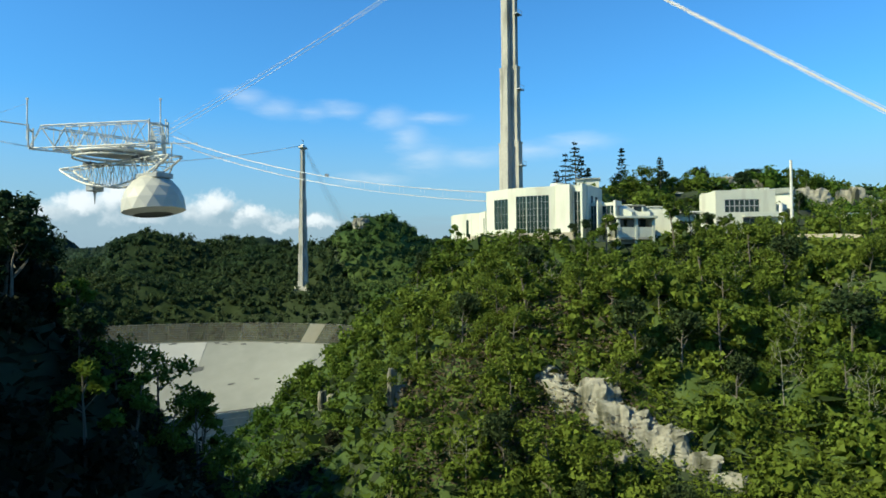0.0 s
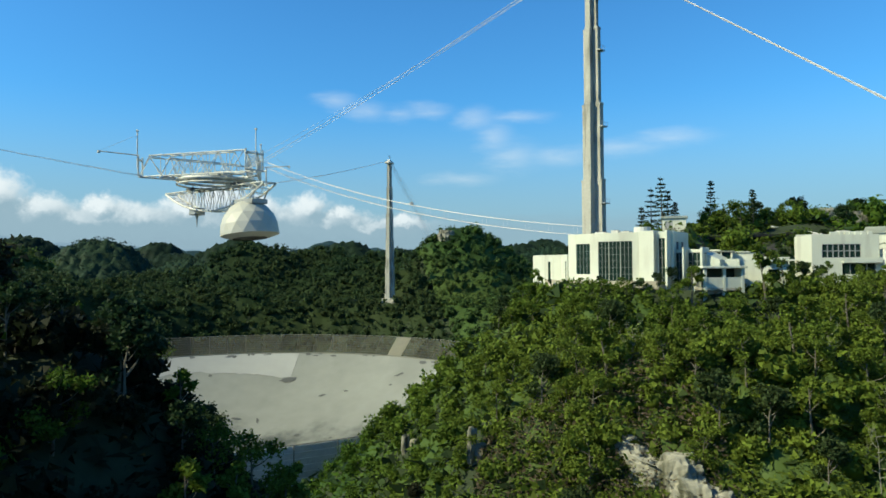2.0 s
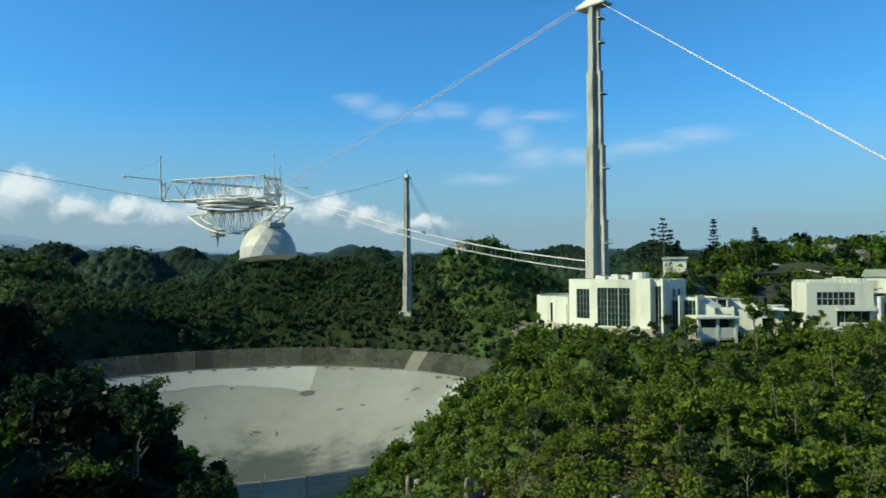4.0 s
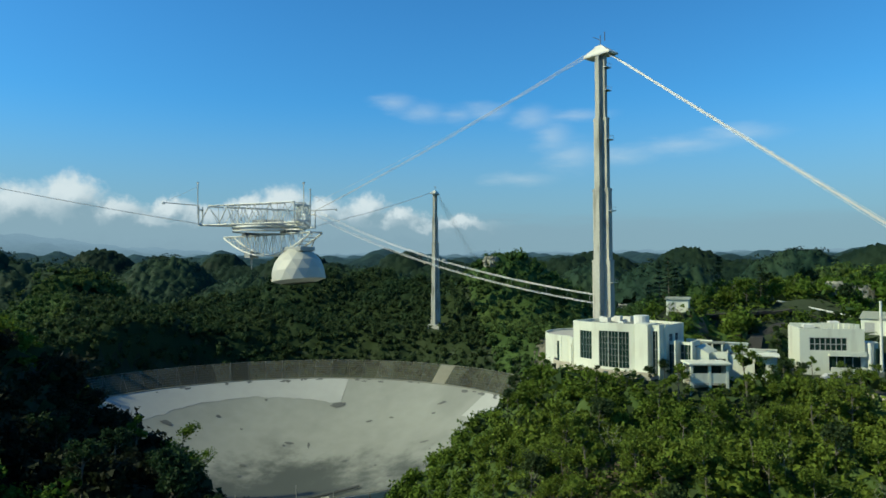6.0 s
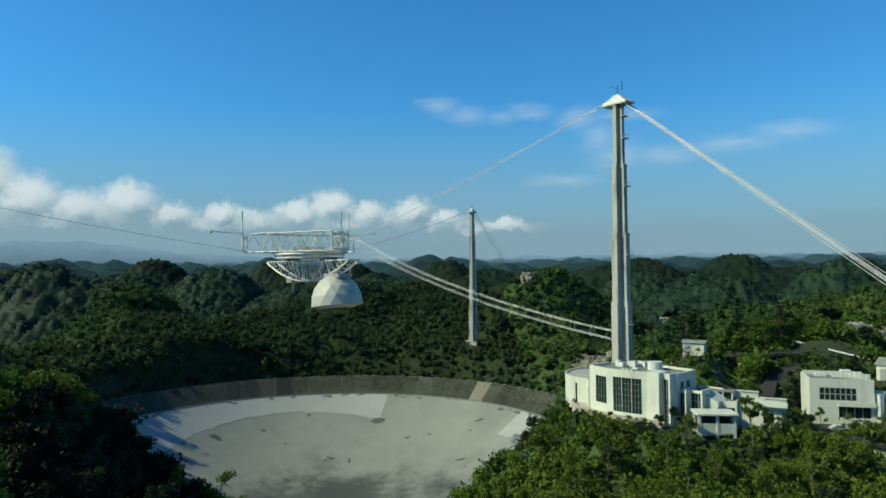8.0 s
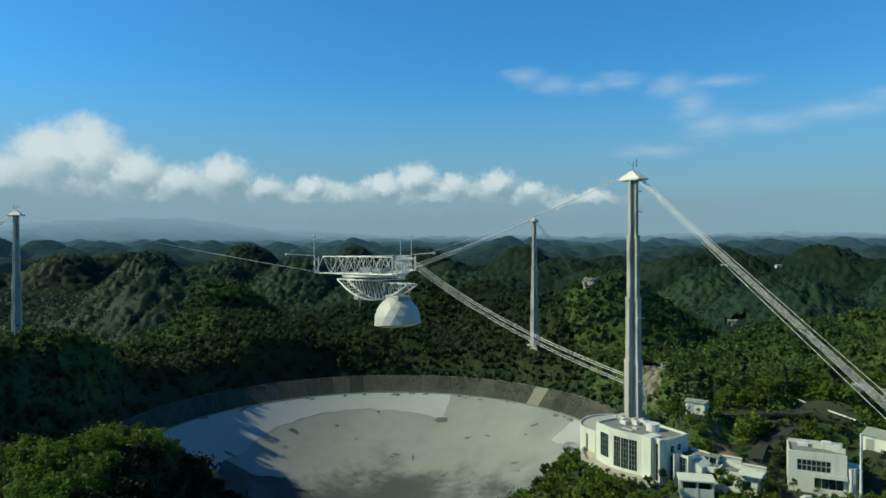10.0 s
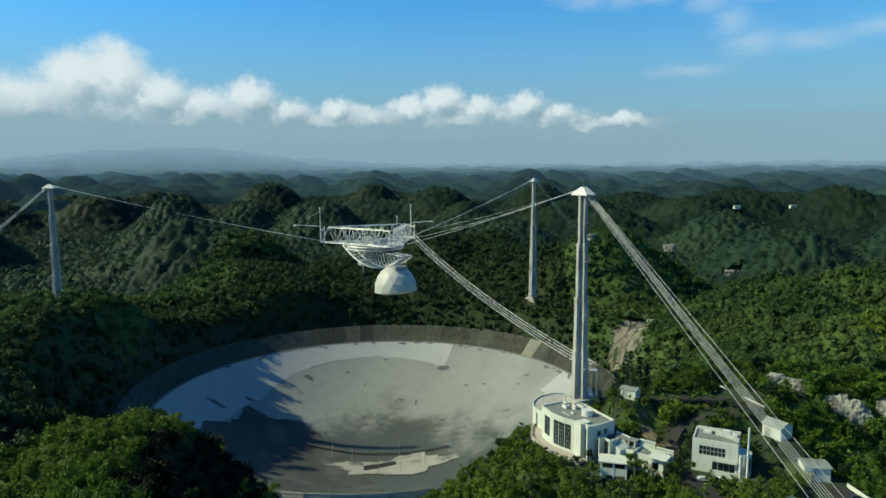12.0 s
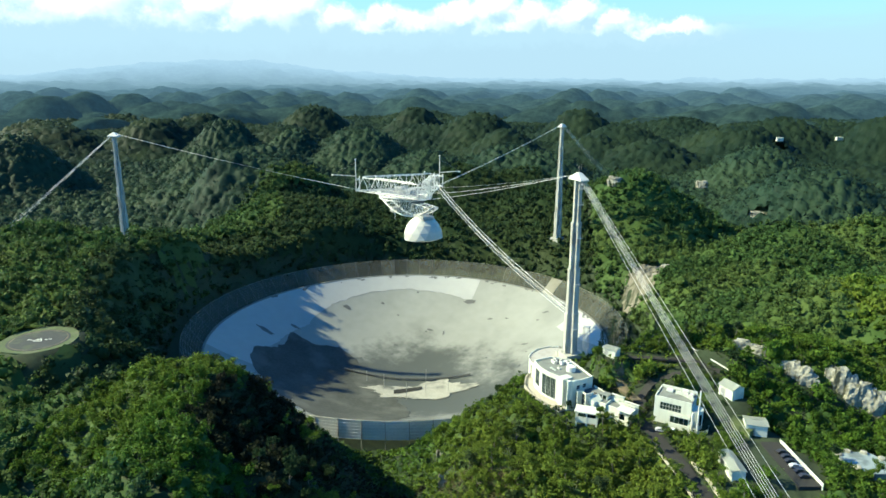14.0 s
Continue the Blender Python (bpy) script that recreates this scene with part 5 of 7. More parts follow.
def build_block():
    """White two-storey block with a strip window and a projecting bay."""
    b = thing("office_block", "white two-storey block with strip window and grey flat roof", "building")
    m = frame_at((65.4, 162.0, 66.0), (0.998, -0.03))
    W, D, H = 14.2, 11.0, 11.2
    wl = wall_with_openings("front_wall", b, m, 0, W, -4, H, 0, [(2.2, 10.4, 5.9, 9.0), (6.4, 13.4, 1.0, 4.6)])
    window_grid(b, m, 2.2, 10.4, 5.9, 9.0, 0.12, 7, 2, 0.2)
    window_grid(b, m, 6.4, 13.4, 1.0, 4.6, 0.24, 4, 1, 0.16)
    part("balcony", boxed((6.2, -1.5, 4.7), (14.2, 0.0, 5.05), m, 0.05), M_WHITE, b)
    part("balcony_rail", boxed((6.2, -1.5, 5.05), (14.2, -1.38, 5.9), m), M_WHITE, b)
    part("planter_wall", boxed((6.2, -2.4, -4), (14.4, -2.1, 2.2), m), M_WHITE, b)
    part("side_wall", boxed((0, 0.4, -4), (0.4, D, H), m), M_WHITE, b)
    wall_with_openings("side_wall", b, m @ Matrix.Translation((W, 0.4, 0)) @ Matrix.Rotation(math.pi / 2, 4, "Z"), 0, D - 0.4, -4, H - 1.6, 0, [(2, 3.2, 3, 8), (4.6, 5.8, 3, 8)])
    part("back_wall", boxed((0.4, D - 0.4, -4), (W, D, H + 0.5), m), M_WHITE, b)
    part("roof", boxed((0.4, 0.4, H - 0.9), (W - 0.4, D - 0.4, H - 0.5), m), M_ROOF, b, "grey flat roof")
    n = 8
    for k in range(n):      # curved parapet band rising to the back
        x0, x1 = 6.5 + 7.7 * k / n, 6.5 + 7.7 * (k + 1) / n
        y0 = 6.6 - 4.5 * (k / n) ** 2
        part("curved_parapet", boxed((x0, y0, H - 0.5), (x1, y0 + 0.6, H + 0.9), m), M_WHITE, b)
    for x, y, s_, h in ((4, 8, 1.3, 0.9), (10, 8.6, 1.2, 1.7), (12.6, 7.4, 0.8, 1.2)):
        part("roof_unit", boxed((x - s_, y - s_ * 0.8, H - 0.5), (x + s_, y + s_ * 0.8, H - 0.5 + h), m, 0.1), M_STEEL, b)
    st = part("stair_drum", tube([m @ Vector((W + 1.0, 3.6, -4)), m @ Vector((W + 1.0, 3.6, 7.8))], 3.0, 18), M_WHITE, b, "white round stair tower")
    for k in range(4):
        part("slit_window", boxed((W + 2.6 + 0.3 * k, 0.55 + 0.4 * k, 2.0), (W + 2.9 + 0.3 * k, 0.9 + 0.4 * k, 6.5), m), M_GLASS, st)
    n = 18
    for i in range(n):
        a0, a1 = math.radians(-140 + 190 * i / n), math.radians(-140 + 190 * (i + 1) / n)
        bm = bmesh.new()
        q = [m @ Vector((W + 1.0 + 5.6 * math.cos(a), 2.6 + 5.6 * math.sin(a), z)) for a, z in ((a0, -4), (a1, -4), (a1, 1.4), (a0, 1.4))]
        bm.faces.new([bm.verts.new(c) for c in q])
        bmesh.ops.solidify(bm, geom=bm.faces[:], thickness=0.25)
        part("forecourt_wall", bm, M_WHITE, b)
    return b


def build_shed(name, label, o, u, w, d, h, ridge=1.2, roof=None):
    b = thing(name, label, "shed")
    m = frame_at(o, u)
    wl = wall_with_openings("front_wall", b, m, 0, w, -2, h, 0, [(w * 0.12, w * 0.45, 0.0, h * 0.72)], 0.25)
    part("door", boxed((w * 0.12, 0.1, 0), (w * 0.45, 0.18, h * 0.72), m), M_GREYSTEEL, b)
    part("back_wall", boxed((0, d - 0.25, -2), (w, d, h), m), M_WHITE, b)
    for x in (0, w - 0.25):
        bm = bmesh.new()
        pr = [(0.25, -2), (d - 0.25, -2), (d - 0.25, h), (d / 2, h + ridge), (0.25, h)]
        v0 = [bm.verts.new(m @ Vector((x, y, z))) for y, z in pr]
        v1 = [bm.verts.new(m @ Vector((x + 0.25, y, z))) for y, z in pr]
        bm.faces.new(v0), bm.faces.new(v1[::-1])
        for i in range(5):
            bm.faces.new((v0[(i + 1) % 5], v0[i], v1[i], v1[(i + 1) % 5]))
        part("gable_wall", bm, M_WHITE, b)
    for s in (0, 1):
        bm = bmesh.new()
        y0, y1 = (-0.5, d / 2) if s == 0 else (d + 0.5, d / 2)
        z0 = h - 0.5 * ridge / (d / 2)
        q = [(-0.4, y0, z0 + 0.05), (w + 0.4, y0, z0 + 0.05), (w + 0.4, y1, h + ridge + 0.05), (-0.4, y1, h + ridge + 0.05)]
        bm.faces.new([bm.verts.new(m @ Vector(p)) for p in q])
        bmesh.ops.solidify(bm, geom=bm.faces[:], thickness=0.12)
        part("roof_slope", bm, roof or M_METALROOF, b)
    return b


build_centre()
build_wing()
build_pavilion()
build_block()
build_shed("hut", "small white hut with a pale pitched roof among trees", (37.0, 186.0, 79.8), (0.97, -0.24), 6.0, 4.6, 3.3, 0.6)
build_shed("workshop", "white gabled workshop with a pale metal roof", (86.6, 183.4, 74.0), (0.80, -0.60), 7.2, 6.2, 4.4, 1.6)
build_shed("garage", "white garage with a pale metal roof beside the car park", (99.2, 166.0, 66.5), (0.95, 0.25), 7.8, 6.6, 5.2, 0.5)
build_shed("long_store", "long low store with a pale metal roof beside the road", (92.6, 143.2, 66.3), (0.46, -0.89), 13.0, 4.6, 3.6, 0.8)

# far houses scattered in the hills
for hx, hy, hw in ((37, 1288, 11), (133, 1404, 12), (150, 905, 9)):
    build_shed("farmhouse", "small far white house with a pale roof among trees", (hx, hy, height(hx, hy) + 3.5), (0.9, 0.43), hw, hw * 0.6, 4.0, 1.2)

# white pole beside the block
pole = thing("flag_pole", "tall white tubular pole pair beside the office block", "pole", at=(82.6, 160.0, 65))
part("pole_shaft", tube([(0, 0, -2), (0, 0, 19)], 0.42, 8, r2=0.3), M_STEEL, pole)
part("pole_shaft", tube([(-2.2, 0.6, -2), (-2.2, 0.6, 9)], 0.5, 8), M_STEEL, pole)

# ---- roads, parking, landing pad, rocks ----
def ribbon(name, line, width, lift, mat, label, category, kind="structure"):
    bm = bmesh.new()
    pts = []
    for (ax, ay, *_), (bx, by, *_) in zip(line, line[1:]):
        k = max(1, int(math.hypot(bx - ax, by - ay) / 2.5))
        pts += [Vector((ax + (bx - ax) * i / k, ay + (by - ay) * i / k)) for i in range(k)]
    pts.append(Vector(line[-1][:2]))
    rows = []
    for i, p in enumerate(pts):
        d = (pts[min(i + 1, len(pts) - 1)] - pts[max(i - 1, 0)]).normalized()
        s = Vector((-d.y, d.x))
        z = max(height(*(p + s * width * q)) for q in (-0.5, 0, 0.5)) + lift
        rows.append([bm.verts.new((*(p + s * width * q), z + zz)) for q, zz in ((-0.5, -0.8), (-0.5, 0), (0, 0.05), (0.5, 0), (0.5, -0.8))])
    for a, b in zip(rows, rows[1:]):
        for k in range(4):
            bm.faces.new((a[k], b[k], b[k + 1], a[k + 1]))
    return tagged(part(name, bm, mat), label, category, "", kind)


ribbon("road", ROAD[:7], 6.0, 0.25, M_ASPHALT, "narrow dark asphalt road winding along the shelf", "road")
ribbon("lane", ROAD[6:], 3.2, 0.15, M_ASPHALT, "narrow dark lane climbing behind the buildings", "road")
ribbon("verge", [(93.5, 112, 0), (84.2, 124.5, 0), (75.5, 136.0, 0), (66, 147, 0)], 0.6, 0.9, M_PAVING, "low pale concrete kerb wall beside the road", "kerb")
ribbon("dirt_verge", [(104, 113.5, 0), (93.2, 129.5, 0), (85, 141, 0)], 2.4, 0.22, M_PAVING, "pale bare earth strip beside the road", "verge")
ribbon("upper_road", [(44, 191, 0), (58, 197, 0), (74, 201, 0), (90, 200, 0)], 2.8, 0.2, M_ASPHALT, "dark service road behind the buildings", "road")

ribbon("earth_bank", [(44.5, 183.5, 0), (48.5, 178, 0), (52, 173.5, 0), (57, 169.5, 0)], 4.5, 0.5, M_EARTH, "bare brown earth bank behind the low wing", "bank")
lot = frame_at((112.5, 152.0, 66.7), (0.50, -0.866))
tagged(part("parking_lot", boxed((-14, -1.2, -1.5), (15, 6.5, 0.05), lot), M_ASPHALT), "dark asphalt car park with a white boundary wall", "car park", "", "structure")
bw = tagged(part("boundary_wall", boxed((-14, 6.6, -1.5), (15.5, 6.95, 1.3), lot), M_WHITE), "long white boundary wall beside the car park", "wall")
lawn = tagged(part("lawn", prism([(95, 168), (101, 164), (104, 172), (98, 178), (92, 174)], 66.0, 69.8), M_GRASS), "patch of bright mown grass between buildings", "grass", "", "structure")


def build_car(x, y, z, turn, paint):
    c = thing("parked_car", "parked car standing on the asphalt", "car", "parked cars", at=(x, y, z))
    c.rotation_euler = (0, 0, turn)
    bm = bmesh.new()
    prof = [(-2.1, 0.35), (2.1, 0.35), (2.15, 0.75), (1.1, 0.9), (0.55, 1.4), (-1.1, 1.42), (-1.75, 0.95), (-2.15, 0.85)]
    a = [bm.verts.new((px, -0.85 + (0.12 if pz > 1.2 else 0), pz)) for px, pz in prof]
    b = [bm.verts.new((px, 0.85 - (0.12 if pz > 1.2 else 0), pz)) for px, pz in prof]
    bm.faces.new(a), bm.faces.new(b[::-1])
    for i in range(len(prof)):
        j = (i + 1) % len(prof)
        bm.faces.new((a[j], a[i], b[i], b[j]))
    body = part("body", bm, paint, c)
    for s in (-1, 1):
        part("side_window", boxed((-1.3, s * 0.83 - 0.02, 0.98), (0.75, s * 0.83 + 0.02, 1.28)), M_GLASS, c)
    q = bmesh.new()
    q.faces.new([q.verts.new(v) for v in ((1.06, -0.7, 0.95), (1.06, 0.7, 0.95), (0.62, 0.62, 1.36), (0.62, -0.62, 1.36))])
    bmesh.ops.solidify(q, geom=q.faces[:], thickness=0.03)
    part("windscreen", q, M_GLASS, c)
    for wx in (-1.3, 1.3):
        for s in (-1, 1):
            part("wheel", tube([(wx, s * 0.72, 0.33), (wx, s * 0.9, 0.33)], 0.33, 10), M_TYRE, c)
    return c


rc = random.Random(2)
for k in range(6):
    p = lot @ Vector((-6 + 3.1 * k, 3.6, 0.06))
    # mostly dark paint, in place of the shade these cars stand in
    build_car(p.x, p.y, p.z, math.atan2(0.5, 0.866) + rc.uniform(-0.05, 0.05), M_CAR[(2, 2, 2, 1, 2, 2)[k]])
for px_, py_, tt, c in ((74.5, 156.2, 0.15, 0), (70.0, 154.6, 0.2, 1)):
    build_car(px_, py_, height(px_, py_) + 0.05, tt, M_CAR[c])

# landing pad on the ridge
M_PADGREY = material("worn_pad_surface", (0.032, 0.036, 0.034), 0.9, vary=0.3, scale=0.2, fine=1.0, stain=(0.06, 0.08, 0.04), stain_amt=0.6, stain_scale=0.15)
pad = thing("landing_pad", "round dark helicopter landing pad with pale ring on grass", "landing pad", at=(-225.5, 85.5, 69.6))
part("apron", tube([(0, 0, -1), (0, 0, 0.12)], 14.5, 40), M_PADGREY, pad, "dark round asphalt apron")
n = 40
bm = bmesh.new()
ra = [[bm.verts.new((r * math.cos(2 * math.pi * k / n), r * math.sin(2 * math.pi * k / n), 0.14)) for r in (13.0, 13.5)] for k in range(n)]
for k in range(n):
    a, b = ra[k], ra[(k + 1) % n]
    bm.faces.new((a[0], a[1], b[1], b[0]))
part("ring_mark", bm, M_EARTH, pad, "pale painted ring")
mk = bmesh.new()
mm = Matrix.Rotation(math.radians(32), 4, "Z")
for k in range(3):      # worn triangle outline with a short bar in it, and dashes to both sides
    t_ = mm @ Matrix.Translation((0, -0.4, 0)) @ Matrix.Rotation(math.radians(120 * k), 4, "Z")
    box(mk, (-2.1, -1.55, 0.12), (2.1, -1.0, 0.15), t_)
box(mk, (-0.7, -0.5, 0.12), (0.7, 0.3, 0.15), mm)
for x_, y_ in ((-5.2, 0.5), (-3.6, -0.1), (3.6, 0.4), (5.2, 1.1)):
    box(mk, (x_ - 0.6, y_ - 0.4, 0.12), (x_ + 0.6, y_ + 0.4, 0.15), mm)
part("pad_marking", mk, M_WHITE, pad, "worn white painted marking")
ground_ring = [(-226.0 + (18.6 + 2.2 * noise.noise(Vector((2 * math.cos(k * math.pi / 36), 2 * math.sin(k * math.pi / 36), 4.0)))) * math.cos(k * math.pi / 36), 86.0 + (18.6 + 2.2 * noise.noise(Vector((2 * math.cos(k * math.pi / 36), 2 * math.sin(k * math.pi / 36), 9.0)))) * math.sin(k * math.pi / 36)) for k in range(72)]
tagged(part("pad_grass", prism(ground_ring, 67.0, 69.62), M_GRASS), "mown grass round the landing pad", "grass", "", "structure")


def build_rock(x, y, z, sx, sy, sz, seed, turn=0.0):
    """A blocky weathered outcrop, broken into ledges."""
    bm = bmesh.new()
    bmesh.ops.create_icosphere(bm, subdivisions=5 if sx * sz > 6 and y < 120 else 4, radius=1)
    m = Matrix.Rotation(turn, 3, "Z")
    off = Vector((seed * 7.1, seed * 2.3, 0))
    for v in bm.verts:
        c = v.co.copy()
        c = c * 0.45 + c / max(abs(c.x), abs(c.y), abs(c.z)) * 0.5
        q = Vector((c.x * sx, c.y * sy, c.z * sz)) + off
        k = 0.92 + 0.26 * noise.fractal(q * 0.16, 0.8, 2.1, 3) + 0.10 * (noise.cell(Vector((q.x * 0.9, q.y * 0.9, q.z * 0.4))) - 0.5) + 0.12 * noise.ridged_multi_fractal(Vector((q.x * 0.5, q.y * 0.5, q.z * 0.22)), 0.8, 2.1, 5, 1.0, 2.0)
        v.co = m @ Vector((c.x * sx * k, c.y * sy * k, c.z * sz * k))
    ob = part("rock_outcrop", bm, M_ROCK)
    ob.location = (x, y, z)
    return tagged(ob, "pale weathered limestone outcrop between trees", "rock", "limestone outcrops")


for k, (x, y, z, sx, sy, sz, tr) in enumerate(((17, 108, 40.5, 3.4, 2.2, 3.0, -0.66), (20.5, 104.5, 37.5, 6.0, 2.6, 5.0, -0.7), (25.5, 101, 35, 5.6, 2.6, 4.6, -0.6), (30, 97.5, 33.4, 5.4, 2.6, 3.6, -0.66), (34, 94.5, 31.6, 4.6, 2.4, 2.4, -0.6), (24, 97.5, 32.0, 3.0, 1.6, 1.8, -0.9), (37.5, 91.5, 30.2, 3.2, 2.0, 1.6, -0.7),
                                      (91, 216, 82, 4.32, 2.53, 5.27, 0.2), (95, 215.5, 83, 4.59, 2.3, 4.03, -0.1), (99.5, 215, 82.5, 3.78, 2.3, 3.72, 0.1), (111, 212, 79, 4.59, 2.3, 4.34, -0.2), (115, 210.5, 77.5, 4.86, 2.53, 5.58, -0.2), (119, 209, 75.5, 4.05, 2.3, 4.65, 0.2), (128, 214, 77, 4.86, 2.76, 6.51, -0.3), (132, 213, 74.5, 5.4, 2.76, 7.44, 0.1), (137, 212, 72, 5.4, 2.76, 6.82, 0.3), (143, 213, 71, 5.4, 2.76, 6.2, 0.2), (149, 214, 70, 4.86, 2.53, 5.27, 0.2),
                                      (7, 488, 40, 5, 4, 4, 0.2), (4, 466, 38.5, 4, 3, 3, 0.3), (-70, 590, 97, 7, 5, 5, 0),
                                      (-9.2, 119.6, 38.4, 0.6, 1.2, 3.4, -0.5), (-8.0, 120.6, 36.6, 1.3, 1.2, 2.4, -0.4), (-26.5, 148.0, 30.6, 0.55, 1.0, 2.6, -0.6), (-24.4, 148.0, 29.6, 0.9, 1.0, 2.2, -0.6), (-20.5, 149.4, 34.0, 0.8, 1.0, 2.0, -0.6),
                                      (-30, 900, 56, 8, 6, 5, 0), (55, 750, 46, 10, 6, 5, 0.3), (-48, 505, 34, 5, 2, 2, 0))):
    build_rock(x, y, z, sx, sy, sz, k, tr)

def blob(cx, cy, rx, ry, seed, n=48, rough=0.16, turn=0.0):
    out = []
    for k in range(n):
        a = 2 * math.pi * k / n
        r = 1 + rough * noise.fractal(Vector((math.cos(a) * 1.6 + seed * 5, math.sin(a) * 1.6, seed)), 0.6, 2.2, 4)
        x, y = rx * r * math.cos(a), ry * r * math.sin(a)
        out.append((cx + x * math.cos(turn) - y * math.sin(turn), cy + x * math.sin(turn) + y * math.cos(turn)))
    return out


def build_rock_slope(cx, cy, rx, ry, turn):
    """A bare slope of rock and earth lying on the hillside, with gullies and ledges."""
    bm = bmesh.new()
    outline = blob(cx, cy, rx, ry, 31, 72, 0.5, turn)
    rings = []
    for f in (1.0, 0.9, 0.8, 0.7, 0.6, 0.5, 0.4, 0.3, 0.2, 0.1):
        ring = []
        for x, y in outline:
            x, y = cx + (x - cx) * f, cy + (y - cy) * f
            gully_ = 2.6 * noise.fractal(Vector((x * 0.16, y * 0.05, 4.0)), 0.7, 2.1, 5)
            ring.append(bm.verts.new((x, y, height(x, y) + 0.6 + gully_ * min(1.0, 3 - 3 * f))))
        rings.append(ring)
    foot = [bm.verts.new((v.co.x, v.co.y, v.co.z - 9)) for v in rings[0]]
    rings.insert(0, foot)
    n_ = len(outline)
    for a, b in zip(rings, rings[1:]):
        for k in range(n_):
            bm.faces.new((a[k], a[(k + 1) % n_], b[(k + 1) % n_], b[k]))
    bm.faces.new(rings[-1])
    return tagged(part("rock_slope", bm, M_SLIP), "bare grey-brown rock slope streaked with creepers above the dish", "rock slope", "", "structure")


build_rock_slope(-8, 467, 18, 30, 0.15)

# pale pond lining with boulders at the edge of the shelf
pondm = material("pale_membrane", (0.24, 0.29, 0.29), 0.5, vary=0.2, scale=0.2, fine=1.2, stain=(0.08, 0.10, 0.095), stain_amt=0.7, stain_scale=0.2)
hz_ = height(139, 166)
tagged(part("pond", prism([(139 + (9 + 1.6 * math.sin(2.3 * k)) * math.cos(k * math.pi / 10), 167 + (7 + 1.2 * math.sin(1.7 * k)) * math.sin(k * math.pi / 10)) for k in range(20)], hz_ - 6, hz_ + 3.2), pondm), "pale grey lined pond with boulders round it", "pond", "", "structure")
for k in range(6):
    a = 0.9 + k * 0.7
    build_rock(139 + 8.6 * math.cos(a), 167 + 6.6 * math.sin(a), hz_ + 3.2, 1.3, 1.1, 0.9, 40 + k)

# rails and a slanting pipe bridge on the hill
fence = thing("guard_rail", "white steel guard rail along the upper road", "railing")
for k in range(9):
    x, y = 34 + 1.9 * k, 208 - 0.5 * k
    part("post", tube([(x, y, height(x, y) - 0.3), (x, y, height(x, y) + 1.2)], 0.08, 5), M_STEEL, fence)
part("rail", tube([(34, 208, height(34, 208) + 1.1), (49.2, 204, height(49.2, 204) + 1.1)], 0.12, 5), M_STEEL, fence)
pb = thing("pipe_bridge", "pale slanting pipe bridge running down to the workshop", "pipe bridge")
part("pipe", tube([(70.4, 209, 82.0), (90, 199.5, 77.6)], 0.3, 8), M_STEEL, pb)
for t in (0.15, 0.5, 0.85):
    p = Vector((70.4, 209, 82.0)).lerp(Vector((90, 199.5, 77.6)), t)
    part("support_leg", tube([p, (p.x, p.y, height(p.x, p.y) - 0.5)], 0.2, 5), M_STEEL, pb)

# ---- the damaged dish floor ----
def on_bowl(name, outline, lift, mat, label):
    """A patch lying on the bowl: outline in metres from its middle."""
    bm = bmesh.new()
    c = sum((Vector(p) for p in outline), Vector((0, 0))) / len(outline)
    rings = []
    for f in (1.0, 0.8, 0.6, 0.4, 0.2):
        r_ = []
        for p in outline:
            q = c + (Vector(p) - c) * f
            r_.append(bm.verts.new((q.x, q.y, bowl_z(min(q.length, RIM_R)) + lift)))
        rings.append(r_)
    n_ = len(outline)
    for a, b in zip(rings, rings[1:]):
        for k in range(n_):
            bm.faces.new((a[k], a[(k + 1) % n_], b[(k + 1) % n_], b[k]))
    bm.faces.new(rings[-1])
    ob = part(name, bm, mat, bpy.data.objects["radio_dish"], label, smooth=True)
    return ob


def clean_band(first_deg, last_deg, degs, inners):
    """Paler clean panels along a stretch of the rim, ragged towards the middle."""
    bm = bmesh.new()
    rows_ = []
    for k in range(121):
        deg = first_deg + (last_deg - first_deg) * k / 120
        a = math.radians(deg)
        wob = 1.6 * noise.fractal(Vector((a * 9, 0, 0)), 0.6, 2.2, 4)
        inner = float(np.interp(deg, degs, inners)) + wob
        rows_.append([bm.verts.new((r * math.cos(a), r * math.sin(a), bowl_z(r) + 0.22)) for r in (inner, inner + (RIM_R - 0.4 - inner) * 0.33, inner + (RIM_R - 0.4 - inner) * 0.66, RIM_R - 0.4)])
    for p_, q_ in zip(rows_, rows_[1:]):
        for j in range(3):
            bm.faces.new((p_[j], p_[j + 1], q_[j + 1], q_[j]))
    part("clean_panel_band", bm, M_CLEAN, bpy.data.objects["radio_dish"], "clean white reflector panels along the rim", smooth=True)


clean_band(94, 220, (92, 122, 141, 152, 166, 172, 190, 225), (128, 137, 134, 130, 121, 115, 114, 116))
clean_band(18, 48, (18, 28, 38, 48), (147, 139, 133, 130))
on_bowl("exposed_floor", blob(-42, -48, 80, 48, 5, 96, 0.16, -0.5), 0.34, M_DIRT, "dark stained floor where panels are gone")
on_bowl("pale_apron", blob(12, -6, 38, 16, 9, 64, 0.45, 0.55), 0.6, M_GRAVEL, "pale gravel patch in the middle")
# flat patch over the floor, near-black to paint the shade inside a pit
on_bowl("pit_patch", [(-1, -20), (14, -1.5), (11, 2.5), (-5, -14)], 0.95, M_PIT_SHADE, "flat near-black patch for the shade in a pit")
wk = [(-55 + 94 * k / 24, -11 + 43 * k / 24 - 3.2 * math.sin(math.pi * k / 24)) for k in range(25)]
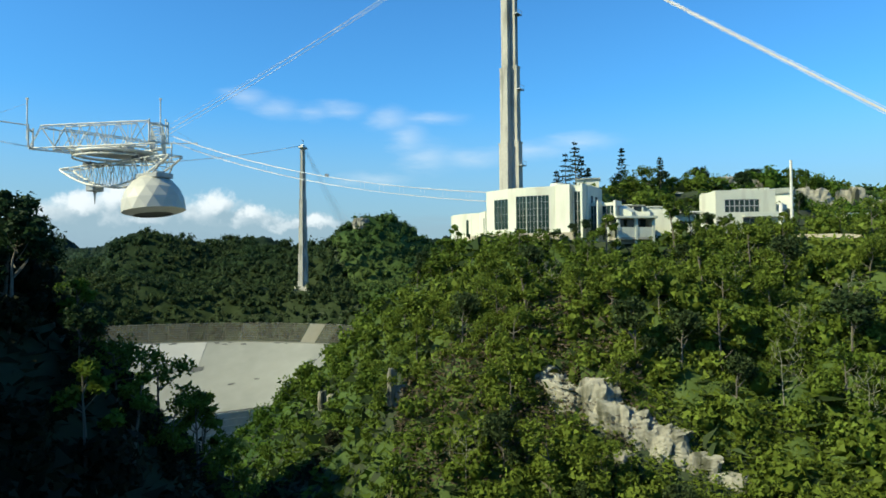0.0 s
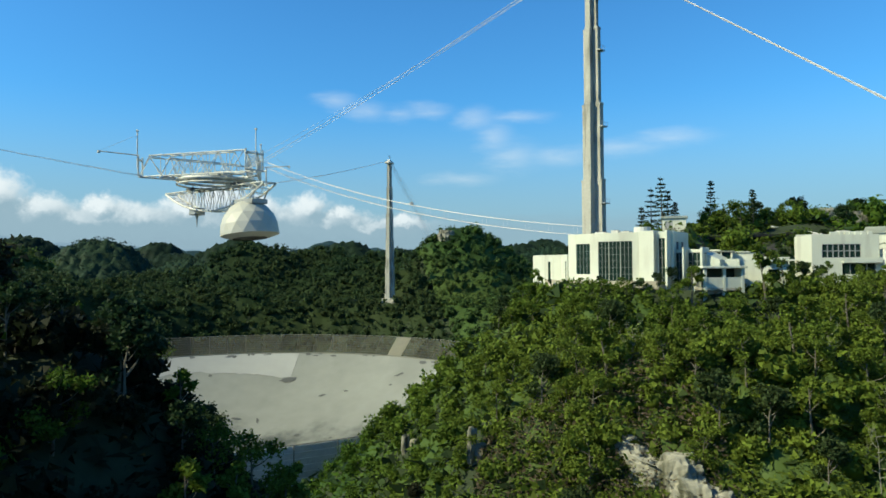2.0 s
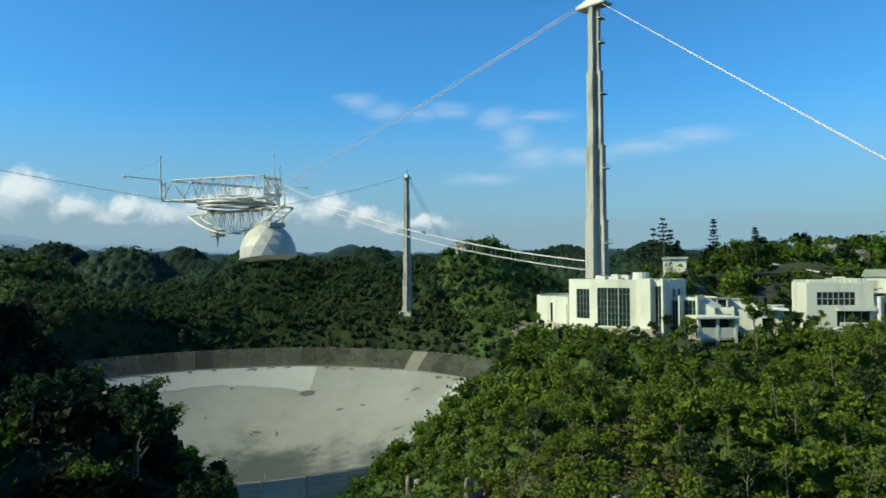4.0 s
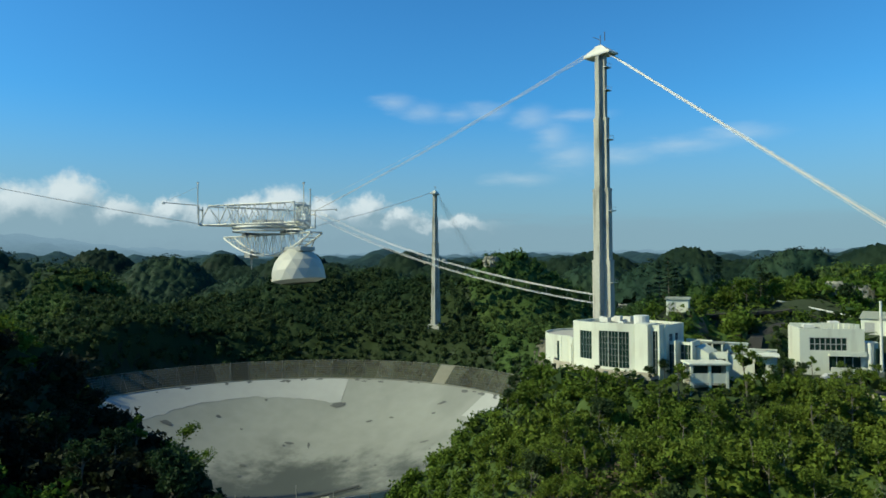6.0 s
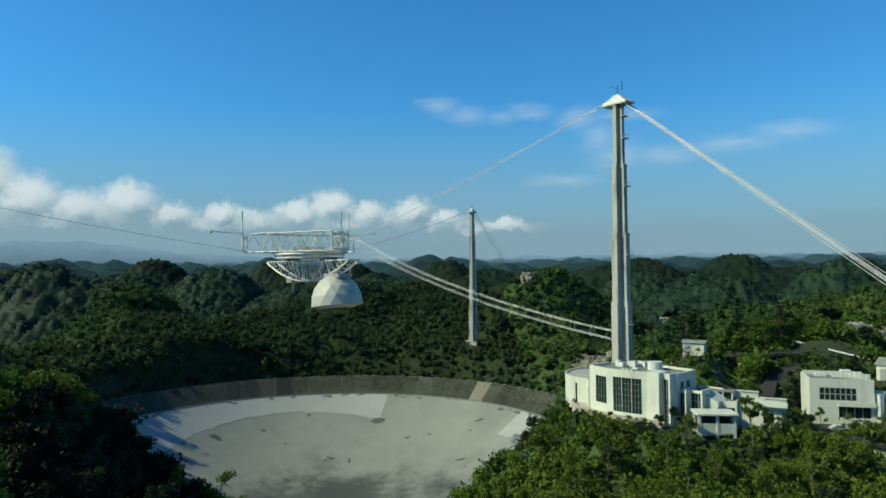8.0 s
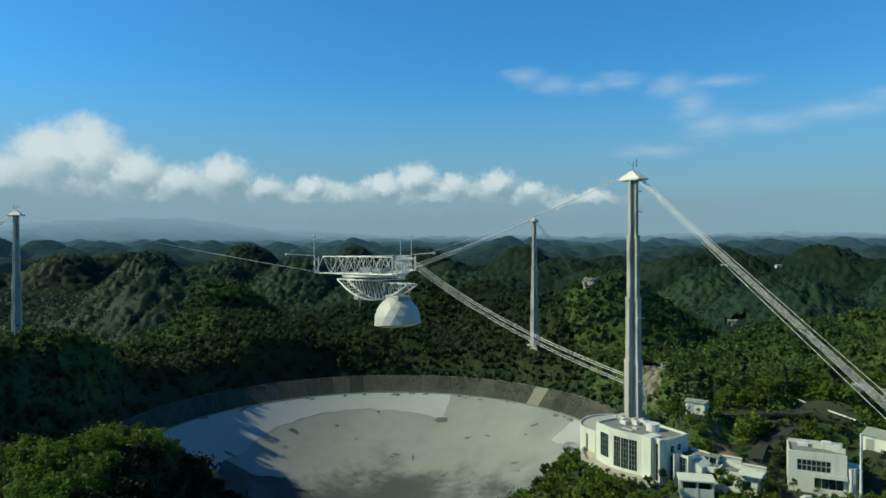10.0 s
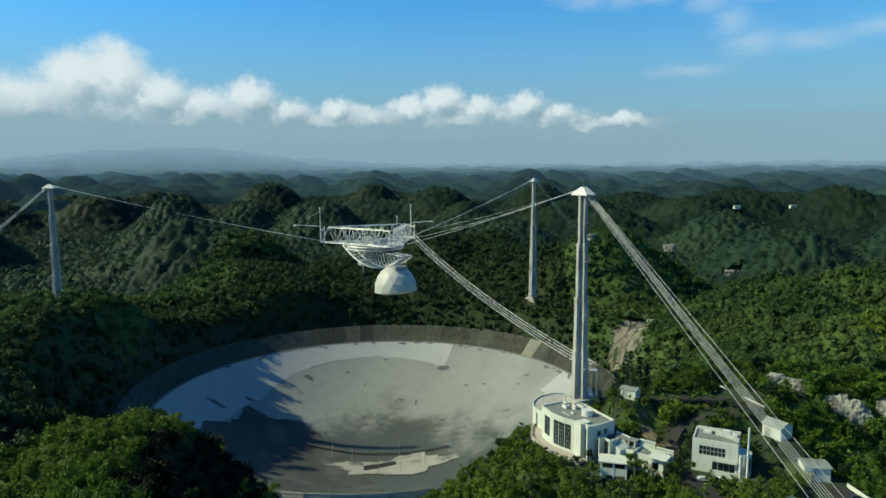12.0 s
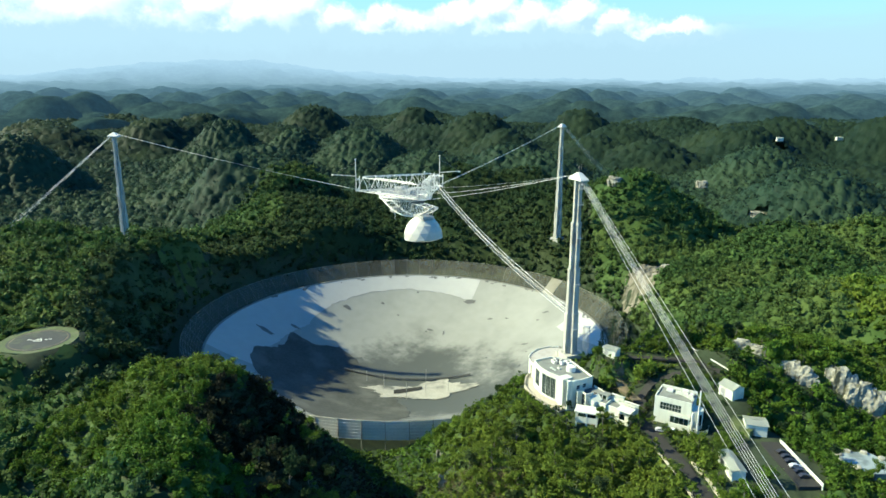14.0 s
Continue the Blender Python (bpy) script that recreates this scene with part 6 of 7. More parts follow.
part("walkway", tube([(x, y, bowl_z(math.hypot(x, y)) + 1.6) for x, y in wk], 0.8, 5), M_DARKSTEEL, bpy.data.objects["radio_dish"], "dark curved walkway across the floor")
for x, y, h in ((-32, -12, 9), (-14, -14, 12), (12, -22, 14), (22, -10, 10), (8, 14, 10), (34, 4, 9)):
    part("floor_mast", tube([(x, y, bowl_z(math.hypot(x, y))), (x, y, bowl_z(math.hypot(x, y)) + h)], 0.22, 5), M_GREYSTEEL, bpy.data.objects["radio_dish"])
rr = random.Random(9)
for k in range(26):
    a, r = rr.uniform(0.5, 3.6), rr.uniform(50, 142)
    on_bowl("torn_panel", blob(r * math.cos(a), r * math.sin(a), rr.uniform(0.8, 3.2), rr.uniform(0.6, 1.4), k + 20, 10, 0.5, rr.uniform(0, 3)), 0.3, M_DARKSTEEL, "dark torn reflector panel")
for k in range(34):      # torn edge along the far rim
    a, r = math.radians(rr.uniform(40, 178)), rr.uniform(148.6, 151.0)
    on_bowl("torn_panel", blob(r * math.cos(a), r * math.sin(a), rr.uniform(0.8, 2.8), rr.uniform(0.5, 1.3), k + 140, 10, 0.5, a + 1.57), 0.36, M_DARKSTEEL, "dark torn reflector panel")
for tx_, ty_, ts_ in ((-10, 126, 6), (-105, 61, 5), (-125, -27, 7), (-118, 2, 4)):
    on_bowl("torn_panel", blob(tx_, ty_, ts_, ts_ * 0.4, 77 + tx_, 14, 0.5, 0.3), 0.42, M_DARKSTEEL, "large torn reflector panel")

# ---- single trees near the camera ----
def leaf_bm(rng, centres, per, size):
    bm = bmesh.new()
    for c, r in centres:
        for _ in range(per):
            d = Vector((rng.gauss(0, 1), rng.gauss(0, 1), rng.gauss(0, 0.8))).normalized() * r * rng.uniform(0.45, 1.1)
            p = c + d
            u = Vector((rng.gauss(0, 1), rng.gauss(0, 1), rng.gauss(0, 0.6))).normalized() * size * rng.uniform(0.6, 1.3)
            w = u.cross(Vector((rng.gauss(0, 1), rng.gauss(0, 1), rng.gauss(0, 1)))).normalized() * size * rng.uniform(0.4, 0.9)
            bm.faces.new([bm.verts.new(p + q) for q in (u, w - u * 0.5, -w - u * 0.4)])
    return bm


def build_tree(seed, h, spread, kind):
    """A tapered trunk with limbs, and leaves in clumps at their ends."""
    rng = random.Random(seed)
    t = thing("tree", "", "tree", "hillside trees")
    lean = Vector((rng.uniform(-0.1, 0.1), rng.uniform(-0.1, 0.1), 1))
    top = lean * h * 0.8
    bm = tube([(0, 0, -1.5), lean * h * 0.3, lean * h * 0.55 + Vector((rng.uniform(-0.3, 0.3), rng.uniform(-0.3, 0.3), 0)), top], 0.019 * h, 6, r2=0.04)
    centres = [(top, spread * 0.42)]
    for k in range(9 if kind != "slim" else 6):
        f = rng.uniform(0.14, 0.92)
        p = lean * h * f * 0.85
        a = k * 2.4 + rng.uniform(-0.4, 0.4)
        L_ = spread * rng.uniform(0.55, 1.0) * (1.15 - 0.55 * f if kind != "spreading" else 1.0)
        e = p + Vector((math.cos(a) * L_, math.sin(a) * L_, h * rng.uniform(0.10, 0.26)))
        m_ = p.lerp(e, 0.5) + Vector((0, 0, -0.1 * L_))
        tube([p, m_, e], 0.008 * h, 4, bm, r2=0.025)
        centres += [(e, spread * rng.uniform(0.26, 0.42)), (m_.lerp(e, 0.4) + Vector((0, 0, 0.25 * spread)), spread * rng.uniform(0.22, 0.36))]
    part("trunk", bm, M_BARK, t, "pale tapering trunk with limbs")
    part("crown", leaf_bm(rng, centres, 78 if kind != "slim" else 62, 0.032 * h), M_LEAF2 if kind != "dark" else M_LEAF, t)
    return t


KINDS = [build_tree(1, 9.5, 3.4, "round"), build_tree(2, 11.0, 3.2, "dark"), build_tree(3, 8.0, 3.8, "spreading"), build_tree(4, 12.5, 2.4, "slim"), build_tree(5, 7.0, 3.0, "round"), build_tree(6, 10.0, 3.6, "spreading")]
LABELS = ("rounded green broadleaf tree on the slope", "tall dark green tree with a dense crown", "spreading broadleaf tree with forked pale limbs", "slim tall tree with a sparse crown", "small rounded green tree on the slope", "spreading tree with an open leafy crown")
for k_, t_ in enumerate(KINDS):
    t_["label"] = LABELS[k_]
rt = random.Random(21)
spots = []


def plant(n, x0, x1, y0, y1, scale=(0.75, 1.15), gap=4.2, kinds=(0, 1, 2, 3, 4, 5)):
    tries = 0
    while n and tries < 6000:
        tries += 1
        x, y = rt.uniform(x0, x1), rt.uniform(y0, y1)
        if any((x - a) ** 2 + (y - b) ** 2 < gap * gap for a, b in spots) or any(math.hypot(x - cx, y - cy) < cr + 1.5 for cx, cy, cr in CLEAR) or math.hypot(x - CX, y - CY) < 178:
            continue
        spots.append((x, y))
        n -= 1
        k = rt.choice(kinds)
        s = rt.uniform(*scale)
        m = Matrix.Translation((x, y, height(x, y) - 0.2)) @ Matrix.Rotation(rt.uniform(0, 6.28), 4, "Z") @ Matrix.Scale(s, 4)
        if len(first) < len(KINDS) and k not in first:
            first.add(k)
            KINDS[k].matrix_basis = m
        else:
            o = copy_thing(KINDS[k], pose(0, 0, 0))
            o.matrix_basis = m


first = set()


def plant_at(k, x, y, s):
    """One tree of a kind at a place."""
    spots.append((x, y))
    o = copy_thing(KINDS[k], pose(0, 0, 0))
    o.matrix_basis = Matrix.Translation((x, y, height(x, y) - 0.2)) @ Matrix.Rotation(x * 1.7 + y, 4, "Z") @ Matrix.Scale(s, 4)


# open-crowned trees on the lip of the gully, against the pale dish
for k_, x_, y_, s_ in ((5, -33, 79, 1.1), (3, -31.5, 69, 0.85), (2, -35, 73, 1.0), (5, -30.5, 76, 0.8), (3, -33, 63, 1.0), (1, -42, 65.5, 1.1), (1, -44, 68, 1.0), (5, -62, 99, 1.0), (3, -67.5, 93, 0.85), (2, -58, 97, 0.9), (1, -37, 68.5, 0.8), (3, -39.5, 74, 0.8), (2, -28, 84, 0.8), (3, -29.5, 82, 1.0), (5, -25.5, 83, 0.85), (3, -31.5, 88, 1.0)):
    plant_at(k_, x_, y_, s_)
plant(78, -12, 96, 84, 146)
plant(22, -122, -88, 66, 104, (0.5, 0.8))
# only the dark-leaved kind here, adding to the gully's painted shade
plant(16, -78, -44, 62, 100, (0.5, 0.85), 3.6, (1,))
plant(9, -8, 4, 162, 178, (0.5, 0.75), 2.8)
plant(36, 34, 118, 200, 228, (0.6, 1.0), 3.4, (1, 4, 5, 0))
plant(12, 20, 44, 203, 228, (0.85, 1.2), 3.6, (1, 0, 5))
plant(16, 50, 92, 140, 172, (0.45, 0.8), 3.5)
plant(8, -10, 18, 130, 160, (0.5, 0.75))
plant(16, 100, 150, 100, 200, (0.6, 1.0), 5.0)
plant(8, -50, 10, 30, 70, (0.6, 0.9), 6.0)
plant(9, 16, 40, 84, 96, (0.4, 0.65), 2.6)

def build_conifer(seed, x, y, h):
    """A dark conifer: straight tapering trunk and loose whorls of drooping boughs."""
    rng = random.Random(seed)
    t = thing("conifer", "dark grey-green conifer with loose tiers of boughs beside the tower", "tree", "conifers", at=(x, y, height(x, y) - 0.3))
    lean = Vector((rng.uniform(-0.03, 0.03), rng.uniform(-0.03, 0.03), 1))
    wood, leaf = tube([(0, 0, -1), lean * h * 0.5, lean * h], 0.014 * h, 6, r2=0.03), bmesh.new()
    z = 0.16
    while z < 0.98:
        reach = h * 0.22 * (1.04 - z) ** 0.7 * rng.uniform(0.75, 1.15)
        n_ = rng.randint(4, 6)
        for k in range(n_):
            a = 2 * math.pi * (k + rng.random() * 0.5) / n_
            r_ = reach * rng.uniform(0.6, 1.1)
            p = lean * h * z
            e = p + Vector((math.cos(a) * r_, math.sin(a) * r_, r_ * rng.uniform(0.0, 0.30)))
            tube([p, e], 0.05, 4, wood, r2=0.015)
            for _ in range(16):
                c = p.lerp(e, rng.uniform(0.3, 1.05)) + Vector((rng.gauss(0, 0.16), rng.gauss(0, 0.16), rng.gauss(0, 0.12)))
                q = Vector((rng.gauss(0, 1), rng.gauss(0, 1), rng.gauss(0, 0.5))).normalized() * rng.uniform(0.25, 0.48)
                w_ = q.cross(Vector((rng.gauss(0, 0.5), rng.gauss(0, 0.5), 1))).normalized() * rng.uniform(0.14, 0.28)
                leaf.faces.new([leaf.verts.new(c + o) for o in (q, w_ - q * 0.5, -w_ - q * 0.5)])
        z += rng.uniform(0.05, 0.085)
    part("trunk", wood, M_BARK, t, "grey straight trunk with boughs")
    part("needles", leaf, M_LEAF, t)
    return t


for k_, (x_, y_, h_) in enumerate(((33.5, 196.5, 15.0), (36.5, 199.5, 20.0), (39.0, 196.0, 18.0), (41.5, 200.5, 16.0), (44.0, 203.5, 12.0), (31.5, 201.0, 12.5), (55.0, 208.0, 15.5), (68.0, 210.0, 13.0))):
    spots.append((x_, y_))
    build_conifer(80 + k_, x_, y_, h_)

# shrubs and small trees along the foot of the walls
for k_, x_, y_, s_ in ((4, 13.0, 157.6, 0.34), (1, 17.1, 154.4, 0.26), (4, 21.5, 152.0, 0.36), (0, 25.2, 150.6, 0.28), (4, 9.2, 160.2, 0.3), (1, 28.8, 150.2, 0.42), (4, 5.2, 165.6, 0.3),
                       (1, 33.0, 154.6, 0.5), (4, 30.0, 152.6, 0.36), (4, 41.0, 144.6, 0.3), (1, 46.0, 145.0, 0.24), (4, 52.0, 147.6, 0.3), (4, 36.5, 150.4, 0.3),
                       (1, 58.6, 151.4, 0.6), (0, 61.2, 154.4, 0.6), (1, 62.6, 151.4, 0.5), (3, 66.6, 156.6, 0.5), (4, 64.2, 158.6, 0.4), (1, 75.6, 154.4, 0.3), (4, 70.6, 154.6, 0.3),
                       (1, 46.5, 170.5, 0.55), (4, 50.2, 169.0, 0.6), (0, 44.0, 176.0, 0.55), (1, 62.0, 166.0, 0.5), (4, 60.0, 163.0, 0.6), (4, 56.2, 162.6, 0.5), (4, 53.2, 163.4, 0.5), (1, 54.6, 167.0, 0.5), (4, 51.4, 166.4, 0.55), (0, 54.0, 171.5, 0.5), (4, 61.5, 170.0, 0.55), (1, 63.5, 176.0, 0.5)):
    plant_at(k_, x_, y_, s_)
for (ax_, ay_, _), (bx_, by_, _) in zip(ROAD, ROAD[1:]):
    for q_ in (0.1, 0.4, 0.7):
        x_, y_ = ax_ + (bx_ - ax_) * q_, ay_ + (by_ - ay_) * q_
        n_ = Vector((by_ - ay_, ax_ - bx_)).normalized()
        if 46 < x_ < 82 and 168 < y_ < 206:
            plant_at(1, x_ + n_.x * 4.9, y_ + n_.y * 4.9, rt.uniform(0.3, 0.45))
            plant_at(4, x_ - n_.x * 5.1, y_ - n_.y * 5.1, rt.uniform(0.35, 0.5))


# ---- leafless pale trees standing among the green ones ----
def build_bare_tree(seed, h):
    rng = random.Random(seed)
    t = thing("bare_tree", "leafless pale grey tree with forked twigs on the slope", "tree", "leafless trees")
    lean = Vector((rng.uniform(-0.2, 0.2), rng.uniform(-0.2, 0.2), 1))
    part("trunk", tube([(0, 0, -1.5), lean * h * 0.4, lean * h * 0.75 + Vector((0.2, -0.1, 0)), lean * h], 0.010 * h, 5, r2=0.015), M_TWIG, t)
    for k in range(9):
        f = 0.35 + 0.6 * k / 9
        p = lean * h * f
        a = k * 2.4 + rng.uniform(-0.5, 0.5)
        reach = h * 0.42 * (1.15 - 0.6 * f)
        e = p + Vector((math.cos(a) * reach, math.sin(a) * reach, h * rng.uniform(0.12, 0.28)))
        bm = tube([p, p.lerp(e, 0.5) + Vector((0, 0, -0.05 * h)), e], 0.0048 * h, 4, r2=0.01)
        for _ in range(4):
            q = p.lerp(e, rng.uniform(0.45, 0.95))
            tube([q, q + Vector((rng.uniform(-0.14, 0.14), rng.uniform(-0.14, 0.14), rng.uniform(0.08, 0.2))) * h], 0.003 * h, 3, bm, r2=0.008)
        part("branch", bm, M_TWIG, t)
    return t


for k_, (x_, y_, s_) in enumerate(((48.0, 96.3, 1.25), (19.2, 121.8, 0.95), (52.1, 103.2, 1.00), (2.9, 97.0, 1.10), (55.5, 89.3, 1.15), (62.2, 104.9, 1.00), (49.6, 113.8, 0.95))):
    o_ = build_bare_tree(60 + k_, 8.2 * s_)
    o_.matrix_basis = Matrix.Translation((x_, y_, height(x_, y_) - 0.2))

# ---- forest ----
def keep(x, y, pad=0.0):
    ok = np.hypot(x - CX, y - CY) > 176
    for cx, cy, cr in CLEAR:
        ok &= np.hypot(x - cx, y - cy) > cr + pad
    return ok


def scatter(rng, x0, x1, y0, y1, step):
    gx, gy = np.meshgrid(np.arange(x0, x1, step), np.arange(y0, y1, step))
    gx = gx + rng.uniform(-0.5, 0.5, gx.shape) * step
    gy = gy + rng.uniform(-0.5, 0.5, gy.shape) * step
    return gx.ravel(), gy.ravel()


ICO_V, ICO_F = None, None


def ico():
    global ICO_V, ICO_F
    bm = bmesh.new()
    bmesh.ops.create_icosphere(bm, subdivisions=1, radius=1)
    bm.verts.ensure_lookup_table()
    ICO_V = np.array([v.co[:] for v in bm.verts])
    ICO_F = np.array([[v.index for v in f.verts] for f in bm.faces])
    bm.free()


ico()


def leaf_cloud(rng, x, y, z, rad, hgt, tris, size, core=0.6):
    """Crowns: a rough dark core and many loose leaf clumps round it. Returns vertices and triangles."""
    n = len(x)
    d = rng.normal(size=(n, tris, 3))
    d /= np.linalg.norm(d, axis=2, keepdims=True)
    d[:, :, 2] = np.abs(d[:, :, 2]) * 1.0 - 0.35 * rng.random((n, tris))
    # lumps: each crown has a few lobes of its own reach
    lobes = rng.normal(size=(n, 7, 3))
    lobes /= np.linalg.norm(lobes, axis=2, keepdims=True)
    lobes[:, :, 2] = np.abs(lobes[:, :, 2])
    reach = 0.35 + 0.75 * rng.random((n, 1, 7))
    near = np.max(np.clip(np.einsum("nti,nli->ntl", d, lobes), 0, 1) ** 5 * reach, axis=2)
    r = (0.45 + 0.75 * near) * (0.75 + 0.4 * rng.random((n, tris)))
    c = np.stack([x, y, z], 1)[:, None, :] + d * r[:, :, None] * np.stack([rad, rad, hgt], 1)[:, None, :]
    nrm = d + 0.7 * rng.normal(size=d.shape)
    nrm /= np.linalg.norm(nrm, axis=2, keepdims=True)
    a = np.cross(nrm, rng.normal(size=d.shape))
    a /= np.linalg.norm(a, axis=2, keepdims=True) + 1e-9
    b = np.cross(nrm, a)
    s = size * (0.6 + 0.8 * rng.random((n, tris, 1))) * (rad / rad.mean())[:, None, None]
    v = np.stack([c + a * s, c - 0.5 * a * s + 0.8 * b * s, c - 0.5 * a * s - 0.8 * b * s], 2).reshape(-1, 3)
    f = np.arange(len(v)).reshape(-1, 3)
    if core:
        k = len(ICO_V)
        w = ICO_V[None] * (core * (0.6 + 0.75 * rng.random((n, k, 1)))) * np.stack([rad, rad, hgt], 1)[:, None, :] * np.array([1, 1, 0.9]) + np.stack([x, y, z - 0.15 * hgt], 1)[:, None, :]
        fi = ICO_F[None] + (np.arange(n) * k)[:, None, None] + len(v)
        v, f = np.concatenate([v, w.reshape(-1, 3)]), np.concatenate([f, fi.reshape(-1, 3)])
    return v, f


def low_growth(x, y):
    """Scrub instead of trees in the gully down to the dish."""
    d, _ = along(x, y, -28, 100, -95, 189)
    return 0.45 + 0.55 * np.clip((d - 16) / 18, 0, 1)


def woods(name, seed, area, step, rad, hgt, stem, tris, size, mat, label, inside=None, outside=None, core=0.6, roll=0.0):
    rng = np.random.default_rng(seed)
    x, y = scatter(rng, *area, step)
    ok = keep(x, y, 2.0)
    if outside is not None:
        ok &= ~((x > outside[0]) & (x < outside[1]) & (y > outside[2]) & (y < outside[3]))
    if inside is not None:
        ok &= inside(x, y)
    x, y = x[ok], y[ok]
    k = 0.7 + 0.65 * rng.random(len(x)) ** 1.5
    big = rng.random(len(x)) < 0.12
    k = np.where(big, k * 1.4, k)
    k = k * low_growth(x, y)
    z = land(x, y) + stem * k * (0.7 + 0.6 * rng.random(len(x)))
    z = z + roll * np.sin(x * 0.21 + 1.6 * np.sin(y * 0.11)) * np.sin(y * 0.19 + 1.4 * np.sin(x * 0.13))
    v, f = leaf_cloud(rng, x, y, z, rad * k, hgt * k * (0.85 + 0.4 * rng.random(len(x))), tris, size, core)
    sheet(name, v, f, mat, label, "forest", "stuff")
    return len(f)


def undergrowth(name, seed, area, n, size, mat, label, lift=0.5, pad=0.5, inside=None):
    """A low tangle of leaves right over the ground."""
    rng = np.random.default_rng(seed)
    x, y = rng.uniform(area[0], area[1], n), rng.uniform(area[2], area[3], n)
    ok = keep(x, y, pad)
    if inside is not None:
        ok &= inside(x, y)
    x, y = x[ok], y[ok]
    c = np.stack([x, y, land(x, y) + lift * rng.random(len(x))], 1)[:, None, :]
    v = (c + rng.normal(size=(len(x), 3, 3)) * size * np.array([1, 1, 0.7])).reshape(-1, 3)
    f = np.arange(len(v)).reshape(-1, 3)
    sheet(name, v, f, mat, label, "undergrowth", "stuff")
    return len(f)


NEAR = (-150, 165, 30, 262)
MID = (-480, 330, -80, 720)


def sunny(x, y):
    """Hills to the right and left whose leaf colour is lightened for sun."""
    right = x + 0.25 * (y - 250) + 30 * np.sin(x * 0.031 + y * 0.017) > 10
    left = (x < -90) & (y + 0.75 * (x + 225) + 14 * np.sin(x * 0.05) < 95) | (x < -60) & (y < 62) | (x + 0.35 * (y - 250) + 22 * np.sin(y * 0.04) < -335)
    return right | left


# one hill given the brightest leaf colour, painted for the sun on it
def sun_bright_hill(x, y):
    return np.hypot((x - 200) / 1.2, y - 335) + 9 * np.sin(x * 0.12) + 7 * np.sin(y * 0.15) < 68


def in_near(x, y):
    return (x > NEAR[0]) & (x < NEAR[1]) & (y > NEAR[2]) & (y < NEAR[3])


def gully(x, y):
    """The hollow between the two near ridges, its leaf colour darkened for their shade."""
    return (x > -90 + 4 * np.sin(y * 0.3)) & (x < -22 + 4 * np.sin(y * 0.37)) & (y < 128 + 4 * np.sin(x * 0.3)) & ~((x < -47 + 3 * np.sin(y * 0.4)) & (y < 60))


count = woods("hillside_woods", 3, NEAR, 4.2, 2.9, 3.0, 2.4, 195, 0.37, M_LEAF2, "dense green broadleaf forest canopy on the near slopes", core=0.40, inside=lambda x, y: ~gully(x, y))
count += woods("gully_woods", 3, NEAR, 4.2, 2.9, 3.0, 2.4, 230, 0.37, M_SHADE_LEAF, "gully woods below the ridge, leaf colour darkened for shade", core=0.40, inside=gully)
count += undergrowth("hillside_undergrowth", 8, NEAR, 110000, 0.62, M_LEAF2, "tangled green undergrowth and creepers on the slopes", 2.2, inside=lambda x, y: ~gully(x, y))
count += undergrowth("gully_undergrowth", 8, NEAR, 110000, 0.62, M_SHADE_LEAF, "gully undergrowth below the ridge, leaf colour darkened for shade", 2.2, inside=gully)
count += undergrowth("cliff_undergrowth", 19, (2, 62, 76, 114), 44000, 0.30, M_LEAF2, "leafy shrubs and ferns round the pale rock face", 1.7, -1.7)
count += undergrowth("dry_undergrowth", 23, (-8, 30, 96, 122), 9000, 0.26, M_DRY, "dry brown brush and twigs on the thin soil above the rock face", 3.6, -1.0)
count += undergrowth("bank_undergrowth", 24, (36, 64, 170, 186), 3000, 0.24, M_DRY, "dry brown grass on the bank behind the buildings", 0.9, 0.2)
count += undergrowth("rim_undergrowth", 9, (-400, 90, 80, 580), 60000, 1.3, M_LEAF, "dark creepers on the steep slopes round the dish", 2.5)
count += woods("hill_woods", 12, MID, 5.7, 3.9, 3.9, 3.9, 42, 0.74, M_LEAF3, "green forest on rounded hills, leaves lightened for sun", inside=lambda x, y: ~in_near(x, y) & sunny(x, y) & ~sun_bright_hill(x, y), core=0.5, roll=2.0)
count += woods("bright_scrub", 14, (90, 330, 262, 440), 5.0, 3.4, 3.0, 2.6, 60, 0.85, M_LEAF2, "green scrub on a rounded hill, leaves brightened for sun", inside=lambda x, y: ~in_near(x, y) & sun_bright_hill(x, y), core=0.6)
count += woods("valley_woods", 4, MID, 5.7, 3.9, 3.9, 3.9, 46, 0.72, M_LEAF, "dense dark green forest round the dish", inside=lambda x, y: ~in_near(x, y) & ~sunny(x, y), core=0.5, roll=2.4)


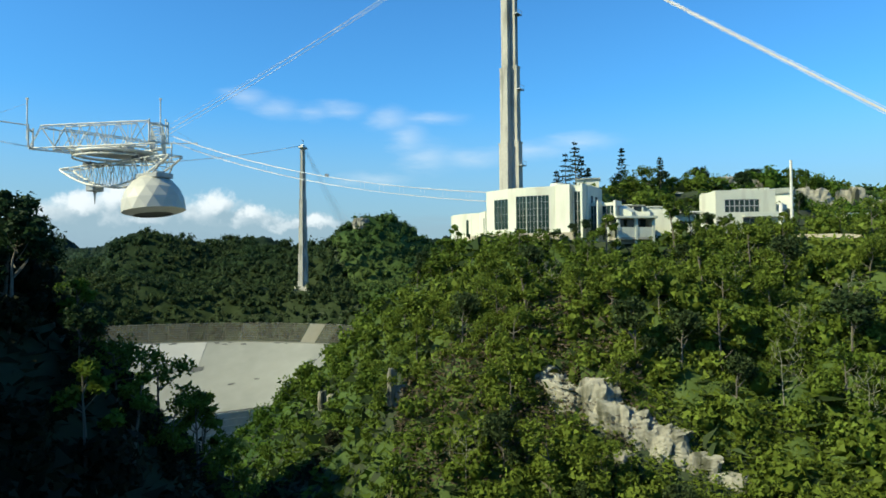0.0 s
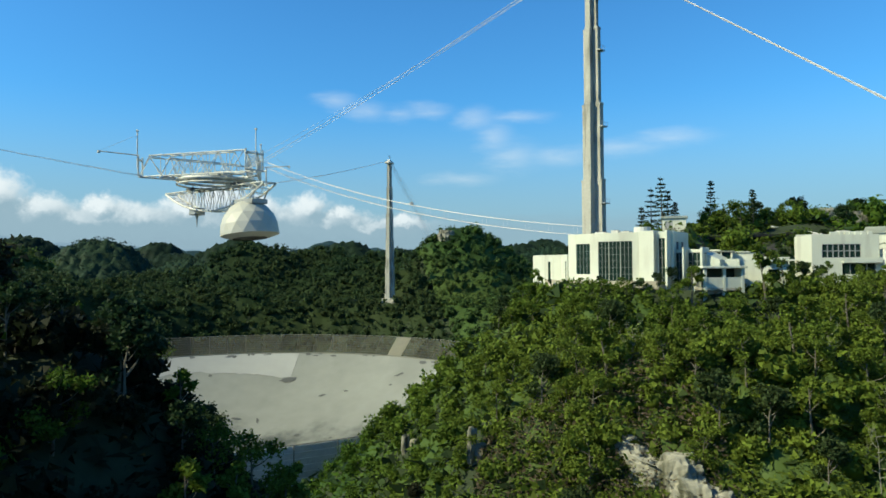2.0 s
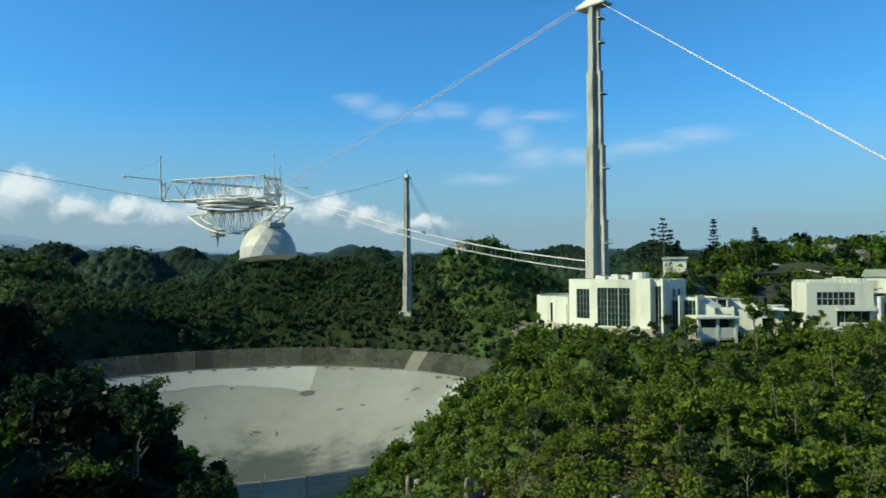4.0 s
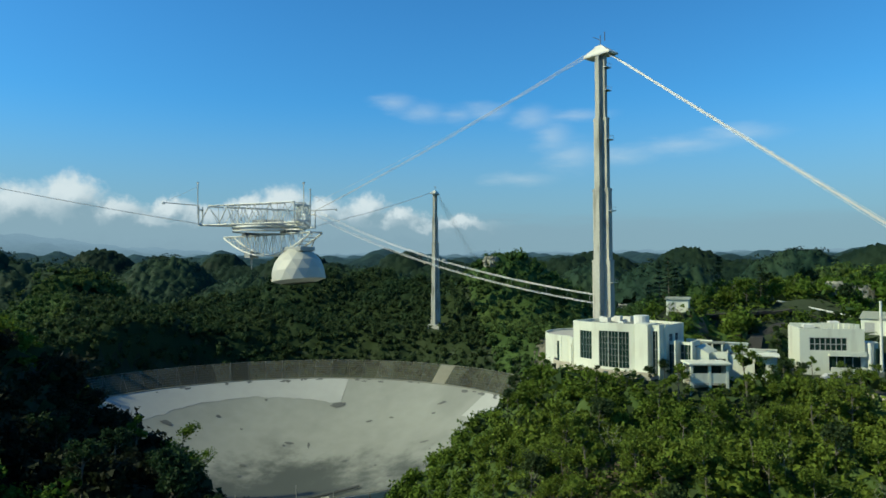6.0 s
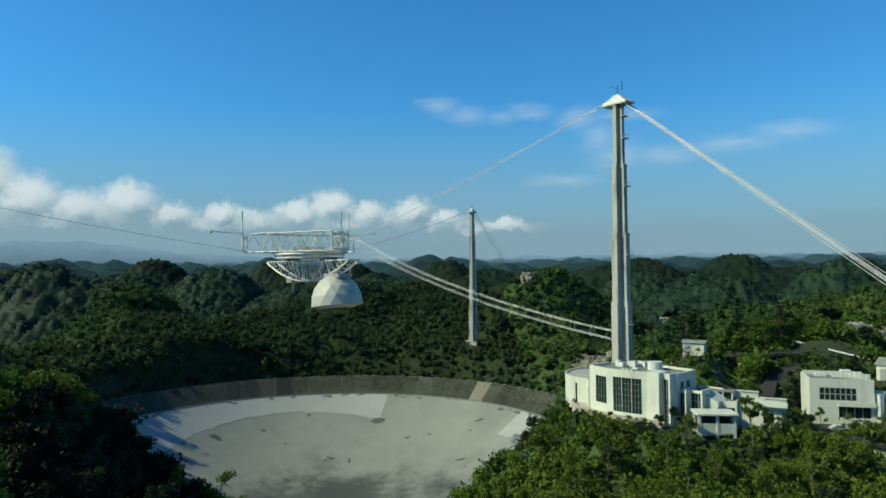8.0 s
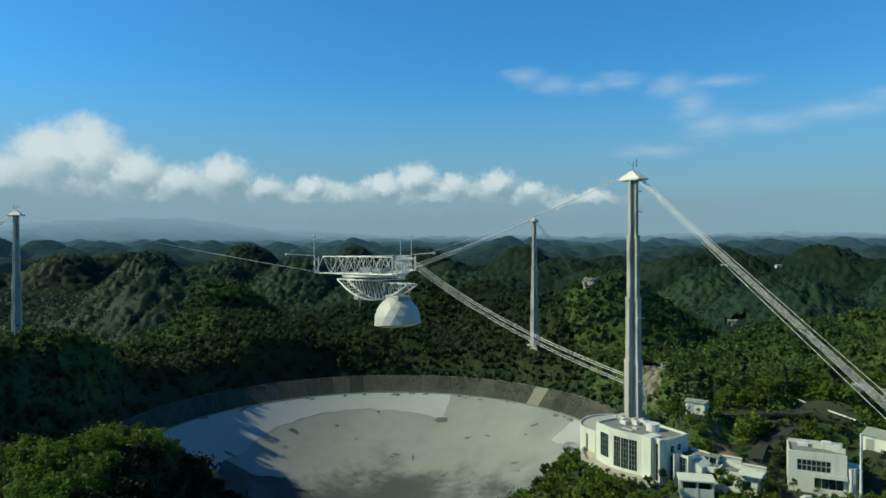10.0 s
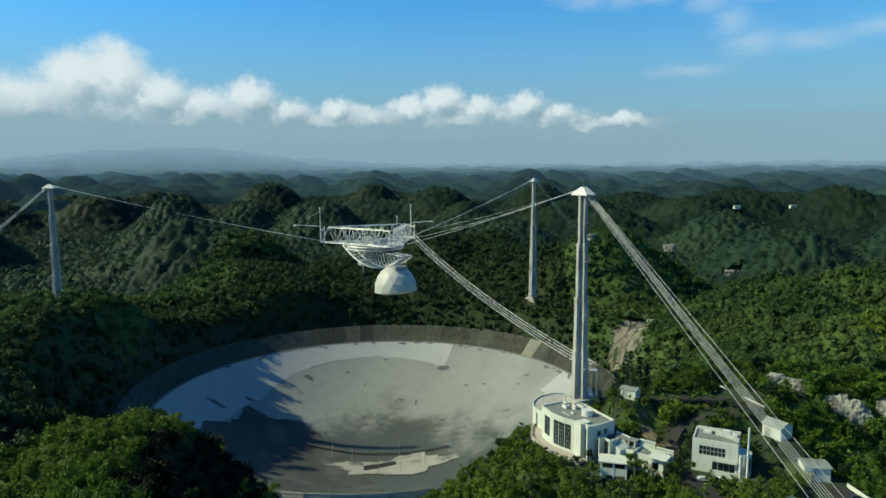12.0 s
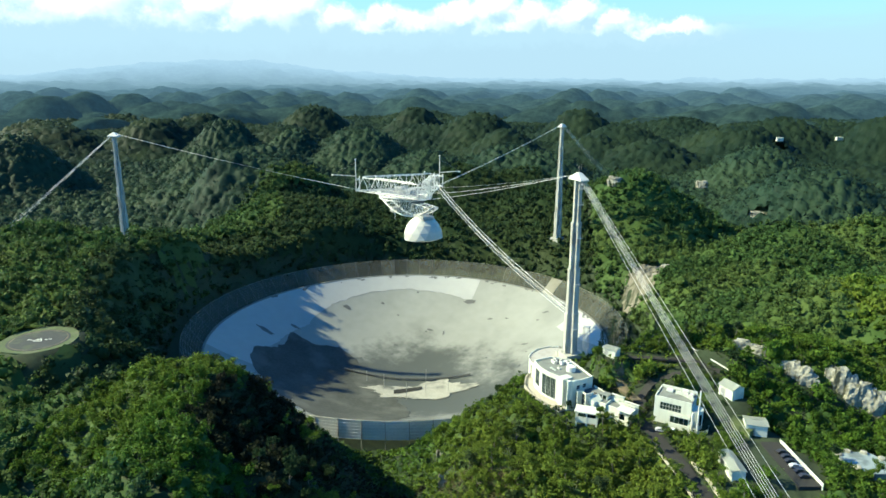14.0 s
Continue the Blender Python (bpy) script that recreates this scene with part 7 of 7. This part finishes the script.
def thicket(name, seed, n, size, mat, label, lift):
    """Low shrubs on the bank below the terrace and the wing."""
    rng = np.random.default_rng(seed)
    x, y = rng.uniform(2, 62, n), rng.uniform(140, 166, n)
    lx, ly = (x - 11) * 0.82 - (y - 168.7) * 0.573, (x - 11) * 0.573 + (y - 168.7) * 0.82
    wx, wy = (x - 38.6) * 0.975 - (y - 157.2) * 0.22, (x - 38.6) * 0.22 + (y - 157.2) * 0.975
    px, py = (x - 37.9) * 0.985 + (y - 146.8) * 0.17, -(x - 37.9) * 0.17 + (y - 146.8) * 0.985
    ok = ((ly < -7.3) | (lx > 28)) & ((wy < -1.2) | (wx > 20.5) | (wx < -4)) & ~((px > -1.2) & (px < 10) & (py > -1.2) & (py < 7)) & ((ly < -5) | (lx < -4) | (lx > 33))
    lump = np.clip(0.5 + np.sin(x * 1.1 + 2 * np.sin(y * 0.6)) * np.sin(y * 1.3 + 1.7), 0.15, 1.3)
    c = np.stack([x, y, land(x, y) + lift * lump * rng.random(n) ** 0.7], 1)[ok][:, None, :]
    v = (c + rng.normal(size=(len(c), 3, 3)) * size * np.array([1, 1, 0.8])).reshape(-1, 3)
    sheet(name, v, np.arange(len(v)).reshape(-1, 3), mat, label, "shrubs", "stuff")
    return len(v) // 3


def canopy_sheet(name, seed, area, step, cell, low, vary, fall, mat, label, where, smooth=False):
    """A closed canopy: one sheet domed over every crown."""
    rng = np.random.default_rng(seed)
    x, y = np.meshgrid(np.arange(area[0], area[1], step), np.arange(area[2], area[3], step))
    ny, nx = x.shape
    gi, gj = np.floor(x / cell).astype(int), np.floor(y / cell).astype(int)
    i0, j0 = gi.min() - 1, gj.min() - 1
    shp = (gj.max() - j0 + 3, gi.max() - i0 + 3)
    ox, oy, oh = rng.random(shp), rng.random(shp), rng.random(shp)
    crown = np.full(x.shape, -9.0)
    for di in (-1, 0, 1):
        for dj in (-1, 0, 1):
            a, b = gi + di, gj + dj
            q = (b - j0, a - i0)
            d = np.hypot(x - (a + ox[q]) * cell, y - (b + oy[q]) * cell)
            crown = np.maximum(crown, low + vary * oh[q] ** 1.4 - fall * d ** 2)
    z = land(x, y) + np.maximum(crown, -1.0) * low_growth(x, y) + rng.normal(size=x.shape) * 0.08 * cell
    ok = where(x, y) & (np.hypot(x - CX, y - CY) > 180)
    for cx, cy, cr in CLEAR:
        ok &= np.hypot(x - cx, y - cy) > cr + (1.5 if step < 4 else 0)
    i = np.arange(nx * ny).reshape(ny, nx)
    full = ok[:-1, :-1] & ok[:-1, 1:] & ok[1:, 1:] & ok[1:, :-1]
    f = np.stack([i[:-1, :-1], i[:-1, 1:], i[1:, 1:], i[1:, :-1]], -1)[full]
    used, back = np.unique(f.ravel(), return_inverse=True)
    v = np.stack([x, y, z], -1).reshape(-1, 3)[used]
    sheet(name, v, back.reshape(-1, 4), mat, label, "forest", "stuff", smooth=smooth)
    return 2 * len(f)


def in_mid(x, y, pad=6):
    return (x > MID[0] + pad) & (x < MID[1] - pad) & (y > MID[2] + pad) & (y < MID[3] - pad)


def far_hills(x, y):
    return ~in_mid(x, y) & (np.hypot(x - CX, y - CY) < 900) & (x > -1070) & (x < 550) & (y > 240) & (y < 1070)


count += canopy_sheet("far_hill_woods", 41, (-1080, 560, 230, 1080), 3.0, 9.0, 4.5, 5.0, 0.24, M_CANOPY, "dark billowing forest on the rounded hills beyond the dish", far_hills, True)
count += woods("far_hill_crowns", 43, (-1080, 560, 230, 1080), 9.0, 5.2, 3.4, 6.2, 15, 0.95, M_CANOPY, "loose leafy crowns on the rounded hills beyond the dish", inside=far_hills, core=0)
count += canopy_sheet("distant_woods", 31, (-1640, 1060, -220, 1960), 5.0, 9.0, 5.5, 5.5, 0.30, M_CANOPY, "closed canopy of distant forest over rounded karst hills",
                      lambda x, y: (np.hypot(x - CX, y - CY) < 1760) & (y + 170 > 0.45 * np.abs(x + 60)) & ~in_mid(x, y) & ~far_hills(x, y))
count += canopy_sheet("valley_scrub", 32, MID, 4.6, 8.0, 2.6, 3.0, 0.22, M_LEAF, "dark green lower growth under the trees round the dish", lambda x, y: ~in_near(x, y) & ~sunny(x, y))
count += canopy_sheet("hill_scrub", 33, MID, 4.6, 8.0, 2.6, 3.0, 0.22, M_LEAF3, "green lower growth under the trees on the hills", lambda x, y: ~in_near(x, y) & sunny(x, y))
count += canopy_sheet("slope_scrub", 34, NEAR, 1.5, 3.6, 0.9, 1.8, 0.5, M_LEAF3, "green lower growth under the trees on the near slopes", lambda x, y: ~gully(x, y))
count += thicket("terrace_thicket", 44, 26000, 0.34, M_LEAF2, "green shrubs and creepers on the bank below the terrace", 1.6)
scene["leaf_triangles"] = count
